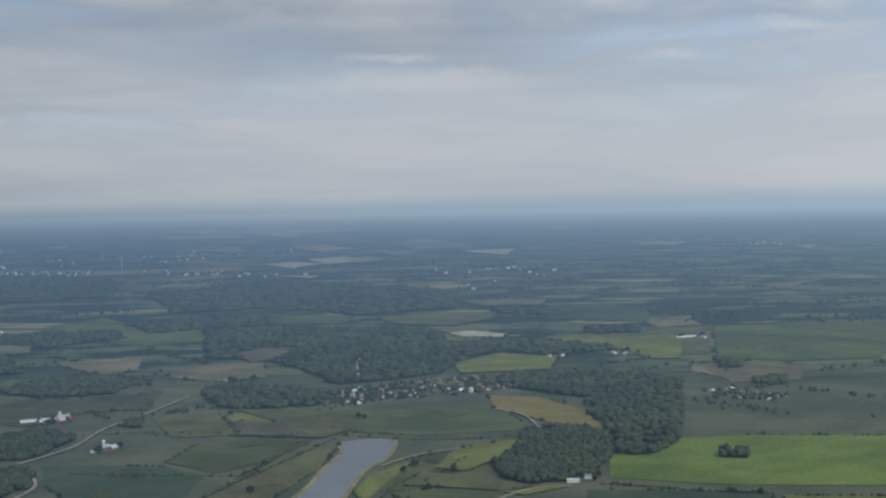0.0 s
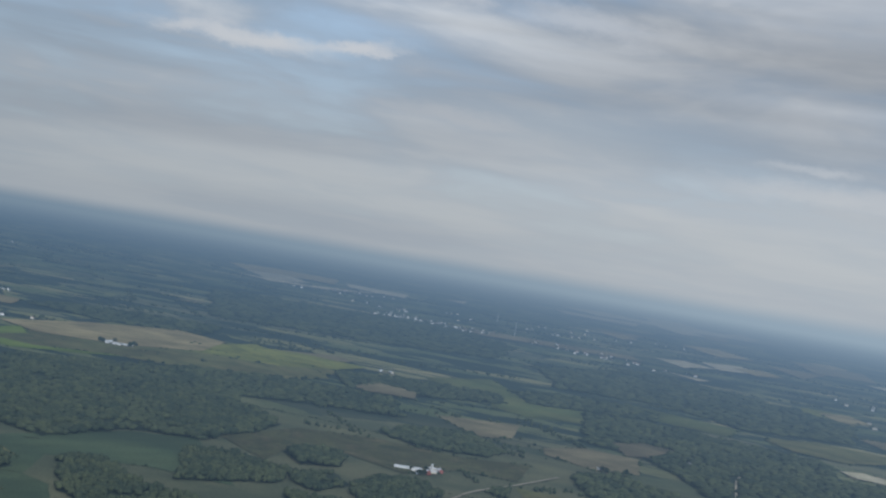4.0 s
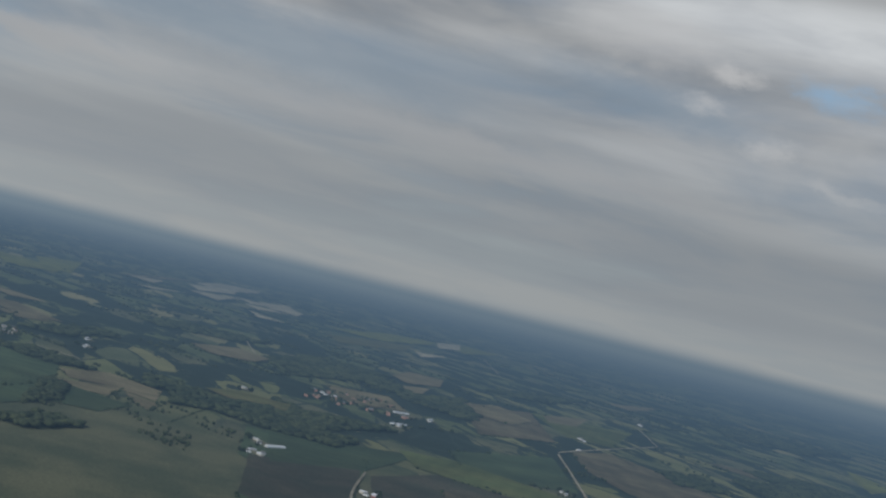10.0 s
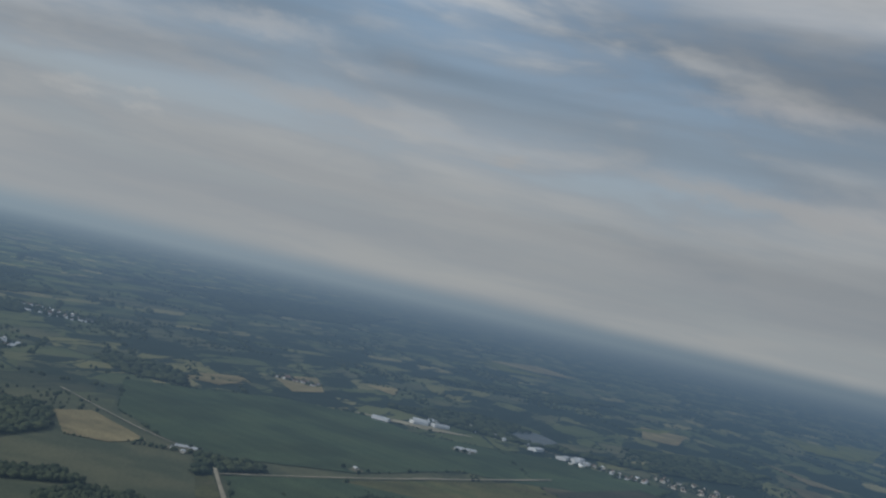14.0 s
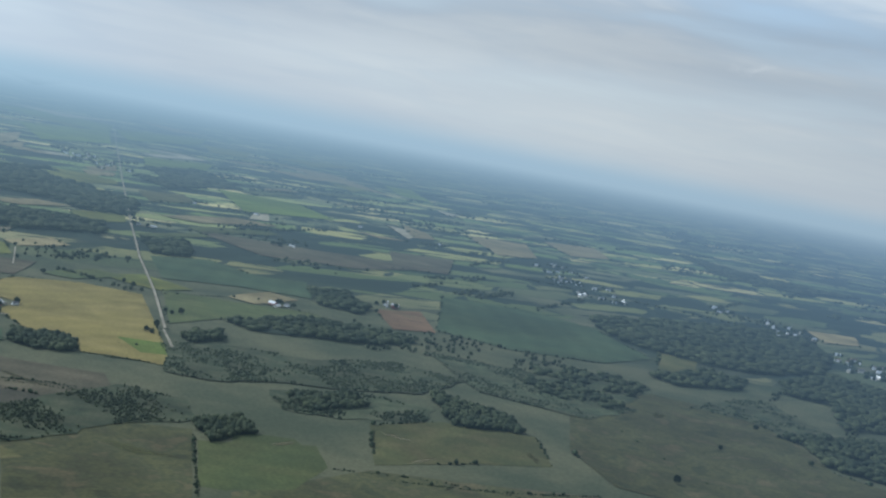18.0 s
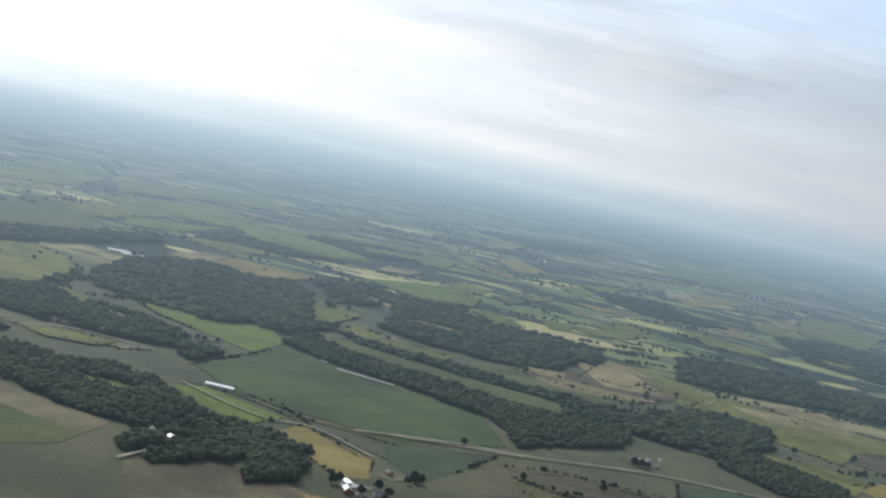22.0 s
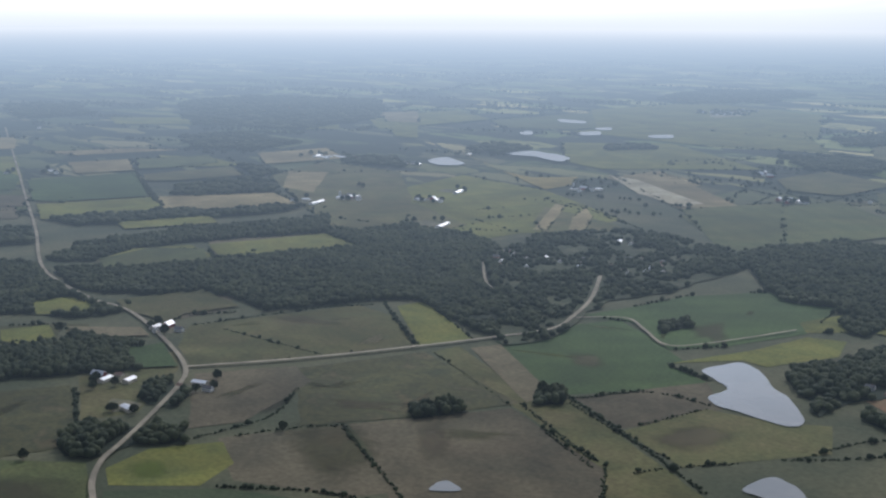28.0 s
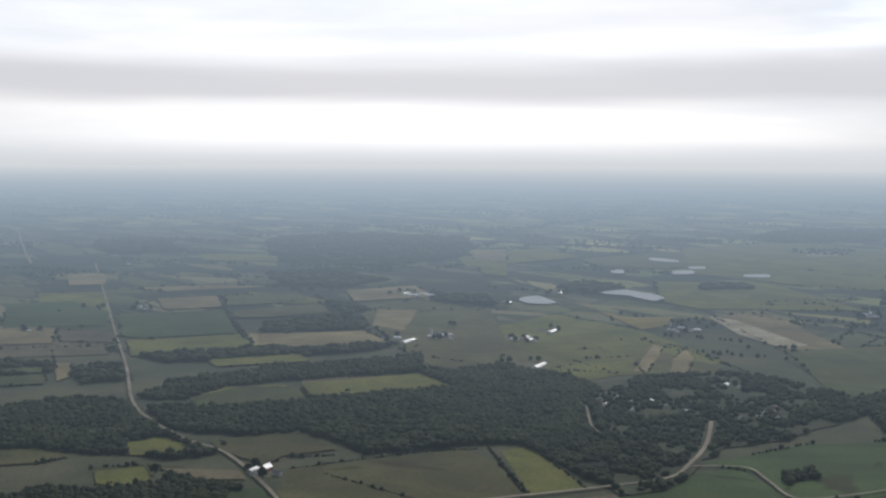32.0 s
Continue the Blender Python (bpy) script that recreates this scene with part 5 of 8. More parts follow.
field("bright", (1421, -5387), (1206, -5718), (994, -6374), (702, -5693), (1027, -5225), (1207, -4734))
field("bright", (1122, -4474), (978, -5036), (696, -4848), (710, -4375), (929, -4217), (1005, -4116))
field("bright", (956, -3965), (805, -4039), (691, -4298), (746, -3833), (882, -3738))
field("meadow", (705, -3744), (640, -3873), (474, -3806), (498, -3625), (630, -3644))
field("straw", (847, -5134), (711, -5127), (744, -4875))
field("bright", (754, -4559), (538, -4793), (313, -4690), (192, -4218), (334, -4067), (583, -4148))
field("pale", (885, -6859), (788, -7001), (771, -6711))
field("corn", (686, -5350), (437, -5956), (391, -5424), (564, -4939))
field("bright", (553, -7090), (261, -7341), (262, -6638), (428, -6557))
field("meadow", (95, -8565), (-235, -9660), (-171, -8549), (28, -7929))
field("meadow", (-94, -6529), (-264, -6943), (-297, -6563), (-163, -6151))
field("bright", (-438, -4940), (-556, -5146), (-695, -5166), (-517, -4718))
field("straw", (-440, -4170), (-511, -4096), (-472, -4029))
field("meadow", (-577, -3975), (-701, -4176), (-699, -3953), (-596, -3742))
field("bright", (-363, -3695), (-447, -3763), (-440, -3556), (-377, -3520))
field("straw", (-926, -4793), (-1025, -4886), (-1178, -4530), (-1047, -4472))
field("meadow", (-836, -4380), (-1096, -4194), (-1082, -4018), (-883, -4010))
field("wheat", (-1388, -5394), (-1517, -5546), (-1447, -5331))
field("bright", (-1535, -5512), (-1722, -5730), (-1573, -5117))
field("bright", (-1538, -8781), (-1809, -8528), (-2140, -8284), (-1656, -7642))
field("bright", (-1244, -9407), (-1604, -9574), (-1307, -8482))
field("meadow", (-31, -3967), (-164, -4148), (-171, -3977), (-73, -3871))
field("meadow", (3724, -3937), (3768, -4675), (2995, -4512), (2383, -3625), (2796, -3578), (3083, -3323))
field("pale", (3308, -4191), (3317, -4417), (3201, -4242), (3179, -4060))
field("pale", (2774, -3276), (2787, -3384), (2741, -3321))
field("bright", (1841, -3014), (1676, -3291), (1497, -3119), (1580, -2855))
field("straw", (2125, -2552), (1907, -2493), (1898, -2405))
field("bright", (1608, -3736), (1388, -3867), (1139, -3551), (1068, -3149), (1167, -2953), (1275, -3097))
field("meadow", (1174, -3817), (1068, -4043), (831, -3996), (864, -3867), (1034, -3690))
field("straw", (1594, -5974), (1506, -6535), (1380, -6286), (1462, -5729))
field("bright", (1244, -4431), (1071, -4680), (825, -4528), (894, -4087))
field("bright", (1797, -5076), (1715, -5918), (1442, -5423), (1569, -4943))
field("meadow", (810, -4321), (678, -4562), (717, -4324))
field("fallow", (-2116, 2304), (-2056, 2589), (-1984, 2893), (-1874, 2516), (-1918, 2275))
field("fallow", (-1856, 2024), (-1836, 2184), (-1600, 2051), (-1570, 1848))
field("pasture", (-1698, 3314), (-1625, 3533), (-1472, 3822), (-1249, 3973), (-1067, 3619), (-1175, 3283), (-1324, 3255), (-1508, 3221))
field("tan", (-2418, 5699), (-2281, 5754), (-2303, 5601))
field("tan", (-3590, 5592), (-3310, 5806), (-3335, 5407))
field("tan", (-2853, 4315), (-2791, 4826), (-2706, 4420))
field("tan", (-4319, 1395), (-4343, 1640), (-3980, 1574), (-3915, 1351))
field("bean", (-3029, 876), (-3018, 1123), (-3062, 1279), (-2679, 1005), (-2582, 774))
field("bean", (-2237, 640), (-2161, 806), (-2025, 793), (-2006, 593))
field("meadow", (-5573, 4645), (-5191, 4524), (-4819, 4388), (-4813, 4133))
field("fallow", (-4427, 3009), (-4380, 3346), (-4167, 3053))
field("fallow", (-2600, 1149), (-2644, 1323), (-2524, 1402), (-2318, 1180), (-2362, 1082))
field("straw", (-4226, -1396), (-4497, -1319), (-4085, -1157), (-3883, -1192))
field("straw", (-4694, -1197), (-4873, -1120), (-4563, -1054))
field("pale", (-3765, -996), (-3885, -794), (-3911, -629), (-3791, -736))
field("tan", (-4654, 235), (-4465, 513), (-4391, 398))
field("tan", (-5701, 225), (-5191, 549), (-5164, 395))
field("meadow", (-8082, 386), (-8072, 628), (-7523, 821), (-7102, 542))
field("pale", (-3220, 1), (-3171, 123), (-3162, 189), (-3082, 125))
field("bean", (-197, -1524), (-231, -1566), (-432, -1340), (-434, -1287), (-225, -1216))
field("pasture", (-297, -1749), (-407, -1750), (-561, -1698), (-672, -1667), (-633, -1584), (-520, -1596), (-452, -1629), (-347, -1658))
field("fallow", (-242, -1601), (-299, -1674), (-450, -1601), (-524, -1572), (-421, -1457), (-405, -1388), (-328, -1483))
field("dull", (-419, -1435), (-530, -1562), (-652, -1567), (-866, -1569), (-800, -1412), (-445, -1291))
field("fallow", (-296, -2782), (-449, -2830), (-565, -2757), (-556, -2643), (-419, -2615), (-309, -2681))
field("meadow", (-395, -3119), (-609, -3133), (-733, -2921), (-844, -2731), (-974, -2583), (-906, -2447), (-775, -2546), (-669, -2713), (-538, -2883), (-417, -2960))
field("meadow", (506, -2008), (440, -2044), (341, -2045), (329, -2007), (451, -1971))
field("straw", (82, -2733), (-24, -2744), (-153, -2638), (-110, -2554), (33, -2641))
field("corn", (-163, -2567), (-300, -2655), (-455, -2625), (-479, -2488), (-311, -2492))
field("weeds", (-891, -1171), (-1108, -1245), (-1373, -1136), (-1331, -985), (-1240, -803), (-781, -937))
field("corn", (-999, -1401), (-1072, -1371), (-1052, -1252), (-970, -1177), (-895, -1180))
field("pasture", (2584, -1696), (2780, -1987), (2470, -2007), (2089, -1761), (1794, -1529), (1821, -1394), (2012, -1479), (2254, -1560))
field("meadow", (2029, -1702), (1928, -1864), (1698, -1755), (1729, -1641), (1787, -1537))
field("meadow", (1767, -1562), (1729, -1641), (1594, -1629), (1586, -1563), (1691, -1556))
field("straw", (2088, -2532), (1899, -2482), (1896, -2421), soft=True)
field("pasture", (1691, -1763), (1813, -1903), (1557, -1855), (1486, -1812), (1580, -1684))
field("meadow", (3164, -1687), (3031, -1777), (2806, -1758), (2897, -1575))
field("bright", (871, -556), (878, -578), (854, -586), (831, -572), (841, -550), soft=True)
field("fallow", (801, -822), (806, -855), (734, -810), (728, -777), soft=True)
field("tan", (652, -1004), (638, -1059), (601, -1051), (598, -992), soft=True)
field("fallow", (919, -1134), (894, -1155), (856, -1126), (882, -1107), soft=True)
field("dull", (959, -730), (988, -798), (955, -774), (931, -730), soft=True)
field("dull", (966, -376), (902, -474), (853, -506), (802, -470), (872, -351), soft=True)
field("weeds", (878, -724), (853, -786), (749, -739), (744, -676), soft=True)
field("pale", (-1714, 16841), (-1188, 17617), (-595, 15966), (-1083, 15077))
field("pale", (-773, 18621), (-210, 18858), (103, 16542), (-461, 16134))
field("tan", (91, 14682), (360, 15219), (317, 13427), (81, 13198))
field("pale", (12, 8537), (283, 8824), (406, 8197), (114, 7897))
field("pale", (-231, 7912), (46, 8068), (-88, 7467))
field("pale", (2620, 10251), (3124, 10212), (2781, 9518))
field("pale", (2927, 15960), (3347, 15254), (2867, 14240))
field("tan", (769, 11399), (1366, 11326), (1268, 9801), (834, 9816))
field("tan", (481, 9681), (917, 9770), (657, 8641))
field("pale", (1125, 9338), (1589, 9622), (1337, 8564))
field("tan", (-888, 11005), (-422, 11261), (-556, 10124))
field("meadow", (426, 5977), (561, 6009), (557, 5448), (408, 5398))
field("tan", (1856, 5347), (2049, 5464), (2342, 5678), (1907, 5086))
field("pale", (3532, 9076), (3780, 9162), (3458, 8578))
field("tan", (852, 2927), (982, 2950), (1072, 2827), (990, 2642), (836, 2624))
field("corn", (984, 3178), (1168, 3196), (1410, 3175), (1301, 2930), (1070, 2930), (934, 3015))
field("tan", (1001, 3929), (1160, 3979), (1143, 3800), (991, 3754))
field("pasture", (794, 3492), (1037, 3503), (953, 3125), (737, 3118))
field("meadow", (612, 3537), (758, 3621), (779, 3495), (623, 3422))
field("corn", (80, -2518), (41, -2611), (-78, -2530), (-193, -2423), (-361, -2327), (-438, -2216), (-399, -2206), (-281, -2277), (-124, -2379), (22, -2480))
field("fallow", (81, -2730), (52, -2771), (-12, -2726), (-85, -2695), (-159, -2628), (-129, -2577), (-39, -2595), (46, -2646))
field("fallow", (-294, -2691), (-365, -2720), (-414, -2738), (-509, -3150), (-623, -3016), (-636, -2758), (-552, -2638), (-456, -2606), (-364, -2610))
field("straw", (-425, -3139), (-530, -3037), (-608, -2998), (-563, -3122), (-482, -3163))
field("meadow", (-514, -3862), (-637, -4133), (-691, -3921), (-609, -3759))
field("meadow", (-425, -3723), (-543, -3767), (-589, -3703), (-501, -3575))
field("straw", (-2130, -5194), (-2295, -5236), (-2219, -5064), (-2075, -4968))
field("meadow", (-1574, -5229), (-1861, -5758), (-1857, -5547), (-1633, -5076))
field("straw", (-2101, -6120), (-2287, -6449), (-2066, -5808))
field("meadow", (-3260, -9666), (-3766, -9932), (-3970, -9588), (-3334, -8803))
field("fallow", (-1136, -3074), (-1220, -3116), (-1161, -3009))
field("pale", (-1158, 15568), (-218, 17494), (806, 15547), (56, 14838))
field("bean", (-3212, -1411), (-3379, -1282), (-3654, -1157), (-3779, -901), (-3569, -668), (-3129, -509), (-2730, -631), (-2490, -838), (-2534, -970), (-2729, -1174))
field("pale", (-3955, 10831), (-3620, 11118), (-3089, 10079), (-3215, 9437))
field("pale", (-3700, -11557), (-4199, -11091), (-4770, -11271), (-3802, -10254))
field("tan", (-1586, 7562), (-934, 7700), (-395, 7735), (-317, 7352), (-1190, 7152))
field("fallow", (-3758, 2060), (-3919, 2344), (-3744, 2375), (-3428, 2370), (-3308, 2373), (-3011, 2304), (-2613, 2053), (-2601, 1900), (-2876, 1913), (-3141, 1895), (-3394, 1925))
field("meadow", (-9100, 3682), (-9769, 4242), (-9643, 4539), (-8558, 3725))
field("pale", (-10024, 2028), (-11211, 2565), (-10694, 2699), (-9804, 2210))
field("straw", (-4560, -8031), (-4913, -7835), (-4459, -6403), (-4427, -6942))
field("weeds", (-1733, -1612), (-2016, -1707), (-2157, -1534), (-1965, -1237), (-2010, -1039), (-1814, -908), (-1710, -1031), (-1558, -1057), (-1448, -1176), (-1505, -1340))
field("straw", (-8618, -1499), (-9553, -1294), (-8921, -923), (-8545, -1143))
field("meadow", (-8573, 727), (-9153, 1085), (-7466, 841), (-7716, 699))
field("pasture", (2235, -3697), (2238, -4223), (1875, -4018), (1781, -3306), (1858, -3147))
field("bean", (-2196, -2670), (-2407, -2586), (-2471, -2388), (-2344, -2048), (-2125, -1963), (-1925, -2041), (-1844, -2189))
field("pasture", (-3338, 3796), (-3444, 4429), (-3274, 4611), (-2941, 3786), (-3014, 3553))
field("tan", (-3573, 3112), (-3574, 3340), (-3410, 3440), (-3083, 3333), (-2763, 3071), (-2782, 2914), (-3079, 3060), (-3255, 3047))
field("pale", (-9135, 2314), (-9755, 2716), (-8772, 2548), (-8564, 2285))
field("pale", (1767, -8823), (1883, -11363), (1607, -9033))
field("straw", (-3622, -4507), (-3931, -4460), (-3537, -3906), (-3294, -3848))
field("meadow", (-1646, 3593), (-1507, 4221), (-1141, 3879), (-1249, 3702), (-1485, 3651))
field("dull", (-3179, -301), (-3679, -123), (-3471, 111), (-3226, 154), (-3145, -17), (-3071, -207))
field("green", (208, -2015), (130, -2310), (43, -2282), (-84, -2207), (-244, -2127), (-291, -1941), (-142, -1833), (-4, -1852), (113, -1892))
field("straw", (-4244, -4715), (-4609, -4753), (-4271, -4264), (-3957, -4181))
field("bean", (-2834, 13), (-3092, 243), (-3081, 407), (-2797, 359), (-2443, 76), (-2519, -10))
field("corn", (1563, -2038), (1571, -2248), (1452, -2399), (1171, -2240), (1189, -2038), (1247, -1816))
field("wheat", (-872, -2257), (-1007, -2399), (-1135, -2400), (-1235, -2326), (-1103, -1890), (-1049, -1730), (-985, -1780), (-936, -1796), (-941, -1866), (-894, -1957), (-887, -2074), (-947, -2146))
field("weeds", (-905, 2352), (-840, 2622), (-687, 2696), (-496, 2667), (-363, 2744), (-357, 2504), (-468, 2506), (-544, 2347), (-686, 2443), (-775, 2413), (-761, 2208))
field("tan", (-8651, 1221), (-9850, 1816), (-10739, 2264), (-9252, 1628))
field("meadow", (963, -2482), (944, -2660), (839, -2943), (593, -2630), (735, -2611), (640, -2438), (731, -2395), (816, -2444), (866, -2368))
field("bean", (-1469, -2864), (-1637, -2897), (-1673, -2713), (-1798, -2683), (-1683, -2447), (-1551, -2525), (-1366, -2544))
field("dull", (-2615, 738), (-2673, 992), (-2101, 797), (-2134, 706), (-2216, 636))
field("corn", (-3094, 1226), (-3071, 1396), (-2832, 1546), (-2620, 1481), (-2704, 1326), (-2859, 1183))
field("fallow", (-3391, 2624), (-3237, 2678), (-2741, 2414), (-2730, 2271), (-2968, 2326))
field("fallow", (-2600, -3553), (-2838, -3510), (-2541, -3128), (-2349, -3138))
field("pasture", (-1895, 3137), (-1852, 3374), (-1588, 3391), (-1501, 3515), (-1518, 3243), (-1719, 3104))
field("corn", (2874, -1208), (2815, -1441), (2473, -1316), (2490, -1100))
field("wheat", (-1082, -6190), (-1266, -6395), (-1337, -6048), (-1104, -5820))
field("corn", (1620, -2105), (1563, -2364), (1231, -1927), (1288, -1827))
field("pasture", (2111, -1501), (1997, -1707), (1701, -1615), (1809, -1386))
field("pale", (-8915, 1347), (-9146, 1649), (-8508, 1468))
field("corn", (-1307, -2400), (-1430, -2329), (-1587, -2273), (-1603, -2116), (-1455, -2147), (-1316, -2135), (-1180, -2057))
field("bright", (124, -3742), (-72, -3961), (-180, -3747), (-50, -3518))
field("pasture", (-2121, -4572), (-2342, -4636), (-2263, -4354), (-2014, -4196))
field("green", (1055, -1288), (1052, -1371), (1054, -1490), (999, -1608), (880, -1607), (813, -1442), (832, -1316), (862, -1244), (980, -1312))
field("fallow", (-530, -1804), (-639, -1816), (-783, -1774), (-881, -1626), (-843, -1512), (-719, -1606), (-577, -1615), (-513, -1647))
field("wheat", (-941, -5760), (-1312, -5789), (-1023, -5413))
field("tan", (565, 4915), (741, 4952), (871, 4861), (789, 4645), (598, 4710))
field("bean", (3053, -990), (2971, -1145), (2651, -1085), (2705, -889))
field("tan", (-4945, 2549), (-5214, 2915), (-4744, 2605), (-4677, 2441))
field("bean", (-3224, 303), (-3106, 414), (-2960, 552), (-2792, 459), (-2830, 309))
field("tan", (-5296, 1998), (-5641, 2286), (-5487, 2307), (-5070, 2014))
field("tan", (-4880, 282), (-4937, 408), (-4531, 539), (-4503, 384))
field("pasture", (1314, -838), (1304, -915), (1283, -1078), (1206, -1079), (1069, -1013), (1086, -912), (1133, -750), (1226, -778))
field("tan", (-377, 3045), (-300, 3179), (-160, 3174), (-146, 2912), (-238, 2851), (-360, 2947))
field("tan", (-1984, 3612), (-1841, 3718), (-1714, 3782), (-1668, 3519), (-1810, 3468))
field("fallow", (-2464, 2269), (-2362, 2365), (-2117, 2129), (-2184, 2056), (-2289, 2031))
field("pale", (-11100, 2651), (-11100, 2768), (-10181, 2482))
field("bean", (-446, 1989), (-358, 1989), (-257, 1959), (-190, 1887), (-208, 1744), (-222, 1674), (-322, 1695), (-412, 1849))
field("pasture", (-1228, -1445), (-1366, -1471), (-1491, -1403), (-1409, -1261), (-1294, -1273), (-1128, -1266))
field("fallow", (2589, -832), (2524, -1038), (2295, -967), (2365, -769))
field("pasture", (505, 5758), (652, 5741), (573, 5315), (481, 5419))
field("bean", (-1938, 1725), (-2040, 1958), (-1922, 1975), (-1833, 2016), (-1778, 1852), (-1812, 1741))
field("straw", (2413, -1314), (2305, -1550), (2130, -1499), (2250, -1248))
field("tan", (-3343, 427), (-3452, 560), (-3285, 668), (-3098, 625), (-3207, 531), (-3220, 437))
field("tan", (-683, 3275), (-479, 3387), (-458, 3099), (-528, 3020))
field("tan", (-6788, 4009), (-7217, 4518), (-6706, 4121))
field("wheat", (308, 2546), (397, 2524), (465, 2333), (471, 2145), (440, 2088), (403, 2171), (341, 2306), (299, 2395))
field("corn", (525, -1501), (505, -1635), (424, -1591), (199, -1493), (206, -1436), (269, -1373), (351, -1412), (434, -1444))
field("meadow", (-206, 2403), (-104, 2499), (25, 2400), (32, 2254), (-66, 2228), (-167, 2284))
field("weeds", (1059, -841), (1031, -1002), (807, -959), (837, -841), (880, -739))
field("straw", (-414, -3029), (-551, -3061), (-615, -2772), (-476, -2733))
field("bean", (-546, -1951), (-652, -2003), (-812, -1999), (-856, -1923), (-835, -1843), (-730, -1870), (-628, -1845), (-534, -1839))
field("straw", (-3715, -2714), (-3910, -2665), (-3705, -2488), (-3534, -2497))
field("straw", (-1338, -5787), (-1557, -5584), (-1385, -5372))
field("straw", (-3368, -4637), (-3299, -4323), (-3190, -4127), (-3066, -4103))
field("straw", (-2519, -1206), (-2624, -1176), (-2516, -1034), (-2459, -971), (-2343, -989), (-2312, -1061))
field("bright", (-530, -5229), (-773, -5606), (-662, -5127))
field("bright", (424, -2432), (316, -2413), (194, -2517), (137, -2372), (162, -2220), (236, -2272), (300, -2313))
field("meadow", (475, -3454), (266, -3415), (331, -3198), (445, -3250))
field("tan", (-3780, 2050), (-4005, 2348), (-3721, 2273), (-3749, 2139))
field("corn", (-261, 1989), (-223, 2141), (-36, 2140), (-111, 1967), (-175, 1898))
field("tan", (-976, 3542), (-948, 3727), (-822, 3675), (-788, 3505), (-920, 3472))
field("weeds", (1195, -453), (1146, -612), (1008, -563), (955, -525), (971, -442), (983, -396))
field("straw", (3428, -1455), (3371, -1711), (3254, -1799), (3286, -1498))
field("pale", (2119, -2398), (2006, -2386), (1650, -2207), (1646, -2135), (1837, -2206))
field("tan", (1863, -1148), (1829, -1254), (1774, -1363), (1648, -1326), (1715, -1188), (1714, -1086))
field("bright", (857, -1817), (900, -1979), (836, -2037), (760, -1961), (655, -1882), (701, -1824), (758, -1869), (798, -1774))
field("bean", (-1009, 1553), (-973, 1750), (-892, 1709), (-826, 1594), (-920, 1465))
field("straw", (2635, -1782), (2569, -1858), (2274, -1626), (2387, -1614))
field("pasture", (-278, 2203), (-348, 2438), (-219, 2435), (-161, 2202))
field("straw", (3130, -1432), (3102, -1575), (2890, -1476), (2946, -1370))
field("brown", (-1809, -2386), (-1946, -2404), (-1822, -2157), (-1716, -2163))
field("straw", (3845, -1417), (3850, -1537), (3597, -1442), (3612, -1337))
field("pale", (-183, 6839), (52, 6704), (-9, 6523))
field("straw", (-295, -2716), (-414, -2701), (-606, -2693), (-527, -2613), (-364, -2576))
field("brown", (597, -1254), (521, -1464), (428, -1413), (469, -1266), (510, -1211))
field("meadow", (-5691, -341), (-6269, -145), (-5852, -203))
field("straw", (567, -3316), (481, -3479), (370, -3402), (459, -3246))
field("straw", (-203, -5579), (-379, -5268), (-272, -5188))
field("wheat", (2716, -2420), (2362, -2244), (2188, -2206), (2132, -2306), (2033, -2193), (2012, -2084), (2267, -2201))
field("bright", (882, -1877), (881, -2008), (649, -1878), (754, -1879), (802, -1758))
field("straw", (-205, -5641), (-399, -5487), (-279, -5348))
field("bright", (367, 2923), (428, 3067), (553, 3168), (541, 3043), (467, 2920))
field("fallow", (426, -1217), (377, -1327), (294, -1326), (226, -1292), (371, -1123))
field("pasture", (-1157, 1624), (-1230, 1843), (-1173, 1967), (-1011, 1828), (-1100, 1888), (-1149, 1746))
field("tan", (508, -1641), (437, -1669), (191, -1574), (199, -1493), (424, -1591))
field("straw", (-850, -2977), (-1017, -3075), (-1042, -2898), (-936, -2891))
field("fallow", (-284, -1821), (-356, -1858), (-572, -1856), (-528, -1764), (-386, -1762))
field("straw", (-3754, -1447), (-3935, -1385), (-3850, -1316), (-3650, -1369))
field("fallow", (1107, -740), (1068, -847), (1002, -828), (923, -701), (937, -647))
field("meadow", (-1276, -4327), (-1446, -4376), (-1340, -4119))
field("tan", (361, 3744), (480, 3784), (522, 3646), (377, 3611))
field("meadow", (199, -2957), (89, -2970), (95, -2757), (148, -2726))
field("wheat", (32, -1677), (-10, -1790), (-122, -1683), (-130, -1591), (-90, -1571), (-47, -1627))
field("meadow", (1808, -924), (1860, -1007), (1837, -1102), (1714, -1086), (1732, -979))
field("wheat", (-473, -4447), (-691, -4463), (-561, -4294))
field("pale", (-2452, -4254), (-2523, -4273), (-2392, -4022), (-2319, -4036))
field("meadow", (-719, -2360), (-824, -2320), (-906, -2265), (-862, -2171), (-767, -2237))
field("fallow", (-2669, -223), (-2790, -148), (-2567, -46), (-2593, -124))
field("pasture", (-2048, -588), (-2178, -548), (-2199, -452), (-2128, -439), (-2017, -532))
field("wheat", (-964, -4825), (-1171, -4878), (-1051, -4692))
field("pasture", (-2402, -434), (-2495, -364), (-2473, -275), (-2363, -293), (-2343, -368))
field("straw", (-896, -2913), (-1063, -2931), (-1001, -2793), (-902, -2814))
field("meadow", (-734, -2369), (-833, -2375), (-932, -2333), (-905, -2266), (-770, -2277))
field("bright", (195, -1844), (154, -1881), (19, -1801), (55, -1714), (144, -1779))
field("meadow", (1248, -1118), (1247, -1166), (1041, -1086), (1059, -1015))
field("meadow", (821, -1202), (801, -1334), (803, -1429), (759, -1451), (721, -1382), (743, -1277), (779, -1277))
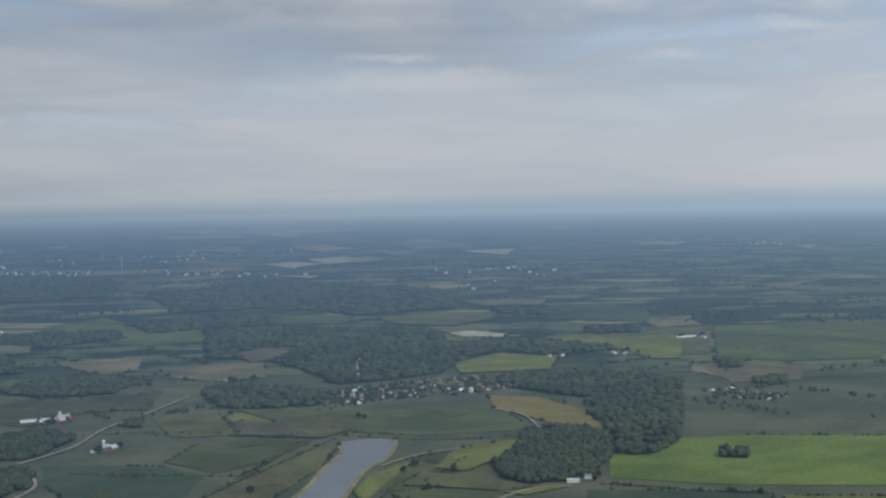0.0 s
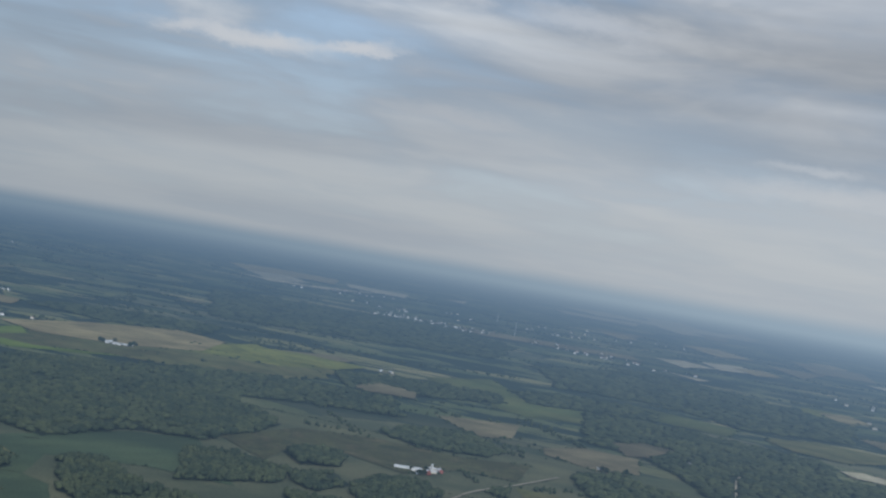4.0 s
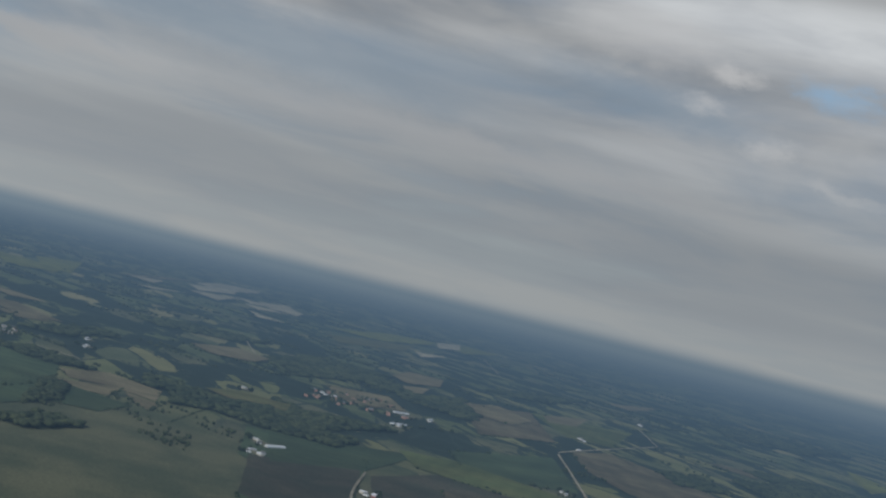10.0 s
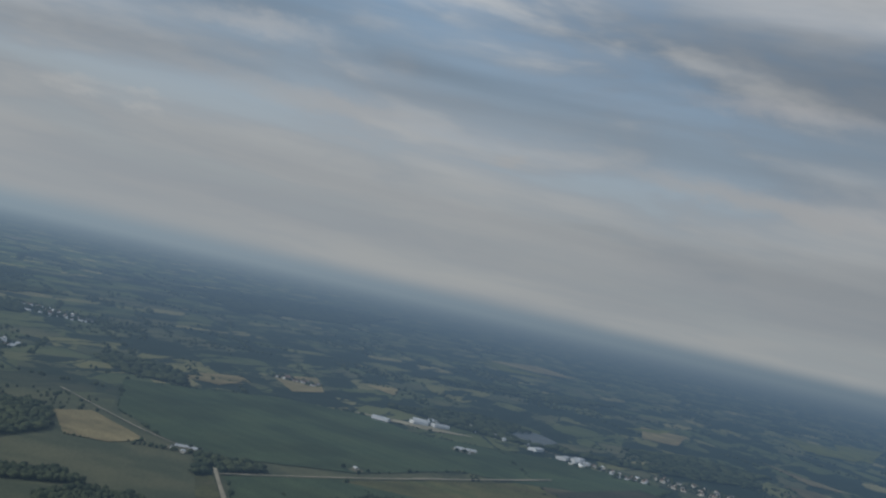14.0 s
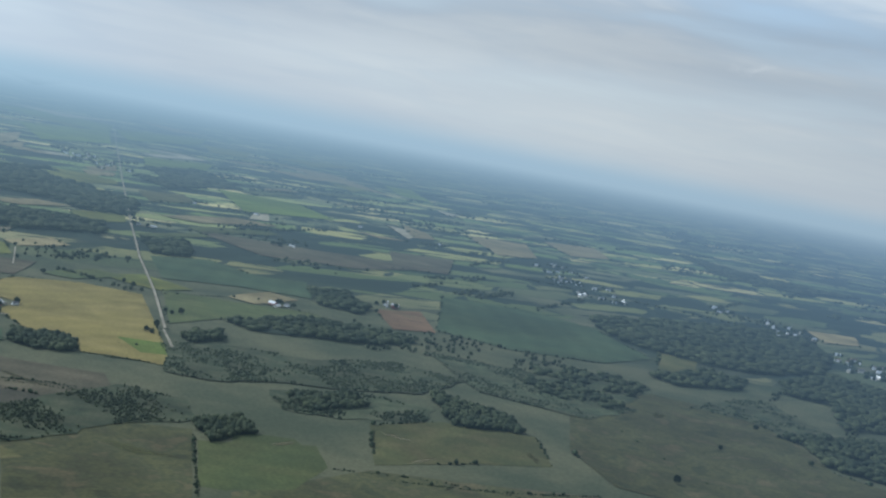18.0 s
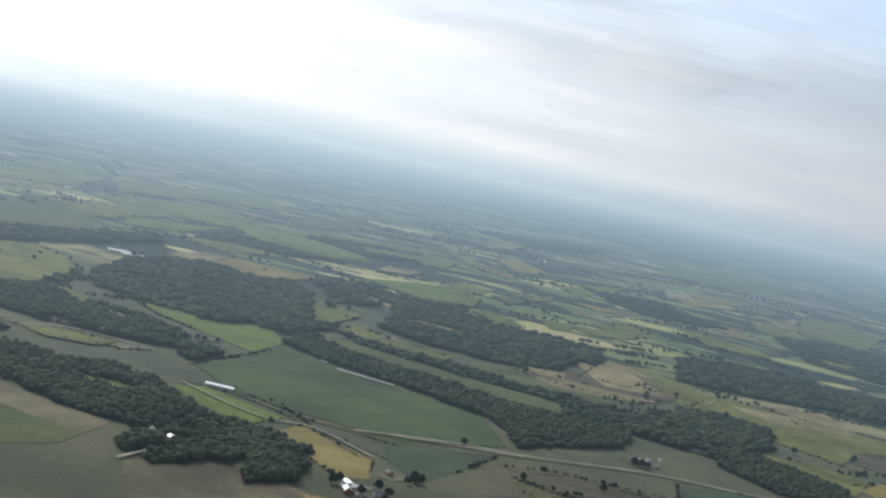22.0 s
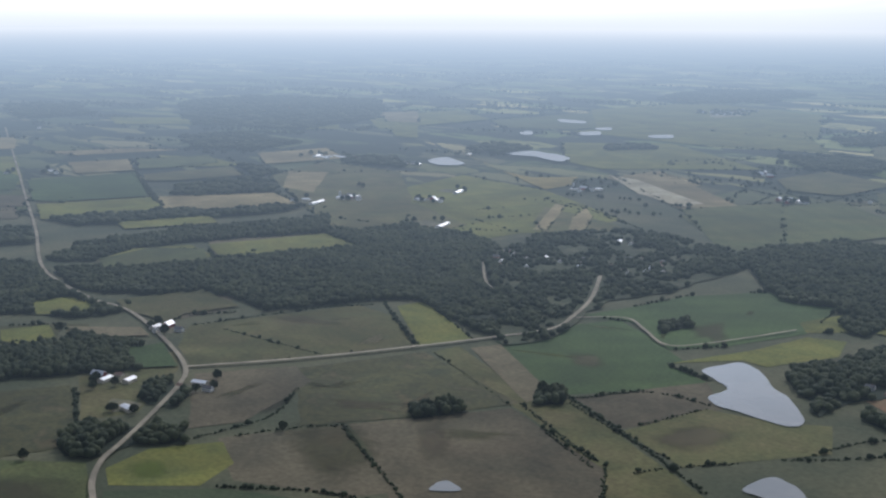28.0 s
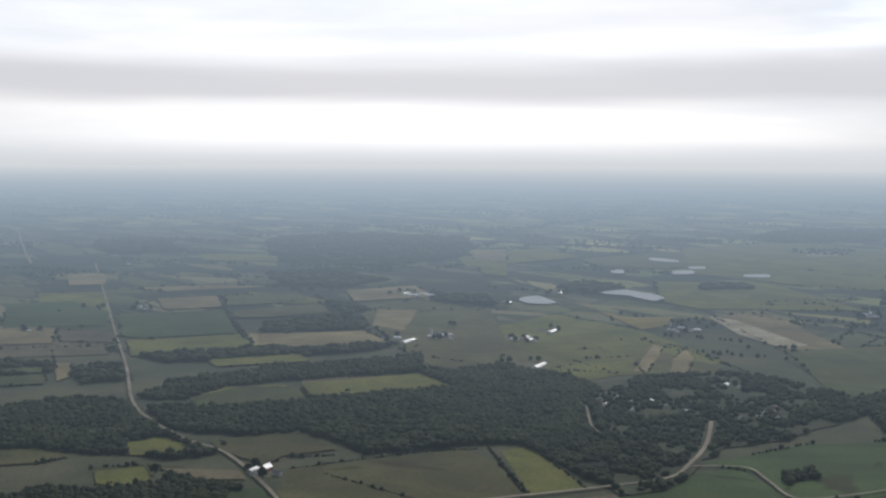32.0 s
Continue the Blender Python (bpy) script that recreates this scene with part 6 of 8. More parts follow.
field("bright", (-172, -3515), (-279, -3489), (-222, -3304))
field("pasture", (-2306, -276), (-2401, -241), (-2358, -173), (-2237, -228))
field("straw", (1564, -1734), (1679, -1854), (1763, -1971), (1660, -1890), (1548, -1761))
field("straw", (1611, -1687), (1835, -1952), (1790, -1938), (1593, -1706))
field("tan", (1012, -1058), (1003, -1098), (810, -1008), (806, -967))
field("pasture", (748, -1630), (736, -1812), (661, -1729), (722, -1647))
field("meadow", (80, -2732), (-45, -2644), (-151, -2582), (-75, -2564))
field("bright", (735, -1636), (740, -1822), (689, -1770), (717, -1623))
field("wheat", (-64, -1463), (-141, -1488), (-192, -1484), (-162, -1414), (-120, -1417))
field("straw", (2016, -2455), (1892, -2492), (1884, -2405))
field("bright", (-1035, -1920), (-1103, -1890), (-1077, -1804), (-1035, -1814))
field("tan", (688, -2086), (618, -2098), (511, -2020), (587, -2030))
field("meadow", (857, -1486), (847, -1576), (785, -1493), (817, -1447))
field("bright", (603, -2406), (464, -2344), (364, -2273), (477, -2316))
field("meadow", (1726, -1636), (1607, -1657), (1712, -1571))
field("tan", (457, -2088), (361, -2044), (283, -2046), (327, -2002))
field("bright", (309, -1771), (253, -1782), (215, -1768), (232, -1719))
field("bright", (597, -1846), (545, -1877), (537, -1821))


# ---- fields and glades between the woods, drawn last and kept open ----
# The first strips, far north, stand in for bright haze about a town.
glade("pale", (-460, 14801), (-208, 15704), (109, 14132), (-136, 13396))
glade("pale", (300, 16931), (629, 17768), (804, 16103), (464, 15425))
glade("straw", (-131, 10739), (160, 11182), (420, 10121), (164, 9649))
glade("pale", (-265, 7979), (-91, 8231), (98, 7912), (-59, 7612))
glade("straw", (205, 8478), (405, 8762), (519, 8262), (323, 7940))
glade("straw", (930, 11676), (1174, 12071), (1277, 11423), (1053, 10931))
glade("straw", (-768, 10421), (-600, 10739), (-442, 10225), (-558, 9820))
glade("straw", (488, 5834), (630, 5969), (690, 5665), (546, 5477))
glade("straw", (-2069, 3533), (-1968, 3882), (-1778, 4205), (-1559, 4072), (-1487, 3692), (-1642, 3462), (-1864, 3384))
glade("straw", (-4414, 11744), (-4124, 12237), (-3406, 12106), (-3062, 10700), (-3524, 10750), (-3839, 10624))
glade("pale", (-3162, 11417), (-2541, 11327), (-2365, 10331), (-2881, 10565))
glade("straw", (-2696, 4171), (-2617, 4289), (-2400, 4260), (-2319, 4036), (-2475, 3981))
glade("meadow", (-1559, 4072), (-1325, 4188), (-1083, 4121), (-1119, 3866), (-1358, 3836))
glade("meadow", (188, 2015), (242, 2061), (305, 2070), (256, 1942), (188, 1848), (146, 1874))
glade("pasture", (122, 1848), (185, 1823), (229, 1752), (219, 1718), (146, 1752), (89, 1775))
glade("corn", (71, 1729), (134, 1740), (211, 1697), (182, 1625), (144, 1541), (102, 1586), (114, 1624))
glade("meadow", (223, 1707), (317, 1752), (306, 1719), (250, 1686))
glade("meadow", (610, 3568), (796, 3465), (974, 3549), (974, 3457), (845, 3029), (777, 3031), (743, 3295), (634, 3428))
glade("meadow", (292, 3048), (429, 3228), (559, 3110), (502, 2908), (395, 2892), (290, 2882))
glade("tan", (188, 2794), (251, 2840), (296, 2791), (274, 2680), (204, 2698))
glade("pasture", (180, 4221), (356, 4449), (609, 4371), (534, 4130), (401, 3953), (253, 4023))
glade("tan", (543, 4861), (668, 4922), (870, 4831), (800, 4616), (596, 4633))
glade("pale", (357, 3732), (425, 3782), (520, 3672), (497, 3593), (394, 3628))
glade("fallow", (-180, 2335), (-101, 2314), (-24, 2145), (-70, 2163), (-171, 2200))
glade("pasture", (-189, 2466), (-54, 2441), (54, 2374), (29, 2216), (-24, 2145), (-101, 2314))
glade("fallow", (-240, 3381), (-161, 3512), (-76, 3462), (-115, 3251), (-191, 3176))
glade("meadow", (901, -1895), (886, -1994), (819, -2030), (779, -2044), (777, -1955), (643, -1888), (654, -1846), (735, -1851), (808, -1782), (836, -1883))
glade("corn", (759, -1641), (751, -1733), (726, -1835), (670, -1753), (691, -1651))
glade("meadow", (759, -1511), (776, -1580), (720, -1571), (717, -1519))
glade("meadow", (966, -2475), (942, -2658), (864, -2857), (745, -2846), (640, -2674), (628, -2526), (636, -2393), (682, -2317), (816, -2391), (901, -2391))
glade("meadow", (702, -2112), (666, -2115), (519, -2037), (540, -1989))
glade("meadow", (607, -2419), (569, -2419), (488, -2346), (495, -2288))
glade("straw", (480, -2323), (374, -2259), (380, -2225), (469, -2291))
glade("meadow", (500, -2011), (444, -2035), (343, -2035), (356, -1981), (433, -1964))
glade("meadow", (320, -1777), (273, -1777), (220, -1752), (244, -1728))
glade("corn", (591, -1869), (541, -1884), (535, -1835), (565, -1831))
glade("corn", (1519, -2298), (1497, -2465), (1158, -2252), (1174, -2091), (1230, -1940))
glade("corn", (1435, -2512), (1369, -2769), (1103, -2600), (1066, -2446), (1137, -2347), (1287, -2448))
glade("corn", (2201, -3834), (2224, -4460), (1834, -4073), (1704, -3593), (1974, -3569))
glade("pasture", (1811, -2665), (1835, -2905), (1576, -2803), (1544, -2548), (1665, -2517))
glade("corn", (1237, -3635), (1225, -3960), (878, -3602), (842, -3369), (962, -3230), (1035, -3028))
glade("meadow", (1194, -3919), (1108, -4223), (909, -4085), (936, -3784))
glade("bright", (443, -2457), (324, -2447), (288, -2308), (374, -2372))
glade("straw", (616, -3194), (563, -3405), (518, -3219))
glade("straw", (3896, -1429), (3874, -1541), (3539, -1419), (3560, -1322))
glade("straw", (3126, -1406), (3103, -1565), (2871, -1474), (2894, -1332))
glade("green", (2827, -1184), (2829, -1455), (2426, -1297), (2457, -1101), (2510, -1074))
glade("meadow", (2444, -1058), (2403, -1297), (2221, -1238), (2230, -1138), (2248, -992))
glade("corn", (3093, -1585), (3072, -1794), (2902, -1728), (2879, -1601), (2891, -1496))
glade("pasture", (2779, -1455), (2800, -1711), (2627, -1650), (2627, -1472), (2661, -1409))
glade("straw", (2373, -1323), (2313, -1548), (2133, -1472), (2154, -1311), (2228, -1261))
glade("meadow", (2130, -1094), (2103, -1275), (2015, -1247), (2053, -1077))
glade("meadow", (1818, -1125), (1792, -1348), (1633, -1324), (1668, -1183), (1685, -1079))
glade("corn", (1799, -919), (1847, -1033), (1785, -1100), (1695, -1061), (1691, -960), (1712, -889))
glade("pasture", (1504, -820), (1494, -949), (1370, -941), (1373, -861), (1341, -820), (1449, -808))
glade("meadow", (3499, -2720), (3521, -2871), (3141, -2579), (3230, -2559))
glade("straw", (4065, -3092), (4035, -3266), (3593, -2926), (3717, -2880))
glade("straw", (3040, -1930), (3050, -2172), (2790, -2057), (2801, -1815))
glade("green", (3204, -1039), (3176, -1199), (2915, -1198), (2693, -1103), (2761, -899))
glade("straw", (2806, -893), (2708, -998), (2487, -917), (2523, -813))
glade("fallow", (2673, -987), (2581, -1083), (2428, -1024), (2508, -942))
glade("corn", (2245, -736), (2211, -817), (2157, -796), (2189, -721))
glade("corn", (2153, -711), (2132, -793), (2047, -766), (2067, -688))
glade("straw", (2242, -843), (2226, -870), (2090, -822), (2058, -789))
glade("meadow", (1561, -722), (1560, -779), (1479, -783), (1451, -754), (1483, -700))
glade("pasture", (1608, -565), (1579, -614), (1521, -636), (1508, -587), (1521, -541))
glade("meadow", (1426, -633), (1417, -692), (1339, -671), (1324, -635), (1373, -615))
glade("tan", (1395, -707), (1337, -782), (1291, -772), (1324, -718))
glade("green", (1250, -720), (1248, -770), (1141, -736), (1164, -697))
glade("straw", (588, -3249), (571, -3466), (498, -3499), (512, -3266))
glade("wheat", (512, -3266), (492, -3492), (255, -3443), (347, -3184))
glade("meadow", (189, -2919), (165, -3069), (68, -2932), (102, -2739), (154, -2763))
glade("meadow", (76, -2716), (62, -2801), (-25, -2670), (-162, -2664), (-146, -2592), (-4, -2608), (60, -2658))
glade("bright", (166, -3706), (-18, -3941), (-179, -3883), (-168, -3621), (-19, -3530), (75, -3606))
glade("wheat", (-207, -5665), (-283, -5859), (-414, -5460), (-352, -5208), (-225, -5381))
glade("bright", (-172, -3502), (-207, -3614), (-308, -3427), (-267, -3339))
glade("corn", (98, -2539), (74, -2564), (-29, -2517), (-195, -2450), (-387, -2397), (-386, -2303), (-265, -2315), (-110, -2377), (12, -2425), (79, -2470))
glade("corn", (-180, -2598), (-228, -2624), (-353, -2548), (-387, -2534), (-326, -2485), (-217, -2543))
glade("straw", (-297, -2740), (-397, -2778), (-394, -2685), (-340, -2675))
glade("straw", (-19, -3018), (-46, -3089), (-156, -3058), (-136, -2979))
glade("meadow", (687, -3765), (600, -3835), (463, -3830), (457, -3699), (548, -3695), (648, -3690))
glade("bright", (557, -4193), (442, -4544), (217, -4309), (297, -4058), (431, -4191))
glade("wheat", (-178, -6552), (-265, -7184), (-340, -6930), (-249, -6341))
glade("meadow", (-54, -4063), (-113, -4209), (-193, -4185), (-177, -3980), (-102, -3972))
glade("meadow", (314, -4708), (198, -4817), (-48, -4859), (-26, -4554), (116, -4623), (246, -4558))
glade("corn", (-207, -4049), (-283, -4111), (-321, -4058), (-258, -3883))
glade("straw", (131, -3286), (100, -3329), (20, -3248), (32, -3193))
glade("meadow", (-317, -4240), (-413, -4431), (-397, -4250), (-327, -4133))
glade("straw", (139, -4234), (27, -4264), (57, -4077), (162, -4028))
glade("tan", (-5279, 1986), (-5687, 2217), (-5625, 2366), (-5199, 2178), (-5050, 1965))
glade("pale", (-9272, 3787), (-9835, 4227), (-8832, 3791), (-8444, 3469))
glade("tan", (-4688, 2061), (-4895, 2317), (-4546, 2305), (-4254, 2080), (-4362, 1992))
glade("tan", (-4764, 1010), (-4984, 1239), (-4786, 1327), (-4546, 1190), (-4539, 1041))
glade("pasture", (-3533, 821), (-3613, 933), (-3532, 1080), (-3345, 1002), (-3398, 867))
glade("pale", (-10365, 2173), (-11061, 2462), (-11367, 2890), (-10732, 2719), (-9950, 2226))
glade("pale", (-9275, 2364), (-9491, 2577), (-8903, 2602), (-8395, 2411), (-8720, 2327))
glade("meadow", (-7889, 2522), (-8981, 3285), (-9272, 3787), (-8651, 3485), (-7765, 2806))
glade("tan", (-4266, 1388), (-4239, 1453), (-4026, 1527), (-3893, 1435), (-4012, 1347))
field("meadow", (-27, -1827), (-55, -2007), (-117, -1985), (-229, -1897), (-156, -1819), (-78, -1813), soft=True)


# ---- ponds ----
pond((-91, 1684), (-62, 1712), (-37, 1801), (-17, 1913), (9, 2016), (8, 2100), (57, 2128), (98, 2099), (78, 1964), (45, 1886), (22, 1777), (6, 1695), (-17, 1645), (-53, 1631), (-78, 1643), shore="bank", width=7.0)
pond((778, -1206), (778, -1244), (771, -1267), (732, -1253), (683, -1213), (653, -1199), (600, -1154), (586, -1131), (594, -1118), (624, -1116), (656, -1117), (680, -1116), (705, -1133), (708, -1161), (717, -1176), (747, -1190), wobble=1.2)
pond((675, -752), (672, -761), (649, -757), (656, -743), (666, -735))
pond((506, -947), (513, -976), (510, -995), (495, -993), (477, -987), (440, -959), (409, -944), (425, -938), (450, -945), (464, -942), (485, -947), wobble=1.6)


# ---- far water ----
pond((5279, 16221), (7139, 15346), (6577, 14141), (4979, 15093))
pond((-4252, -591), (-4472, -550), (-4346, -446), (-4156, -443), (-4120, -523))
pond((2625, -2221), (2653, -2300), (2596, -2288), (2500, -2245), (2495, -2194), (2540, -2175))
pond((2636, -2509), (2641, -2610), (2567, -2609), (2519, -2608), (2430, -2564), (2393, -2492), (2460, -2500), (2528, -2519), (2577, -2499))
pond((3418, -3463), (3302, -3477), (3231, -3408), (3321, -3381))
pond((2986, -3143), (2972, -3222), (2884, -3135), (2909, -3077))
pond((3117, -2996), (3107, -3038), (3016, -2956), (3038, -2931))
pond((2775, -3258), (2741, -3327), (2675, -3254), (2717, -3206))
pond((3071, -3307), (3052, -3362), (2990, -3299), (3020, -3264))
pond((30209, -10186), (29926, -13008), (26159, -11388), (26456, -9542))


# ---- roads ----
road((-552, 1784), (-445, 1727), (-223, 1629), (-80, 1591), (11, 1563), (152, 1523), (266, 1481))
road((-258, 1532), (-216, 1625))
road((-445, 1727), (-424, 1833), (-438, 1901), width=5)
road((-485, 2008), (-427, 2138), (-407, 2292), (-351, 2460), (-296, 2649), width=5)
road((159, 1532), (198, 1644), (264, 1717), (320, 1727), width=4)
road((349, 2128), (345, 2282), (324, 2345), (292, 2381), width=4)
road((59, 2852), (66, 3116), (89, 3281), width=5)
road((67, 1903), (131, 1979), (224, 2026), width=4)
road((-2133, 2394), (-2082, 2598), (-2010, 2804), (-2048, 3232), (-2000, 3264))
road((-2540, 3756), (-2313, 3562), (-2046, 3305))
road((-1670, 2134), (-1536, 2092), width=5)
road((-2452, 1453), (-2900, 1650), (-3659, 1961))
road((-3689, 1976), (-3947, 2233), (-4581, 2885))
road((-4581, 2885), (-5291, 3214), width=5)
road((-4581, 2885), (-4798, 3431), width=5)
road((-2195, 828), (-2406, 893), (-2650, 996), width=5)
road((-5791, 1432), (-4900, 1283), width=5)
road((-8281, 3748), (-6926, 3246), width=5)
road((-2847, -541), (-3122, -426), (-3392, -326), width=7)
road((-3721, 369), (-3609, 495), width=5)
road((-4011, -479), (-3942, -286), (-3889, -84), (-3896, 179), (-3830, 342), width=6)
road((-1805, -541), (-1985, -591), (-2057, -622), (-2340, -773), width=7)
road((-2328, -760), (-2664, -610), (-3033, -464), (-3399, -327), width=6)
road((-1847, -544), (-1919, -534), (-1936, -508), width=4)
road((-1847, -560), (-2015, -608), (-2371, -788), width=7)
road((-1896, -565), (-1965, -525), width=5)
road((-2802, -1354), (-2555, -1028), (-2461, -842), width=5)
road((-1145, -1990), (-1270, -2355), (-1413, -2795), (-1650, -3451), (-2238, -5026), (-4256, -10342), width=4.5, bend=False)
road((-1143, -1989), (-1104, -1856), width=5)
road((-1044, -2535), (-1120, -2776), width=3)
road((-76, -1820), (-221, -1886), (-325, -1908), (-506, -1984), (-652, -1997), (-779, -2029), (-895, -2028), width=6)
road((-697, -2779), (-738, -2894), width=3)
road((14, -2223), (-90, -2203), width=3)
road((55, -2272), (38, -2275), width=3)
road((-123, -1840), (-217, -1871), (-316, -1896), width=5)
road((192, -1876), (54, -1776), (-24, -1780), (-119, -1697), width=5)
road((707, -2113), (601, -2062), (506, -2008), (428, -2066), (283, -2046), width=4)
road((136, -1433), (111, -1507), width=5)
road((702, -457), (783, -489), (847, -513), (895, -542), (928, -574), (983, -626), (1079, -710), (1134, -742), (1228, -770), (1386, -802), (1466, -806), (1541, -796), (1777, -820), (2147, -944), (2779, -1152), (4251, -1652), width=5.5)
road((1132, -744), (1096, -838), (1071, -923), (1051, -1007), (1031, -1105), (1020, -1198), (1059, -1274), (1119, -1363), (1224, -1483), width=6)
road((1047, -1262), (1006, -1315), (948, -1290), (877, -1254), (851, -1300), (829, -1443), width=4)
road((1415, -1408), (1301, -1319), (1241, -1286), width=4)
road((4297, -1446), (5070, -1660), (6158, -1975), width=6)
road((-309, -1497), (-433, -1356), (-480, -1294), width=5)


# ---- large halls ----
build("hall", -3956, -804, 0)
build("hall", -3943, -743, 40)
build("hall", -3939, -367, 80)
build("hall", -3926, -316, 30)
build("hall", -3981, -457, 70)
build("hall", -3754, -875, 0)
build("hall", -3899, -798, 40)
build("hall", -3988, -333, 80)


# ---- villages ----
village(177, 2657, 24, 195, 88, 60, seed=69)
village(816, 2460, -44, 87, 39, 14, seed=70)
village(-61, 3310, 69, 120, 54, 10, seed=71)
village(-1059, 9349, 50, 1537, 538, 36, seed=72)
village(1070, 6990, 30, 178, 62, 12, seed=73)
village(-1570, 7450, -22, 368, 129, 40, seed=119)
village(-499, 7136, -35, 520, 182, 30, seed=120)
village(-2091, 3315, 94, 483, 90, 14, seed=145)
village(-2133, 2261, -10, 105, 47, 12, seed=146)
village(-2745, 9653, 72, 609, 213, 24, seed=160)
village(-1571, 7616, -24, 402, 140, 30, seed=161)
village(-4056, 1415, 100, 139, 62, 10, "brick cottage brick", seed=226)
village(-3835, 1359, 57, 152, 68, 15, "brick cottage brick", seed=244)
village(-3976, 126, 79, 241, 90, 60, seed=270)
village(-3913, -259, 74, 149, 67, 20, seed=271)
village(-4115, -674, 97, 175, 78, 24, seed=272)
village(-4223, -1294, 99, 68, 30, 24, seed=305)
village(-4493, -2359, 107, 120, 42, 20, seed=315)
village(-3141, -1908, 93, 165, 74, 14, seed=316)
village(-3271, -2040, 89, 264, 90, 34, seed=351)
village(-4381, -2284, 122, 125, 56, 18, seed=352)
village(-3179, -3243, 67, 417, 90, 16, seed=353)
village(-3539, -2731, 67, 301, 90, 14, seed=354)
village(-3221, -3321, 62, 546, 90, 16, seed=423)
village(-1666, -6961, 118, 403, 90, 20, seed=456)
village(-2398, -5817, 84, 458, 90, 16, seed=457)
village(606, -6739, -107, 310, 90, 20, seed=493)
village(1667, -3170, -132, 91, 41, 16, seed=560)
village(1200, -3985, -82, 424, 90, 12, seed=561)
village(1633, -3360, -102, 151, 68, 12, seed=601)
village(3322, -4335, -106, 159, 55, 20, seed=602)
village(1321, -1543, -147, 147, 66, 26, seed=726)
village(3224, -4225, -146, 64, 22, 10, seed=754)
village(993, 6337, -91, 1029, 360, 16, seed=1000)
village(3523, 9698, -86, 269, 94, 10, seed=1001)


# ---- farmsteads ----
farm(-515, 2406, 20)
farm(-371, 2107, 60)
farm(-387, 1736, 10, "house shed house")
farm(341, 1777, 80, "shed house")
farm(262, 1545, 100, "shed house")
farm(148, 1497, 20, "house cottage shed silo house")
farm(1025, 3466, 10, "long shed")
farm(736, 3160, 10, "shed house")
farm(564, 3144, 30, "house shed")
farm(-207, 2883, 30, "house cottage")
farm(47, 1629, 30, "house cottage shed")
farm(-518, 2414, 20, "long house barn shed house")
farm(-1662, 3486, 30, "shed long")
farm(-1659, 2018, 20, "long long shed")
farm(-2469, 3398, 20, "shed house shed")
farm(-1489, 2178, 20, "long shed")
farm(-1465, 2392, 30, "shed house")
farm(-1654, 3478, 10, "long house")
farm(-2686, 3088, 20, "shed house")
farm(-3723, 4965, 40, "house shed")
farm(-4670, 4604, 40, "long")
farm(-1016, 4121, 40, "house shed")
farm(-3236, 4783, 10, "house shed")
farm(-2642, 4532, 10, "house shed house")
farm(-2339, 3457, 70, "house")
farm(-4730, 8350, 70, "house")
farm(-3286, 2401, 20, "long shed long house")
farm(-2980, 2562, 20, "long")
farm(-2924, 2641, 20, "long shed")
farm(-1941, 1359, 20, "house shed house")
farm(-2261, 2313, 10, "house shed")
farm(-2712, 3114, 10, "house house")
farm(-4631, 4586, 10, "shed house")
farm(-3603, 3776, 10, "shed")
farm(-2698, 1621, 20, "long shed long silo")
farm(-3869, 1525, 20, "long")
farm(-3840, 1607, 20, "shed house")
farm(-3279, 2432, 30, "long shed house")
farm(-3144, 2409, 30, "shed long shed")
farm(-2993, 2565, 30, "long")
farm(-2933, 2643, 30, "shed house")
farm(-2399, 923, 30, "shed house barn house")
farm(-2881, 1585, 30, "house shed")
farm(-4240, 2363, 30, "shed house")
farm(-2782, 802, 30, "shed house long")
farm(-2058, 831, 30, "shed long")
farm(-4616, 4569, 30, "shed")
farm(-5525, 3383, 30, "house house")
farm(-3804, 3534, 30, "shed")
farm(-3561, 1403, 20, "long shed")
farm(-2646, 753, 20, "shed house shed house")
farm(-3937, 553, 20, "shed house")
farm(-3684, 973, 20, "shed")
farm(-3863, 2159, 20, "shed")
farm(-3528, -583, 20, "long shed silo")
farm(-3239, 44, 30, "long shed house")
farm(-3201, 153, 40, "long long long shed")
farm(-4140, 578, 30, "shed house")
farm(-4003, 1307, 30, "house house shed")
farm(-2007, -558, 20, "house shed")
farm(-2760, -644, 30, "shed")
farm(-1211, -775, 20, "silo barn shed house")
farm(-1308, -734, 20, "shed house shed")
farm(-2462, -901, 20, "long house shed")
farm(-2039, -575, 20, "house shed barn")
farm(-914, -2122, 10, "house shed barn")
farm(-1689, -3453, 10, "shed house")
farm(-1886, -2446, 30, "shed house silo barn")
farm(-1532, -2325, 30, "house barn shed")
farm(-2410, -4204, 30, "shed")
farm(-2101, -3357, 30, "shed house")
farm(-2895, -4256, 30, "house")
farm(-2223, -4330, 30, "house")
farm(-2374, -6040, 30, "shed house")
farm(-3070, -3963, 30, "house")
farm(-507, -2052, 20, "silo shed barn shed house")
farm(-400, -6117, 20, "shed house")
farm(-130, -1527, 20, "house shed barn cottage")
farm(-117, -1541, 30, "cottage shed brick cottage")
farm(-154, -1626, 30, "cottage brick")
farm(136, -2991, 30, "house")
build("long", 138, -1900, 89, 0.72)
farm(135, -1564, 20, "shed house")
farm(680, -2270, 20, "shed house")
farm(991, -2417, 20, "shed house barn shed")
farm(684, -3090, 20, "long long")
farm(135, -2980, 20, "house")
farm(1283, -4461, 20, "house house shed house")
farm(432, -3528, 20, "shed house")
farm(1220, -2299, 20, "house")
farm(250, -2246, 20, "house")
farm(1569, -2393, 20, "house shed barn")
farm(1466, -2506, 20, "house")
farm(1195, -2277, 20, "house shed")
farm(1898, -2730, 20, "house barn")
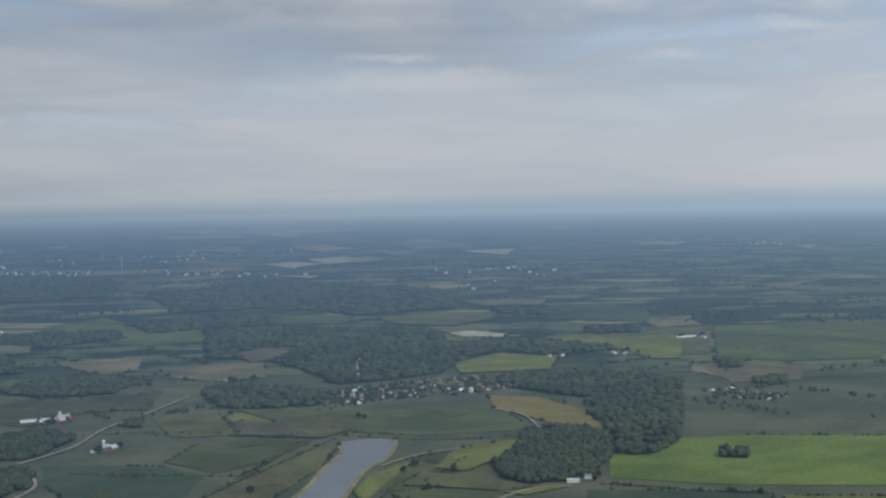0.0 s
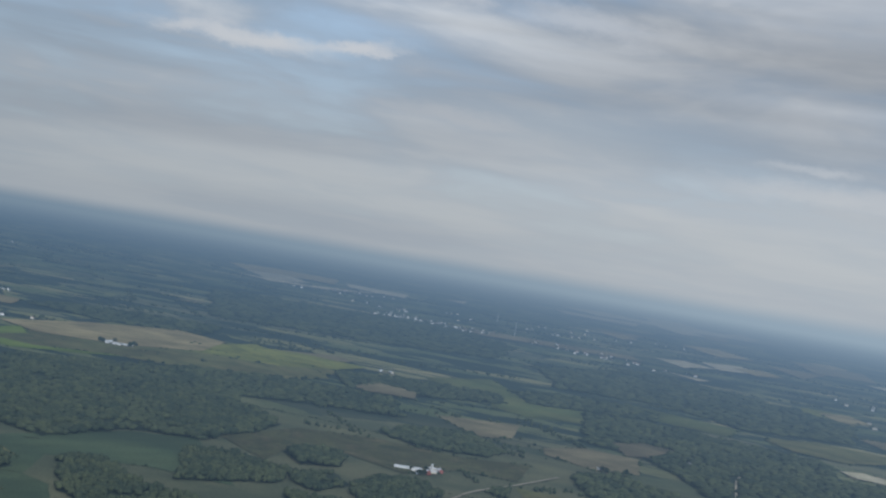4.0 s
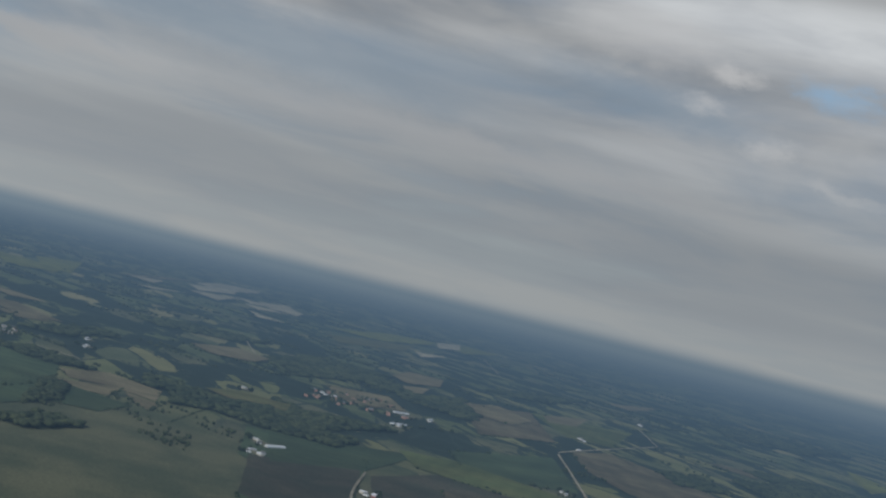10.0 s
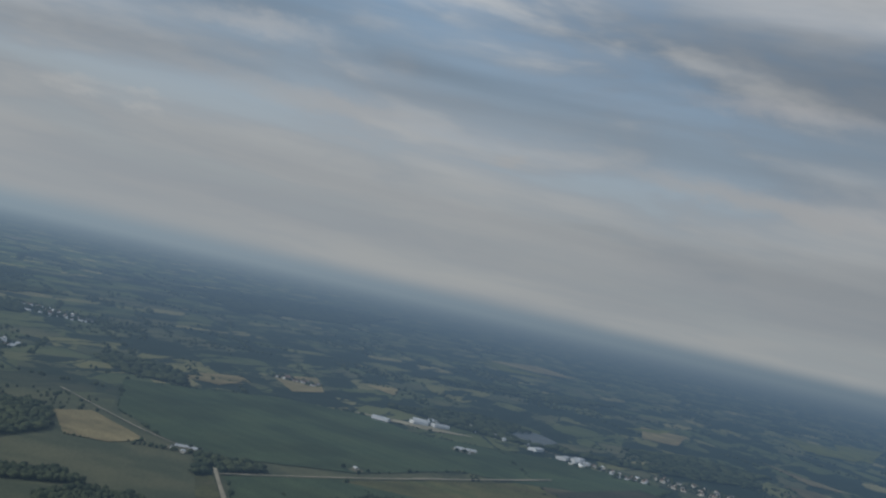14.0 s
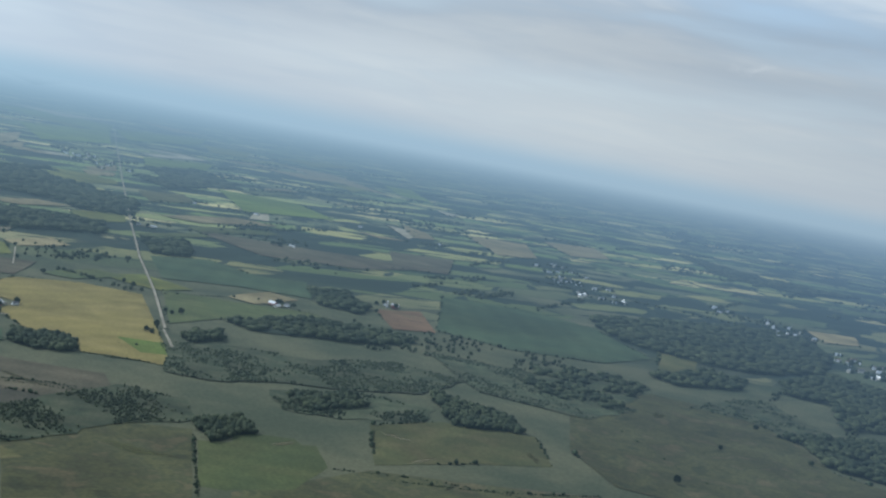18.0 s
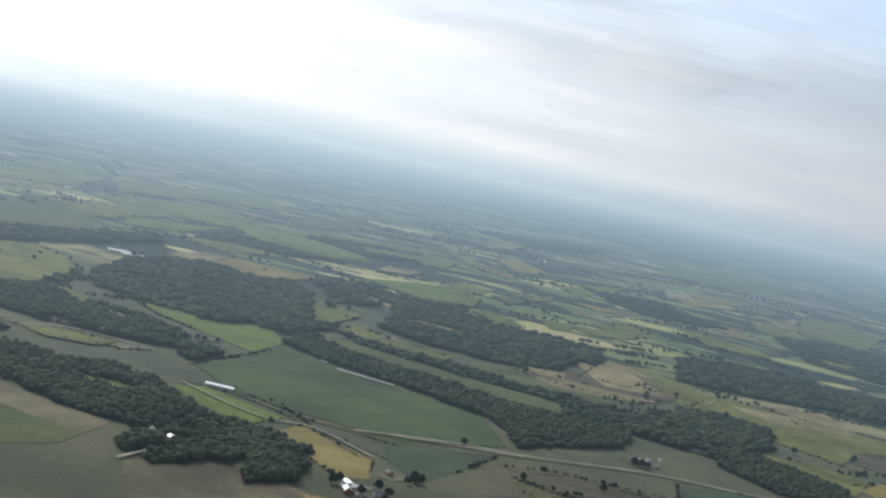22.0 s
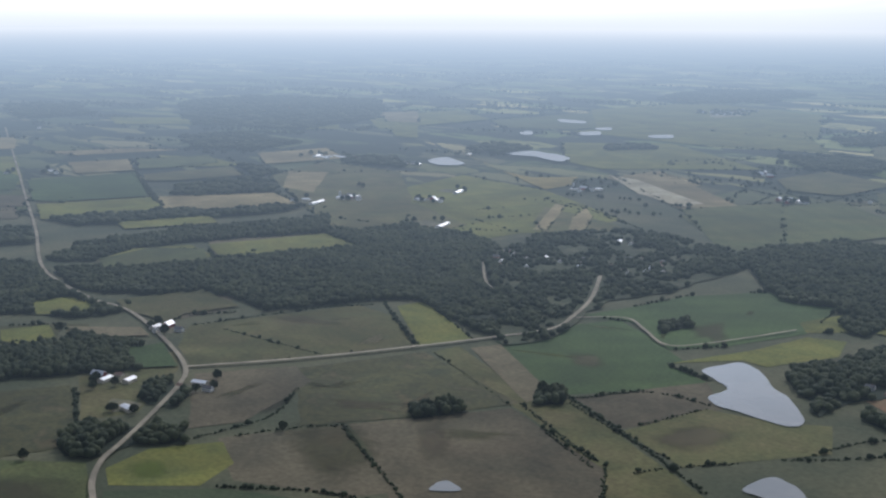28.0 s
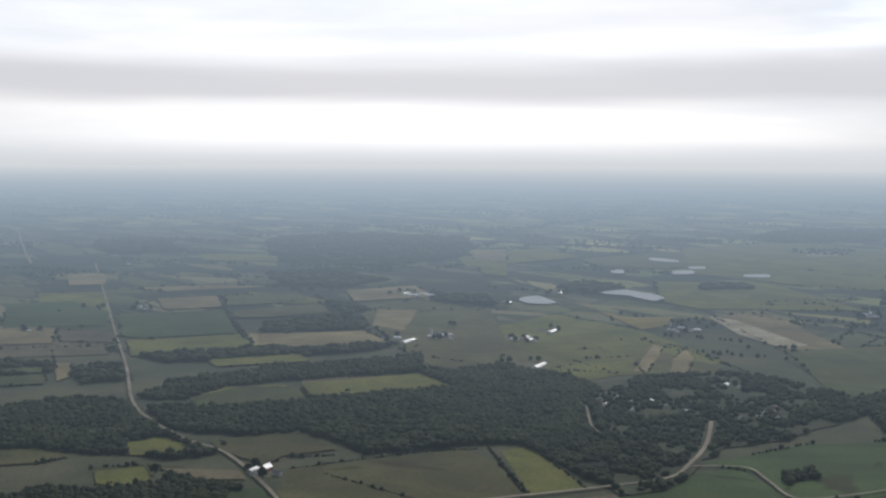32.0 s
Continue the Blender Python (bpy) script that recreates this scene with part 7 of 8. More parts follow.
farm(978, -2397, 20, "shed house barn shed")
farm(1188, -2274, 20, "house shed")
farm(1533, -2376, 20, "house shed barn")
farm(1880, -2700, 20, "house barn")
farm(691, -2268, 20, "house shed")
farm(610, -1283, 20, "cottage house")
farm(1311, -808, 30, "house barn shed house")
farm(1140, -666, 30, "shed cottage barn shed")
farm(1057, -721, 30, "house shed cottage")
farm(1043, -629, 5, "shed")
farm(2166, -1541, 30, "long shed house")
farm(2142, -1637, 30, "house barn shed cottage house silo")
farm(2016, -1763, 30, "house barn shed")
farm(1952, -2149, 30, "house barn shed cottage house silo shed house")
farm(1777, -1574, 30, "long")
farm(2118, -1889, 30, "long")
farm(1552, -2381, 30, "house barn cottage")
farm(1874, -2694, 30, "barn house")
farm(2975, -1296, 30, "shed house")
farm(3004, -1190, 30, "house")
farm(2881, -2036, 30, "shed long")
farm(2581, -2137, 30, "shed house shed")
farm(2701, -2402, 30, "shed")
farm(1412, -1716, 30, "house shed")
farm(2942, -1289, 30, "house shed")
farm(2713, -930, 30, "shed")
farm(4180, -1731, 30, "house")
farm(2175, -1656, 30, "shed house cottage house")
farm(2883, -2034, 10, "long")
farm(2869, -2072, 10, "long")
farm(2032, -1763, 30, "shed cottage house")
farm(464, -2106, 30, "house cottage")


# ---- woods ----
woods((-4859, 1345), (-5365, 1655), (-5376, 1877), (-5069, 1896), (-4579, 1832), (-4483, 1878), (-4301, 1966), (-4081, 1844), (-4255, 1736), (-4638, 1688), (-4841, 1587), (-4707, 1333))
woods((-3424, 710), (-3454, 824), (-3358, 968), (-3164, 1008), (-3055, 1117), (-2916, 1005), (-2995, 879), (-3132, 761), (-3111, 659))
woods((591, 1925), (632, 1920), (616, 1868), (577, 1881))
woods((913, 2979), (964, 2950), (921, 2839), (879, 2846))
woods((889, 2651), (963, 2656), (932, 2588), (876, 2596))
woods((-1372, 1660), (-1356, 1763), (-1247, 1757), (-1276, 1605))
woods((-2054, 1307), (-2191, 1487), (-2105, 1569), (-2027, 1682), (-1967, 1638), (-1877, 1209))
woods((-8612, -3719), (-10767, -3704), (-12460, -3171), (-8888, -2603), (-7373, -2799))
woods((-1648, -767), (-1844, -708), (-1831, -576), (-1774, -550), (-1406, -682), gap=0.5)
woods((231, 1886), (272, 2030), (339, 2171), (390, 2196), (433, 2136), (454, 2088), (425, 1945), (380, 1831), (331, 1762), (277, 1752), (237, 1786))
woods((379, 2833), (583, 2827), (743, 2684), (551, 2016), (476, 1917), (434, 1945), (462, 2088), (462, 2276), (497, 2488), (428, 2572), (354, 2670))
woods((-355, 3965), (-112, 4037), (94, 3937), (339, 3840), (315, 3413), (329, 3123), (237, 2882), (95, 2798), (10, 2759), (-25, 2890), (-133, 3195), (-310, 3318))
woods((315, 3477), (504, 3535), (757, 3393), (727, 3216), (566, 3167), (459, 3261), (339, 3198))
woods((-277, 2725), (-186, 2806), (-74, 2720), (-22, 2641), (-28, 2498), (-135, 2467), (-225, 2502))
woods((-706, 2778), (-676, 2957), (-555, 3021), (-439, 2857), (-458, 2730), (-584, 2693))
woods((-767, 2320), (-759, 2412), (-692, 2444), (-644, 2290), (-704, 2234))
woods((-636, 1969), (-553, 1990), (-459, 1968), (-424, 1868), (-464, 1777), (-570, 1812))
woods((-588, 2154), (-565, 2261), (-494, 2305), (-434, 2205), (-479, 2057), (-538, 2034))
woods((-750, 1812), (-679, 1776), (-616, 1678), (-617, 1590), (-654, 1576))
woods((-1094, 2667), (-1015, 2787), (-875, 2623), (-874, 2447), (-934, 2265))
woods((-890, 2157), (-811, 2209), (-691, 2145), (-675, 2035), (-752, 1948), (-789, 1907))
woods((-1316, 3244), (-1152, 3418), (-827, 3403), (-730, 3089), (-957, 3015), (-1166, 2852))
woods((-1113, 3846), (-923, 4001), (-631, 4071), (-597, 3815), (-807, 3602), (-967, 3474))
woods((-2751, 7069), (-2001, 7223), (-1494, 7427), (-927, 6558), (-901, 5570), (-1307, 5295), (-1627, 5180), (-2006, 5075))
woods((-703, 5548), (-235, 6462), (192, 5985), (585, 5408), (483, 4601), (116, 4409), (-116, 4772), (-506, 4683))
woods((-637, 4260), (-390, 4491), (-153, 4429), (-149, 4130), (-530, 3976))
woods((-393, 2345), (-355, 2406), (-340, 2303))
woods((779, 3814), (931, 3774), (907, 3626), (769, 3633))
woods((601, 4591), (817, 4397), (758, 4200), (580, 4332))
woods((-1666, 2575), (-1635, 2899), (-1489, 3046), (-1324, 3258), (-1087, 2897), (-913, 2580), (-901, 2280), (-1028, 2229), (-1079, 2011), (-1243, 2093), (-1396, 2232))
woods((-1479, 2034), (-1348, 2021), (-1291, 2076), (-1275, 1969), (-1344, 1862))
woods((-1125, 1713), (-1127, 1865), (-1074, 1855), (-984, 1766), (-984, 1648), (-1042, 1548), (-1093, 1617))
woods((-983, 1901), (-928, 1948), (-832, 1839), (-730, 1780), (-722, 1724), (-775, 1625), (-871, 1687))
woods((-694, 2140), (-638, 2219), (-582, 2138), (-607, 2032), (-659, 2071))
woods((-2352, 4195), (-2267, 4431), (-2016, 4604), (-1764, 4561), (-1691, 4155), (-2012, 4061))
woods((-1791, 2439), (-1729, 2515), (-1690, 2634), (-1674, 2480), (-1714, 2338))
woods((-3261, 4475), (-3269, 5016), (-3102, 5476), (-3059, 4911))
woods((-1839, 1582), (-1905, 1823), (-1823, 1880), (-1695, 1845), (-1578, 1715), (-1466, 1696), (-1484, 1317), (-1645, 1422))
woods((-3924, 2787), (-4054, 3203), (-3762, 3286), (-3730, 3695), (-3407, 3187), (-3487, 2928), (-3464, 2679))
woods((-2765, 2172), (-2730, 2271), (-2623, 2371), (-2429, 2132), (-2455, 2003))
woods((-2433, 2689), (-2332, 2858), (-2269, 3092), (-2209, 2712))
woods((-4799, 1284), (-5445, 1702), (-5126, 1723), (-5244, 1955), (-4716, 1702), (-4383, 1294))
woods((-3463, 902), (-3618, 1057), (-3467, 1093), (-3423, 1344), (-3248, 1132), (-3006, 926), (-3137, 907), (-3245, 854))
woods((-2128, 618), (-2112, 701), (-2054, 774), (-2006, 760), (-1929, 577))
woods((-3744, 2375), (-3852, 2606), (-3519, 2520), (-3500, 2418), (-3508, 2294))
woods((-4399, 3163), (-4449, 3495), (-4253, 3644), (-4385, 4259), (-4582, 4827), (-4223, 4821), (-3609, 3961), (-3881, 3929), (-3795, 3396), (-3901, 3072))
woods((-4610, 1796), (-4827, 2136), (-4268, 1964), (-4233, 1801))
woods((-5575, 2540), (-6155, 3154), (-6371, 3546), (-5569, 2861))
woods((-6817, 4523), (-7089, 5301), (-6747, 5662), (-5971, 4675), (-6107, 4290))
woods((-4141, 364), (-4536, 637), (-4442, 722), (-4112, 501))
woods((-4709, -255), (-5044, -43), (-5020, 245), (-4629, 122), (-4457, -128))
woods((-3558, 666), (-3521, 753), (-3336, 750), (-3328, 632))
woods((-2278, -27), (-2378, 17), (-2339, 129), (-2254, 240), (-2201, 239), (-2033, 46))
woods((-2508, 244), (-2653, 356), (-2578, 426), (-2458, 303))
woods((-2276, -574), (-2491, -523), (-2560, -412), (-2588, -298), (-2517, -199), (-2500, -71), (-2330, -14), (-2063, -228), (-2112, -274), (-1992, -328), (-2135, -414))
woods((-2440, -859), (-2510, -780), (-2463, -728), (-2264, -777))
woods((-2098, -636), (-2048, -588), (-2047, -474), (-2022, -379), (-1967, -305), (-1793, -444), (-1897, -542))
woods((-4155, -972), (-4577, -785), (-4639, -676), (-4181, -376), (-4286, -168), (-4777, 124), (-4538, 201), (-4316, 14), (-4137, -228), (-4059, -501), (-4042, -709))
woods((-3131, 386), (-3034, 427), (-2828, 385), (-2735, 310))
woods((-5520, 869), (-5697, 1177), (-5578, 1539), (-5303, 1320), (-5241, 982))
woods((-3612, 261), (-3636, 413), (-3426, 537), (-3404, 394))
woods((-5717, -1274), (-6430, -995), (-7005, -481), (-6115, -724))
woods((-2638, -2574), (-2883, -2598), (-3156, -2625), (-3385, -2637), (-3486, -2530), (-3242, -2247), (-2895, -1994), (-2610, -1963), (-2497, -2009), (-2458, -2124), (-2441, -2248), (-2496, -2393))
woods((-2165, -1863), (-2427, -1943), (-2456, -1863), (-2339, -1774), (-2176, -1788))
woods((-2591, -1874), (-2923, -1997), (-2920, -1812), (-2917, -1641), (-2656, -1485), (-2437, -1465), (-2315, -1489), (-2521, -1681), (-2472, -1757))
woods((-2058, -1433), (-2262, -1405), (-2421, -1315), (-2552, -1265), (-2489, -1189), (-2312, -1096), (-2159, -1082), (-2057, -1128), (-2010, -1199), (-1990, -1270), (-2069, -1374))
woods((-1918, -968), (-2023, -892), (-1981, -821), (-1931, -858), (-1866, -923))
woods((-1836, -829), (-1949, -803), (-2001, -741), (-1908, -694), (-1803, -722), (-1775, -774))
woods((-1549, -939), (-1578, -888), (-1526, -796), (-1493, -804), (-1521, -879))
woods((-4433, -2676), (-4449, -2435), (-4148, -2300), (-4080, -2467))
woods((-3513, -1656), (-3739, -1596), (-3592, -1414), (-3365, -1311), (-3329, -1476))
woods((-5567, -5082), (-5425, -4320), (-5665, -3941), (-4997, -3780), (-4924, -4188))
woods((-4716, -3238), (-5208, -3125), (-5419, -2813), (-4665, -2774))
woods((-1873, -1883), (-2024, -1849), (-2063, -1756), (-1805, -1574), (-1733, -1612), (-1729, -1735), gap=0.36)
woods((-2338, -1724), (-2227, -1448), (-2069, -1374), (-2091, -1534), (-2022, -1619), gap=0.5)
woods((-623, -2648), (-743, -2707), (-814, -2597), (-729, -2421), (-643, -2313), (-587, -2329))
woods((-635, -2258), (-714, -2331), (-784, -2271), (-857, -2192), (-822, -2086), (-714, -2053), (-648, -2148))
woods((-730, -3513), (-981, -3673), (-1196, -3560), (-1385, -3524), (-1554, -3419), (-1474, -3179), (-1230, -3121), (-1065, -3157), (-868, -3074), (-674, -3068))
woods((-1620, -4213), (-1902, -4358), (-1946, -4135), (-1740, -3669), (-1583, -3696))
woods((-1575, -3168), (-1716, -3182), (-1594, -2907), (-1488, -2913))
woods((-1750, -2596), (-1853, -2587), (-1796, -2390), (-1714, -2302), (-1661, -2383))
woods((-1318, -2113), (-1502, -2190), (-1603, -2161), (-1687, -2103), (-1691, -2027), (-1577, -1988), (-1446, -2015), (-1340, -2037))
woods((-867, -1927), (-907, -1906), (-951, -1870), (-931, -1794), (-868, -1805), (-845, -1847))
woods((-2401, -5267), (-2666, -5366), (-2654, -5092), (-2349, -4826))
woods((-525, -1572), (-547, -1592), (-542, -1557), (-501, -1535))
woods((-1171, -1593), (-1297, -1596), (-1282, -1537), (-1168, -1499))
woods((-965, -1444), (-1039, -1448), (-1026, -1388), (-948, -1353))
woods((-1454, -1633), (-1512, -1504), (-1475, -1416), (-1372, -1452))
woods((-1157, -1948), (-1264, -2020), (-1232, -1937), (-1159, -1903))
woods((-1377, -4855), (-1635, -4832), (-2037, -5130), (-1732, -4780), (-1425, -4612))
woods((-1115, -1895), (-1231, -1899), (-1346, -1830), (-1527, -1850), (-1601, -1733), (-1442, -1630), (-1317, -1629), (-1205, -1660), (-1081, -1655), (-1027, -1699), gap=0.42)
woods((-688, -1473), (-786, -1522), (-925, -1611), (-1002, -1551), (-973, -1446), (-857, -1421), (-738, -1355), (-670, -1342), (-586, -1289), (-568, -1322), gap=0.42)
woods((-1156, -1617), (-1330, -1618), (-1399, -1535), (-1336, -1470), (-1195, -1467), (-1123, -1515), gap=0.41)
woods((-1666, -1970), (-1819, -1825), (-1856, -1571), (-1680, -1509), (-1573, -1662), gap=0.5)
woods((150, -2390), (86, -2551), (-31, -2474), (-198, -2336), (-301, -2269), (-453, -2305), (-500, -2245), (-472, -2128), (-358, -2012), (-306, -1950), (-286, -2060), (-257, -2126), (-110, -2216), (22, -2278))
woods((79, -2645), (-75, -2564), (-208, -2541), (-352, -2497), (-517, -2477), (-689, -2675), (-788, -2552), (-778, -2432), (-649, -2227), (-560, -2248), (-402, -2311), (-279, -2360), (-152, -2411), (-5, -2514))
woods((363, -3097), (249, -3180), (165, -2902), (144, -2639), (80, -2732), (97, -2619), (162, -2449), (190, -2489), (235, -2507))
woods((16, -3267), (-151, -3290), (-322, -3203), (-424, -2952), (-367, -2723), (-236, -2723), (-93, -2749), (10, -2833))
woods((37, -1640), (-3, -1640), (-54, -1588), (-56, -1508), (-6, -1450))
woods((-1248, -4818), (-1567, -5108), (-1829, -4803), (-1887, -4457), (-1871, -4084), (-1624, -3826), (-1470, -3981), (-1239, -4194))
woods((-2679, -5868), (-3137, -6244), (-2931, -5333), (-2497, -5006))
woods((-567, -5056), (-875, -5188), (-1051, -4692), (-739, -4544))
woods((150, -3444), (-8, -3308), (-264, -3466), (-182, -3220), (52, -3207))
woods((487, -4608), (229, -4920), (-14, -4700), (212, -4389))
woods((-56, -7515), (-539, -8308), (-811, -7995), (-312, -6990))
woods((623, -2697), (631, -3015), (559, -3343), (453, -3356), (317, -3281), (220, -3138), (174, -2861), (191, -2617), (248, -2456), (332, -2429), (434, -2463), (553, -2532))
woods((678, -2277), (628, -2407), (510, -2345), (387, -2314), (292, -2246), (244, -2113), (316, -2089), (416, -2088), (498, -2087), (571, -2110))
woods((579, -1775), (546, -1839), (462, -1861), (364, -1846), (306, -1885), (224, -1852), (170, -1786), (107, -1704), (28, -1694), (-47, -1650), (-47, -1612), (98, -1442), (157, -1497), (156, -1583), (195, -1587), (269, -1601), (383, -1680), (456, -1691), (505, -1652))
woods((1084, -2033), (1017, -2107), (959, -2310), (850, -2337), (715, -2184), (676, -2062), (762, -2061), (823, -2014), (879, -1980), (899, -1864), (961, -1862))
woods((810, -1992), (748, -2097), (644, -2040), (577, -2008), (484, -1957), (526, -1877), (607, -1865), (655, -1882), (748, -1940))
woods((274, -2202), (192, -2136), (214, -2036), (251, -2068))
woods((245, -3383), (139, -3485), (16, -3465), (-170, -3588), (-134, -3382), (24, -3241), (139, -3056))
woods((1311, -2806), (1219, -2979), (1042, -3033), (893, -3248), (775, -3591), (684, -3512), (814, -3034), (919, -2756), (1034, -2646), (1177, -2674))
woods((746, -2576), (683, -2682), (584, -2585), (616, -2438), (684, -2456))
woods((688, -3783), (633, -4169), (496, -4052), (236, -3993), (333, -3936), (542, -3755))
woods((1829, -4224), (1890, -4795), (1621, -4560), (1729, -4339))
woods((2370, -6440), (2253, -7008), (2056, -6124))
woods((1610, -2786), (1525, -3033), (1401, -3202), (1322, -3583), (1335, -3141), (1469, -2863))
woods((-207, -3288), (-356, -3348), (-497, -3294), (-479, -3006), (-338, -3026), (-238, -3084))
woods((1774, -1354), (1783, -1528), (1633, -1518), (1568, -1542), (1217, -1283), (1021, -1105), (1110, -1121), (1234, -1158), (1335, -1153), (1382, -1091))
woods((1568, -1542), (1556, -1664), (1504, -1817), (1436, -1839), (1274, -1816), (1217, -1826), (1136, -1775), (1122, -1643), (1080, -1494), (1097, -1371), (1048, -1282), (988, -1169), (996, -1094), (1224, -1268), gap=0.3)
woods((1225, -1805), (1189, -2038), (1072, -2053), (969, -2176), (834, -2245), (629, -2179), (538, -1963), (692, -1964), (774, -1968), (864, -2016), (888, -1912), (820, -1871), (782, -1743), (769, -1590), (759, -1482), (809, -1512), (873, -1598), (945, -1569), (1053, -1647))
woods((742, -1823), (725, -1897), (625, -1867), (522, -1925), (419, -1683), (502, -1666), (524, -1527), (543, -1449), (579, -1323), (602, -1225), (592, -1167), (697, -1253), (719, -1295), (704, -1360), (707, -1461), (698, -1566), (665, -1721))
woods((531, -1469), (463, -1454), (419, -1409), (331, -1376), (280, -1355), (312, -1308), (380, -1332), (412, -1283), (448, -1210), (487, -1166), (570, -1202), (576, -1230), (510, -1211), (467, -1262), (426, -1344), (444, -1405))
woods((2124, -3104), (2038, -3272), (1783, -3157), (1745, -2961), (1889, -2900))
woods((4071, -4741), (4457, -5536), (4064, -5740), (3782, -5559), (3608, -4866), (3740, -4532))
woods((2800, -2488), (2885, -2689), (2724, -2696), (2637, -2499))
woods((955, -1329), (959, -1389), (919, -1352), (922, -1295))
woods((1550, -2748), (1496, -2951), (1405, -2963), (1462, -2762))
woods((860, -854), (842, -904), (813, -896), (827, -838))
woods((2643, -2916), (2567, -3040), (2472, -2951), (2522, -2819))
woods((2369, -3676), (2330, -4041), (2098, -3678), (2190, -3488))
woods((1848, -853), (1948, -942), (1969, -1079), (1974, -1195), (1969, -1337), (1975, -1468), (1807, -1366), (1834, -1257), (1853, -1143), (1875, -1014), (1790, -907))
woods((1707, -1098), (1715, -1188), (1799, -1379), (1743, -1516), (1630, -1557), (1446, -1454), (1254, -1282), (1110, -1134), (1263, -1159), (1303, -1091), (1323, -959), (1445, -957), (1517, -869), (1601, -802), (1755, -827), (1728, -947), (1674, -1060))
woods((1867, -634), (1915, -737), (1807, -829), (1583, -795), (1437, -799), (1437, -736), (1505, -684), (1559, -625), (1614, -566))
woods((1364, -499), (1382, -543), (1339, -590), (1319, -674), (1352, -701), (1278, -743), (1219, -738), (1160, -697), (1184, -634), (1206, -577), (1195, -512), (1266, -521), (1311, -491))
woods((1098, -672), (1100, -709), (1035, -697), (1006, -670), (1029, -649))
woods((984, -539), (1000, -576), (972, -605), (937, -647), (893, -625), (920, -582), (911, -539), (931, -521))
woods((2529, -1413), (2575, -1541), (2512, -1659), (2337, -1569), (2362, -1426), (2419, -1358))
woods((2170, -847), (2182, -958), (2003, -902), (2019, -817))
woods((2298, -751), (2248, -841), (2155, -811), (2145, -709))
woods((5334, -2057), (5222, -2321), (4606, -2129), (4590, -1826))
woods((5051, -2727), (5276, -3204), (4702, -3552), (3906, -3004), (3628, -2466), (3992, -2224))
woods((3629, -1992), (3620, -2239), (3226, -2189), (3152, -1967), (3297, -1858))
woods((2845, -2077), (2738, -2193), (2544, -2086), (2685, -2005))
woods((2855, -1761), (2642, -1770), (2571, -1662))
woods((819, -993), (811, -1025), (776, -992), (789, -970))
woods((2365, -992), (2242, -1062), (2225, -1198), (2158, -1448), (2091, -1489), (2060, -1390), (2115, -1147), (2146, -1022))


# ---- hedgerows ----
hedge((-171, 2200), (-63, 2153), tall=4, gap=0.12)
hedge((-146, 1848), (-101, 1986), (-43, 2111), tall=4, gap=0.12)
hedge((362, 1741), (407, 1719), (460, 1698), tall=7, gap=0.12)
hedge((85, 1798), (54, 1685), (32, 1624), tall=4, gap=0.12)
hedge((1378, -2430), (1251, -2374), tall=5, gap=0.12)
hedge((1381, -2766), (1219, -2814), tall=5, gap=0.12)
hedge((1400, -3208), (1286, -3402), tall=6, gap=0.12)
hedge((1671, -3862), (1612, -4111), tall=6, gap=0.12)
hedge((2871, -1474), (2391, -1291), (2130, -1203), tall=6, gap=0.12)
hedge((3030, -1826), (2699, -1704), (2224, -1528), tall=6, gap=0.12)
hedge((1781, -1106), (1639, -1051), tall=6, gap=0.12)
hedge((2220, -1277), (2139, -1362), (2082, -1441), tall=6, gap=0.12)
hedge((2199, -1026), (2148, -1138), tall=5, gap=0.12)
hedge((3460, -1412), (3429, -1640), (3413, -1874), tall=6, gap=0.12)
hedge((-467, 2245), (-303, 2252), (-65, 2169))
hedge((-213, 1657), (-125, 1885), (-55, 2142))
hedge((378, 1745), (443, 1697), (523, 1663), (577, 1645), tall=8)
hedge((115, 1767), (155, 1854), (220, 1991))
hedge((577, 1645), (515, 1456))
hedge((-359, 1744), (-283, 1694), (-211, 1648), gap=0.5)
hedge((-397, 1936), (-317, 1907), (-140, 1875))
hedge((-87, 1592), (31, 1545), (144, 1518), gap=0.4)
hedge((329, 2120), (177, 2099), (11, 2170))
hedge((193, 1636), (266, 1637), (313, 1617), gap=0.4)
hedge((222, 1542), (239, 1519), (266, 1516), (307, 1487), tall=9)
hedge((-2090, 2032), (-2042, 2080), (-1946, 2198), (-1983, 2767))
hedge((-2712, 1380), (-2620, 1422), (-2502, 1473))
hedge((-2784, 1300), (-2655, 1383), (-2439, 1426), tall=7)
hedge((-2954, -472), (-3206, -228))
hedge((-1350, -1064), (-1301, -909), (-1269, -808), tall=8)
hedge((-1116, -1207), (-1241, -1162), (-1386, -1142))
hedge((-937, -1382), (-848, -1159))
hedge((-1288, -2354), (-1454, -2383), (-1542, -2372))
hedge((-632, -1824), (-689, -1830))
hedge((-838, -2435), (-925, -2434), (-1131, -2388), (-1232, -2336), tall=5, gap=0.5)
hedge((-740, -1875), (-841, -1863), tall=6)
hedge((-937, -1797), (-983, -1773), (-1044, -1742), tall=6)
hedge((-723, -1621), (-794, -1602), (-855, -1571))
hedge((-311, -1759), (-408, -1714))
hedge((-454, -1838), (-576, -1835), tall=6)
hedge((-642, -1827), (-693, -1825))
hedge((-750, -1812), (-857, -1858))
hedge((-464, -1476), (-543, -1574), gap=0.5)
hedge((110, -1873), (-15, -1810))
hedge((440, -1260), (402, -1361), (286, -1337), tall=8)
hedge((118, -1910), (-17, -1821))
hedge((-17, -1821), (-145, -1795))
hedge((1739, -2549), (1546, -2457), (1529, -2682))
hedge((1584, -2914), (1339, -3220), (1299, -3584))
hedge((1536, -2597), (1203, -2385))
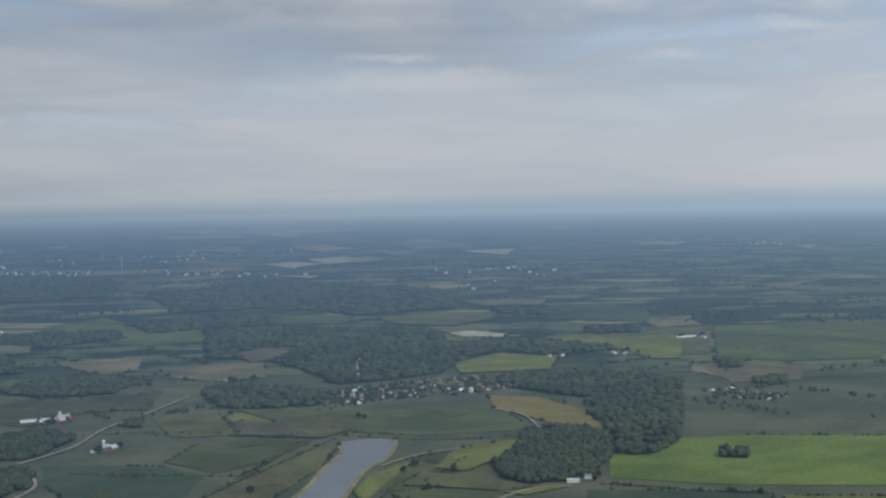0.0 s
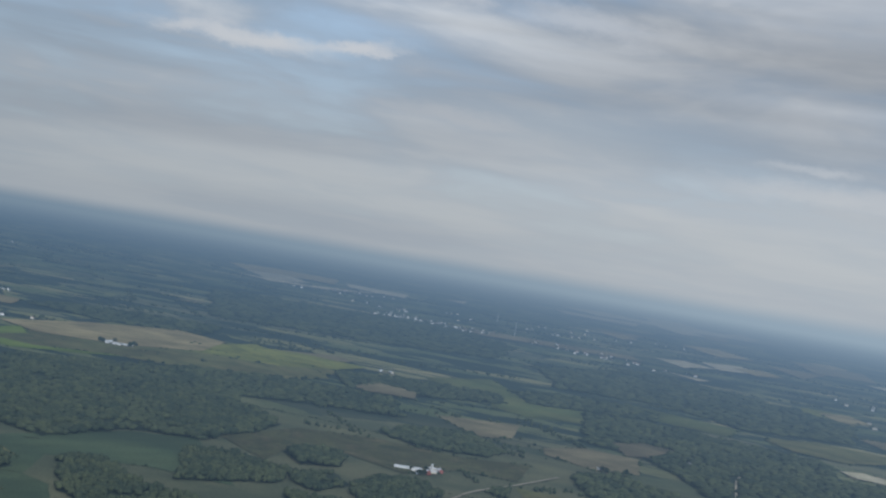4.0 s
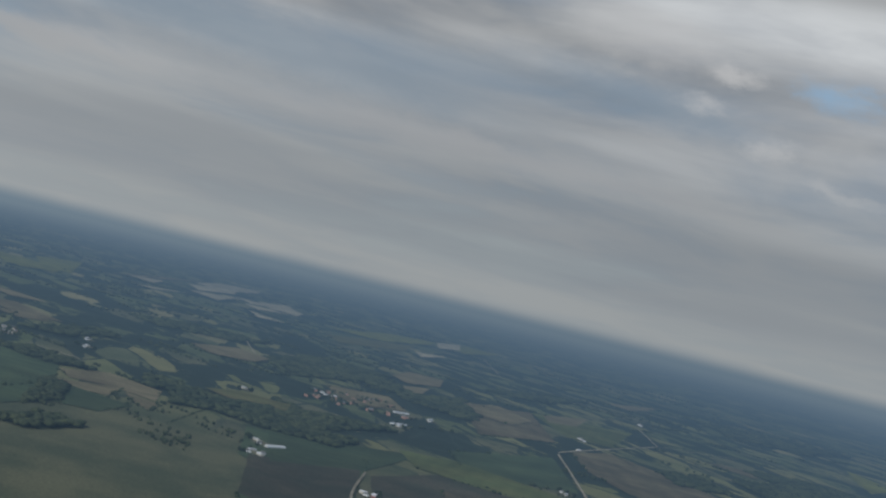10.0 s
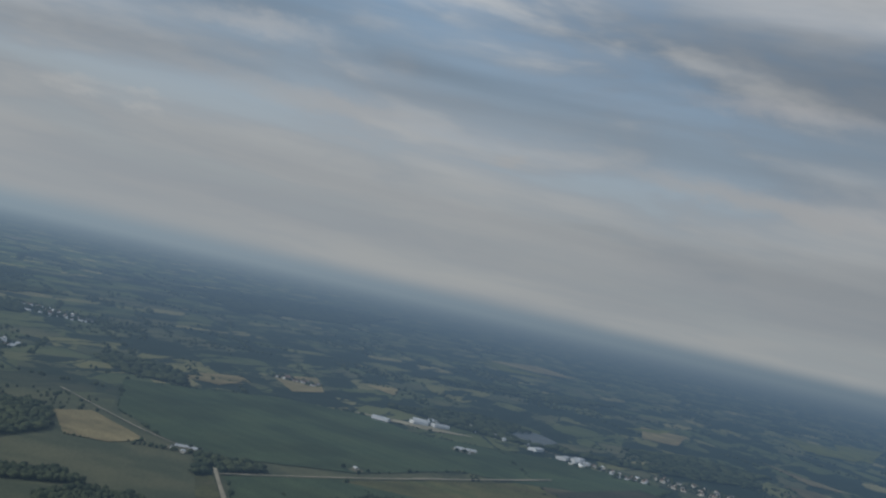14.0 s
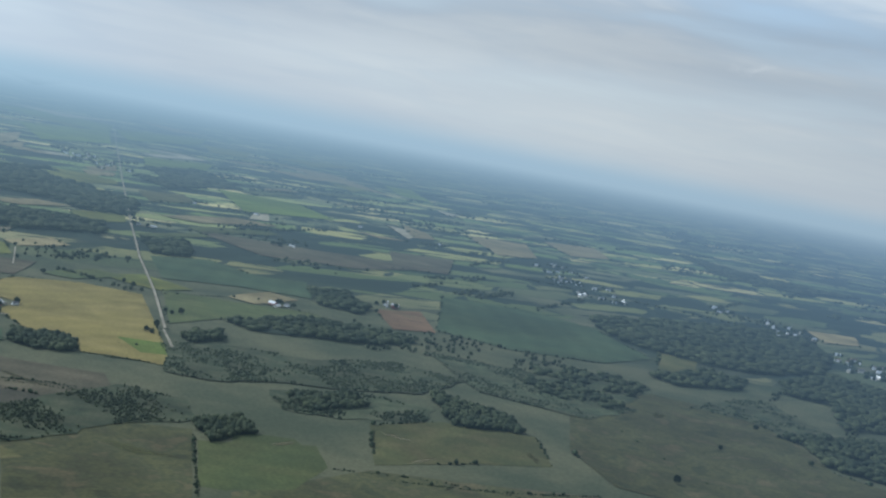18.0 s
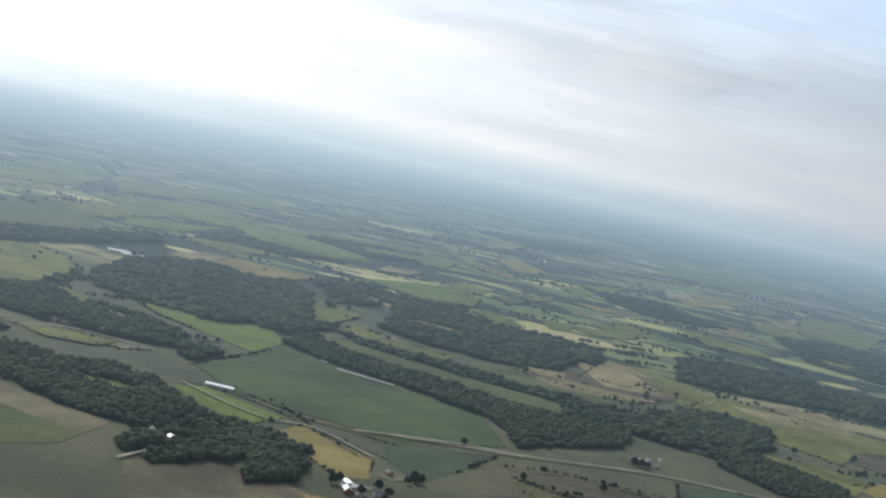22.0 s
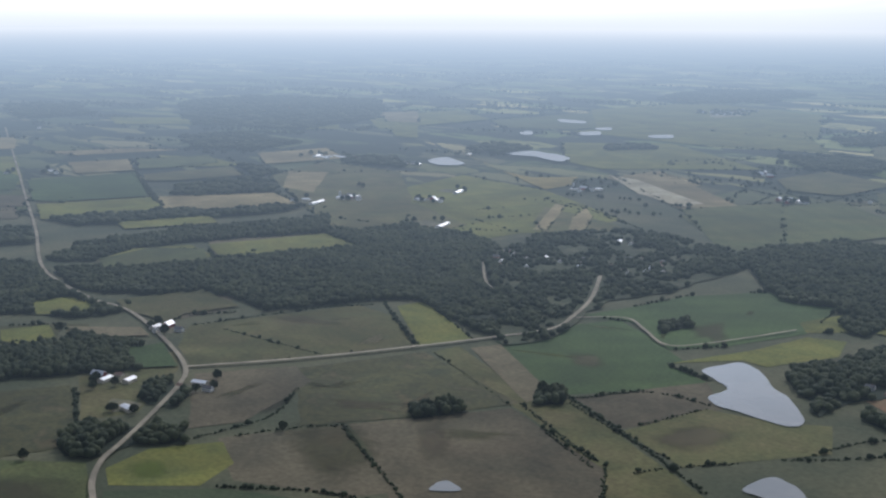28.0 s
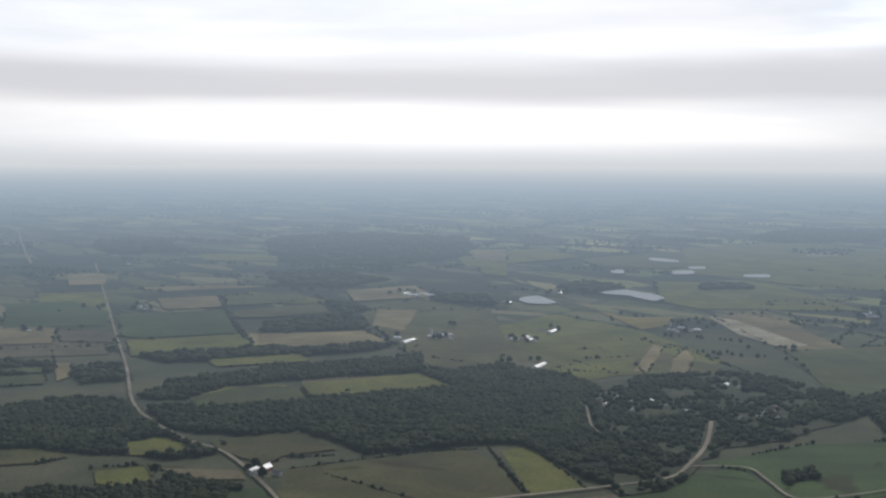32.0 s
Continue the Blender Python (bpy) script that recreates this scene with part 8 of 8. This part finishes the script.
hedge((1388, -2771), (1259, -2771))
hedge((2236, -2747), (2135, -3039))
hedge((1568, -2260), (1648, -2479), (1435, -2454))
hedge((1247, -2290), (1122, -2370), (1028, -2454))
hedge((1809, -3289), (1616, -3437), (1329, -3564))
hedge((808, -1188), (751, -1184), tall=7)
hedge((3640, -2771), (3609, -3395), (3835, -4630), gap=0.5)
hedge((525, -1050), (522, -1128), (498, -1182))
hedge((534, -1036), (493, -1098), (470, -1162))
hedge((798, -1018), (631, -959), (521, -917), tall=7)
hedge((730, -924), (621, -898))
hedge((610, -888), (539, -813))
hedge((849, -768), (760, -739), (664, -707), tall=7)
hedge((890, -672), (879, -728), (856, -772))
hedge((787, -1015), (762, -1098))
hedge((781, -596), (722, -656), (658, -691), (608, -722), tall=9)
hedge((1279, -1118), (1111, -1034), (1058, -1012), tall=7)
hedge((1368, -867), (1345, -923), tall=8)
hedge((1322, -980), (1274, -1096))
hedge((1130, -609), (1016, -569), tall=8)
hedge((816, -1192), (743, -1183), tall=7)
hedge((1138, -744), (1054, -1009), tall=4, gap=0.55)
hedge((1020, -1009), (804, -945), tall=4, gap=0.3)
hedge((993, -805), (923, -729), (907, -633))
hedge((2324, -1555), (2100, -1497), (1830, -1386), tall=8, wide=2)
hedge((1912, -1984), (1768, -1964), (1556, -1879), tall=8)
hedge((1863, -1762), (1852, -1836), tall=8)
hedge((1764, -1710), (1742, -1816), tall=8, wide=2)
hedge((2917, -1492), (2216, -1234))
hedge((2640, -1732), (2560, -1916), tall=8)
hedge((3565, -2587), (3510, -2991), (3636, -3424), (3707, -4253))
hedge((3428, -1396), (3317, -1639), (3279, -1800))
hedge((2219, -2707), (2196, -2838), (1967, -2767))
hedge((2510, -1123), (2456, -1256), gap=0.6)
hedge((593, -904), (579, -946), (553, -999))
hedge((679, -1100), (682, -1006))
hedge((2994, -954), (2656, -956), (2679, -1088))
hedge((1631, -4412), (1566, -4751), (1248, -4897))
hedge((1351, -3313), (1231, -3435))
hedge((1134, -3538), (996, -3732), (820, -3672))
hedge((765, -3599), (610, -3808))
hedge((2112, -4327), (1852, -4386))
hedge((2526, -5492), (2281, -5799), (1861, -5560), (1768, -6071))
hedge((-304, -1769), (-399, -1746), tall=6)
hedge((-421, -1457), (-477, -1515), (-546, -1583), tall=6)
hedge((-638, -1814), (-683, -1806), tall=6)
hedge((-744, -1854), (-821, -1845), tall=6)
hedge((-747, -1621), (-802, -1618), (-861, -1592), tall=6)
hedge((834, -2650), (740, -2682), (631, -2676), tall=8)
hedge((-1059, -1251), (-1182, -1200), (-1308, -1104), tall=5, gap=0.4)
hedge((-1705, -1462), (-1631, -1180), (-1722, -1083), tall=4, gap=0.6)
hedge((2554, -1767), (2534, -1896), (2536, -2001), tall=8, gap=0.4)
hedge((3116, -1432), (3120, -1548), (3063, -1655), tall=8)
hedge((2910, -1485), (2328, -1272), tall=7)
hedge((2206, -2659), (2147, -2768), (2147, -3019), tall=9)
hedge((-321, 2236), (-220, 2213), (-64, 2160), tall=5.0, gap=0.12)
hedge((-213, 1662), (-151, 1806), (-77, 1975), (2, 2149), tall=5.0, gap=0.12)
hedge((-389, 1760), (-313, 1727), (-215, 1674), tall=5.0, gap=0.12)
hedge((-1110, 2809), (-863, 2811), (-645, 2773), tall=5.0, gap=0.12)
hedge((-1517, 2083), (-1307, 2013), (-1158, 2088), tall=5.0, gap=0.12)
hedge((-2282, 2268), (-2092, 2324), (-1798, 2187), tall=5.0, gap=0.12)
hedge((-1894, 2185), (-1660, 2097), tall=5.0, gap=0.12)
hedge((-2775, 1246), (-2687, 1345), (-2551, 1474), tall=5.0, gap=0.12)
hedge((-2014, 763), (-2294, 859), (-2842, 1065), tall=5.0, gap=0.12)
hedge((-2814, 605), (-3401, 883), (-3543, 1092), tall=5.0, gap=0.12)
hedge((-2334, -586), (-2508, -528), (-2587, -397), tall=5.0, gap=0.12)
hedge((-2623, -227), (-2683, -316), (-2583, -473), tall=5.0, gap=0.12)
hedge((-1391, -1146), (-1316, -989), (-1257, -828), tall=5.0, gap=0.12)
hedge((-1551, -990), (-1532, -887), (-1492, -770), tall=5.0, gap=0.12)
hedge((-951, -5202), (-1342, -4990), (-2163, -4926), tall=5.0, gap=0.12)
hedge((-1755, -6264), (-2546, -5926), tall=5.0, gap=0.12)
hedge((-2614, -5794), (-3303, -5923), (-3823, -5643), tall=5.0, gap=0.12)
hedge((-2121, -4294), (-2703, -4264), (-3042, -4145), tall=5.0, gap=0.12)
hedge((-723, -1620), (-798, -1616), (-862, -1580), tall=5.0, gap=0.12)
hedge((-735, -1855), (-835, -1843), tall=5.0, gap=0.12)
hedge((-642, -1834), (-687, -1819), tall=5.0, gap=0.12)
hedge((-1318, -2113), (-1474, -2067), tall=5.0, gap=0.12)
hedge((-965, -1773), (-1024, -1760), tall=5.0, gap=0.12)
hedge((-1087, -1849), (-1158, -2068), tall=5.0, gap=0.12)
hedge((531, -3896), (135, -4003), (-180, -3747), tall=5.0, gap=0.12)
hedge((-75, -4257), (-475, -4098), (-950, -4078), tall=5.0, gap=0.12)
hedge((-696, -8514), (-1818, -8388), (-2381, -7622), tall=5.0, gap=0.12)
hedge((-1327, -6924), (-1857, -5728), (-2380, -5326), tall=5.0, gap=0.12)
hedge((-1900, -7075), (-3023, -6956), tall=5.0, gap=0.12)
hedge((93, -1882), (46, -1883), (-26, -1788), (-141, -1707), tall=5.0, gap=0.12)
hedge((-309, -1772), (-416, -1736), (-581, -1863), tall=5.0, gap=0.12)
hedge((-633, -1816), (-705, -1847), tall=5.0, gap=0.12)
hedge((-1012, -1878), (-1075, -1855), tall=5.0, gap=0.12)
hedge((1058, -3508), (722, -3649), tall=5.0, gap=0.12)
hedge((669, -3708), (378, -3795), (52, -3875), tall=5.0, gap=0.12)
hedge((1843, -5869), (1407, -6596), tall=5.0, gap=0.12)
hedge((1637, -6126), (1036, -6726), tall=5.0, gap=0.12)
hedge((746, -5234), (32, -4858), (-484, -5239), tall=5.0, gap=0.12)
hedge((435, -4122), (-161, -3866), tall=5.0, gap=0.12)
hedge((1954, -3583), (1779, -4448), tall=5.0, gap=0.12)
hedge((517, -1467), (422, -1423), (341, -1392), (227, -1323), tall=5.0, gap=0.12)
hedge((200, -1889), (109, -1874), (13, -1810), (-107, -1682), tall=5.0, gap=0.12)
hedge((214, -2005), (147, -2294), tall=5.0, gap=0.12)
hedge((1790, -2491), (1524, -2411), (1424, -2490), tall=5.0, gap=0.12)
hedge((1374, -2416), (1132, -2345), (1046, -2491), tall=5.0, gap=0.12)
hedge((2235, -2754), (2120, -3127), (1745, -3098), tall=5.0, gap=0.12)
hedge((1675, -3411), (1482, -3560), (1310, -3828), tall=5.0, gap=0.12)
hedge((1905, -2771), (1627, -3171), tall=5.0, gap=0.12)
hedge((2326, -4073), (2483, -5084), tall=5.0, gap=0.12)
hedge((1912, -1978), (1576, -1888), tall=5.0, gap=0.12)
hedge((825, -1196), (747, -1181), tall=5.0, gap=0.12)
hedge((789, -1012), (686, -981), (562, -933), tall=5.0, gap=0.12)
hedge((725, -919), (623, -885), tall=5.0, gap=0.12)
hedge((783, -1022), (755, -1098), (683, -1111), tall=5.0, gap=0.12)
hedge((2575, -945), (2183, -825), tall=5.0, gap=0.12)
hedge((2804, -1224), (2760, -1423), tall=5.0, gap=0.12)
hedge((2297, -1545), (2048, -1488), (1807, -1366), tall=5.0, gap=0.12)
hedge((1937, -1934), (1777, -1977), (1494, -1857), tall=5.0, gap=0.12)
hedge((3526, -1546), (3283, -1814), (3078, -2115), tall=5.0, gap=0.12)
hedge((3509, -2715), (3554, -3158), (3790, -4337), tall=5.0, gap=0.12)
hedge((2539, -1940), (2453, -2053), tall=5.0, gap=0.12)
hedge((1778, -1678), (1594, -1645), tall=5.0, gap=0.12)
hedge((780, -1003), (663, -969), (599, -957), tall=5.0, gap=0.12)
hedge((807, -959), (635, -898), tall=5.0, gap=0.12)
hedge((858, -775), (739, -731), tall=5.0, gap=0.12)
hedge((1314, -838), (1310, -918), (1294, -1085), tall=5.0, gap=0.12)
hedge((1255, -1105), (1059, -1015), tall=5.0, gap=0.12)
hedge((1133, -613), (1008, -564), tall=5.0, gap=0.12)
hedge((1271, -864), (1127, -891), (1088, -898), tall=5.0, gap=0.12)
hedge((2920, -1498), (2264, -1255), tall=5.0, gap=0.12)


# ---- masts ----
mast(-1094, 7726, 90)
mast(-1426, 9241, 60)


# ---- irrigation machine ----
def irrigation_line(x0, y0, x1, y1, spans, tall=3.6):
    """A long white pipe on wheeled towers, with its trusses below."""
    px, py, pz, k = shrink((x0 + x1) / 2, (y0 + y1) / 2)
    thing = tagged(new("irrigation_machine"), "long white pipe irrigation machine on wheeled towers in a green field", "irrigator")
    thing.matrix_basis = pose(px, py, pz, 0, 0, math.degrees(math.atan2(y1 - y0, x1 - x0))) @ Matrix.Diagonal((k, k, k, 1))
    long = math.hypot(x1 - x0, y1 - y0)
    step = long / spans
    for i in range(spans):
        u = -long / 2 + step * i
        bm = bmesh.new()
        bmesh.ops.create_cone(bm, cap_ends=True, segments=10, radius1=1.0, radius2=1.0, depth=step, matrix=Matrix.Translation((u + step / 2, 0, tall)) @ Matrix.Rotation(math.pi / 2, 4, "Y"))
        part("pipe", bm, WHITE, thing)
        bm = bmesh.new()
        for side in (-1, 1):
            for j in range(4):
                box(bm, u + step * (0.2 * j + 0.12), u + step * (0.2 * j + 0.28), side * 0.9 - 0.1, side * 0.9 + 0.1, tall - 1.5, tall - 1.3)
                box(bm, u + step * (0.2 * j + 0.195), u + step * (0.2 * j + 0.205), side * 0.9 - 0.1, side * 0.9 + 0.1, tall - 1.4, tall)
        part("truss", bm, METAL, thing)
    for i in range(spans + 1):
        u = -long / 2 + step * i
        for side in (-1, 1):
            bm = bmesh.new()
            bmesh.ops.create_cone(bm, cap_ends=True, segments=6, radius1=0.16, radius2=0.16, depth=tall, matrix=Matrix.Translation((u, side * 0.9, tall / 2)) @ Matrix.Rotation(side * 0.3, 4, "X"))
            part("leg", bm, STEEL, thing)
            bm = bmesh.new()
            bmesh.ops.create_cone(bm, cap_ends=True, segments=14, radius1=0.75, radius2=0.75, depth=0.45, matrix=Matrix.Translation((u, side * 1.5, 0.75)) @ Matrix.Rotation(math.pi / 2, 4, "X"))
            part("wheel", bm, GLASS, thing)
    return thing


irrigation_line(15, -2236, -88, -2205, 4)
irrigation_line(52, -2278, 39, -2271, 1)


# ---- single trees ----
trees((54, 2320), (42, 2333), (98, 1860), (117, 1897), (-68, 1566), (124, 1732), (171, 1852), (-117, 1758))
trees((-1853, -973), (-1948, -1102), (-1830, -1352), (-2050, -1475), (-2254, -1091), (-1570, -1188), (-1954, -1270), (-1926, -799))
trees((-1241, -2393), (-1244, -2353), (-1243, -2449), (-1219, -2139), (-1240, -2148), (-1106, -1975), (-1111, -1961), (-1143, -2021), (-819, -2452), (-1086, -2473))
trees((-228, -1896), (-317, -1769), (-190, -1625), (-265, -1545), (-428, -1807))
trees((806, -2649), (845, -2708), (740, -2682), (766, -2781), (829, -2610), (703, -2797), (1789, -3431), (1402, -3239))
trees((817, -999), (807, -1002), (813, -1014), (804, -993), (848, -863), (844, -871), (846, -887), (2305, -1770), (2275, -1760), (1684, -2067), (1655, -2128), (876, -717), (945, -489), (1117, -626), (1378, -691))


# ---- strips of wood across the far country ----
def far_strips(count):
    rng = random.Random(11)
    g = np.random.default_rng(11)
    kept, tries = [], 0
    polys = [p for p, _, _, _ in FIELDS] + WOODS
    low = np.array([np.min(p, 0) for p in polys])
    high = np.array([np.max(p, 0) for p in polys])
    while len(kept) < count and tries < count * 12:
        tries += 1
        D = 2450 + 8500 * rng.random() ** 1.3
        a = rng.uniform(0, 6.283)
        x, y = CENTRE[0] + D * math.cos(a), CENTRE[1] + D * math.sin(a)
        spot = np.array([(x, y)])
        if any(inside(spot, polys[i])[0] for i in np.nonzero(np.all((low < spot) & (spot < high), axis=1))[0]):
            continue
        far = D / 2500
        turn = radians(31 + rng.choice([0, 0, 0, 90])) + rng.uniform(-0.15, 0.15)
        l, w = rng.uniform(60, 240) * far ** 0.3, rng.choice([8, 10, 12, 16, 24, 90]) * far ** 0.5
        n = int(min(80, max(24, l * w / (170 * far ** 1.6))))
        u, v = g.uniform(-l, l, n), g.normal(0, w * 0.5, n)
        spots = np.column_stack([x + u * math.cos(turn) - v * math.sin(turn), y + u * math.sin(turn) + v * math.cos(turn)])
        free = np.ones(len(spots), bool)
        first, last = spots.min(0), spots.max(0)
        for i in np.nonzero(np.all((low < last) & (first < high), axis=1))[0]:
            free &= ~inside(spots, polys[i])
        spots = spots[free]
        if len(spots) > 5:
            kept.append(spots)
            h = g.uniform(5, 9.5, len(spots)) * far ** 0.25
            tagged(crowns("tree_belt", spots, h * 0.5 * far ** 0.45, h, LEAVES, 1, tries), "dark belt of trees across the far fields", "trees", kind="stuff")


# ---- hedgerows and trees on the borders of the fields further off ----
def field_edges():
    g = np.random.default_rng(5)
    low = np.array([np.min(p, 0) for p in WOODS])
    high = np.array([np.max(p, 0) for p in WOODS])
    for points, size, ob, up in FIELDS:
        D = distance(*middle(points))
        if not 1650 < D < 7500:
            continue
        far = D / 1800
        spots = []
        for (x0, y0), (x1, y1) in zip(points, points[1:] + points[:1]):
            long = math.hypot(x1 - x0, y1 - y0)
            if long < 40 * far or g.random() < 0.6:
                continue
            n = int(min(56, long / (4.6 * far ** 1.1)))
            f = np.sort(g.random(n))
            thin = np.array([noise.noise((x0 * 0.01 + v * long * 0.012, y0 * 0.01, 9)) for v in f])
            f = f[thin > -0.08]
            off = g.normal(0, 1.1 * far, (len(f), 2))
            spots.append(np.column_stack([x0 + (x1 - x0) * f, y0 + (y1 - y0) * f]) + off)
        spots = np.concatenate(spots) if spots else np.zeros((0, 2))
        if len(spots) < 4:
            continue
        free = np.ones(len(spots), bool)
        first, last = spots.min(0), spots.max(0)
        for i in np.nonzero(np.all((low < last) & (first < high), axis=1))[0]:
            free &= ~inside(spots, WOODS[i])
        spots = spots[free]
        if len(spots) < 4:
            continue
        h = g.choice([2.4, 3.2, 4.4, 7.5], len(spots), p=[0.4, 0.35, 0.2, 0.05]) * far ** 0.25
        tagged(crowns("hedgerow", spots, h * 0.55 * far ** 0.4, h, HEDGE, 1, int(D)), "thin dark hedgerow with single trees on a field border", "hedgerow", kind="stuff")


field_edges()
far_strips(1050)


# ---- strips of ripe and mown crops in the far country to the south ----
def far_crofts(count):
    rng = random.Random(31)
    polys = [p for p, _, _, _ in FIELDS] + WOODS
    kinds = ["wheat", "straw", "meadow", "straw", "pale", "bright", "meadow", "corn"]
    done = 0
    while done < count:
        D, a = 2700 + 6500 * rng.random() ** 1.2, radians(rng.uniform(238, 300))
        x, y = CENTRE[0] + D * math.cos(a), CENTRE[1] + D * math.sin(a)
        turn = radians(31 + rng.choice([0, 0, 0, 90])) + rng.uniform(-0.12, 0.12)
        k = (D / 2600) ** 0.5
        l, w, lean = rng.uniform(70, 190) * k, rng.uniform(22, 60) * k, rng.uniform(-0.5, 0.5)
        ring = [(x + (u * l + v * w * lean) * math.cos(turn) - v * w * math.sin(turn), y + (u * l + v * w * lean) * math.sin(turn) + v * w * math.cos(turn)) for u, v in ((-1, -1), (0.1, -1.1), (1, -0.9), (1.05, 0.8), (0, 1), (-0.95, 1.05))]
        done += 1
        if any(inside(np.array(ring + [(x, y)]), p).any() for p in polys):
            continue
        field(rng.choice(kinds), *ring)


far_crofts(330)


# ---- worn and weedy patches in the nearer fields ----
def worn_patches():
    rng = random.Random(21)
    for points, size, ob, up in list(FIELDS):
        D = distance(*middle(points))
        if D > 2300 or size < 15000 or ob.name.split('.')[0] in ('wheat_field', 'bare_field', 'green_field', 'stubble_field'):
            continue
        lo, hi = np.min(points, 0), np.max(points, 0)
        for _ in range(min(9, 2 + int(size / 14000))):
            spot = (rng.uniform(lo[0], hi[0]), rng.uniform(lo[1], hi[1]))
            r, turn, flat = rng.uniform(16, 60), rng.choice([0.5, 0.6, 2.1, 2.0, 1.2]) + rng.uniform(-0.25, 0.25), rng.uniform(0.14, 0.5)
            ring = []
            for i in range(10):
                a, k = i * 0.628, r * rng.uniform(0.45, 1.35)
                u, v = k * math.cos(a), k * math.sin(a) * flat
                ring.append((spot[0] + u * math.cos(turn) - v * math.sin(turn), spot[1] + u * math.sin(turn) + v * math.cos(turn)))
            if not inside(np.array(ring) * 1.0, list(points)).all():
                continue
            kind = rng.choice(["weeds", "tan", "meadow", "fallow", "tan", "pasture", "weeds"])
            tagged(soft_patch("worn_patch", ring, THIN[kind], up + 0.3), "thin weedy patch in a field", "field patch", kind="structure")


worn_patches()
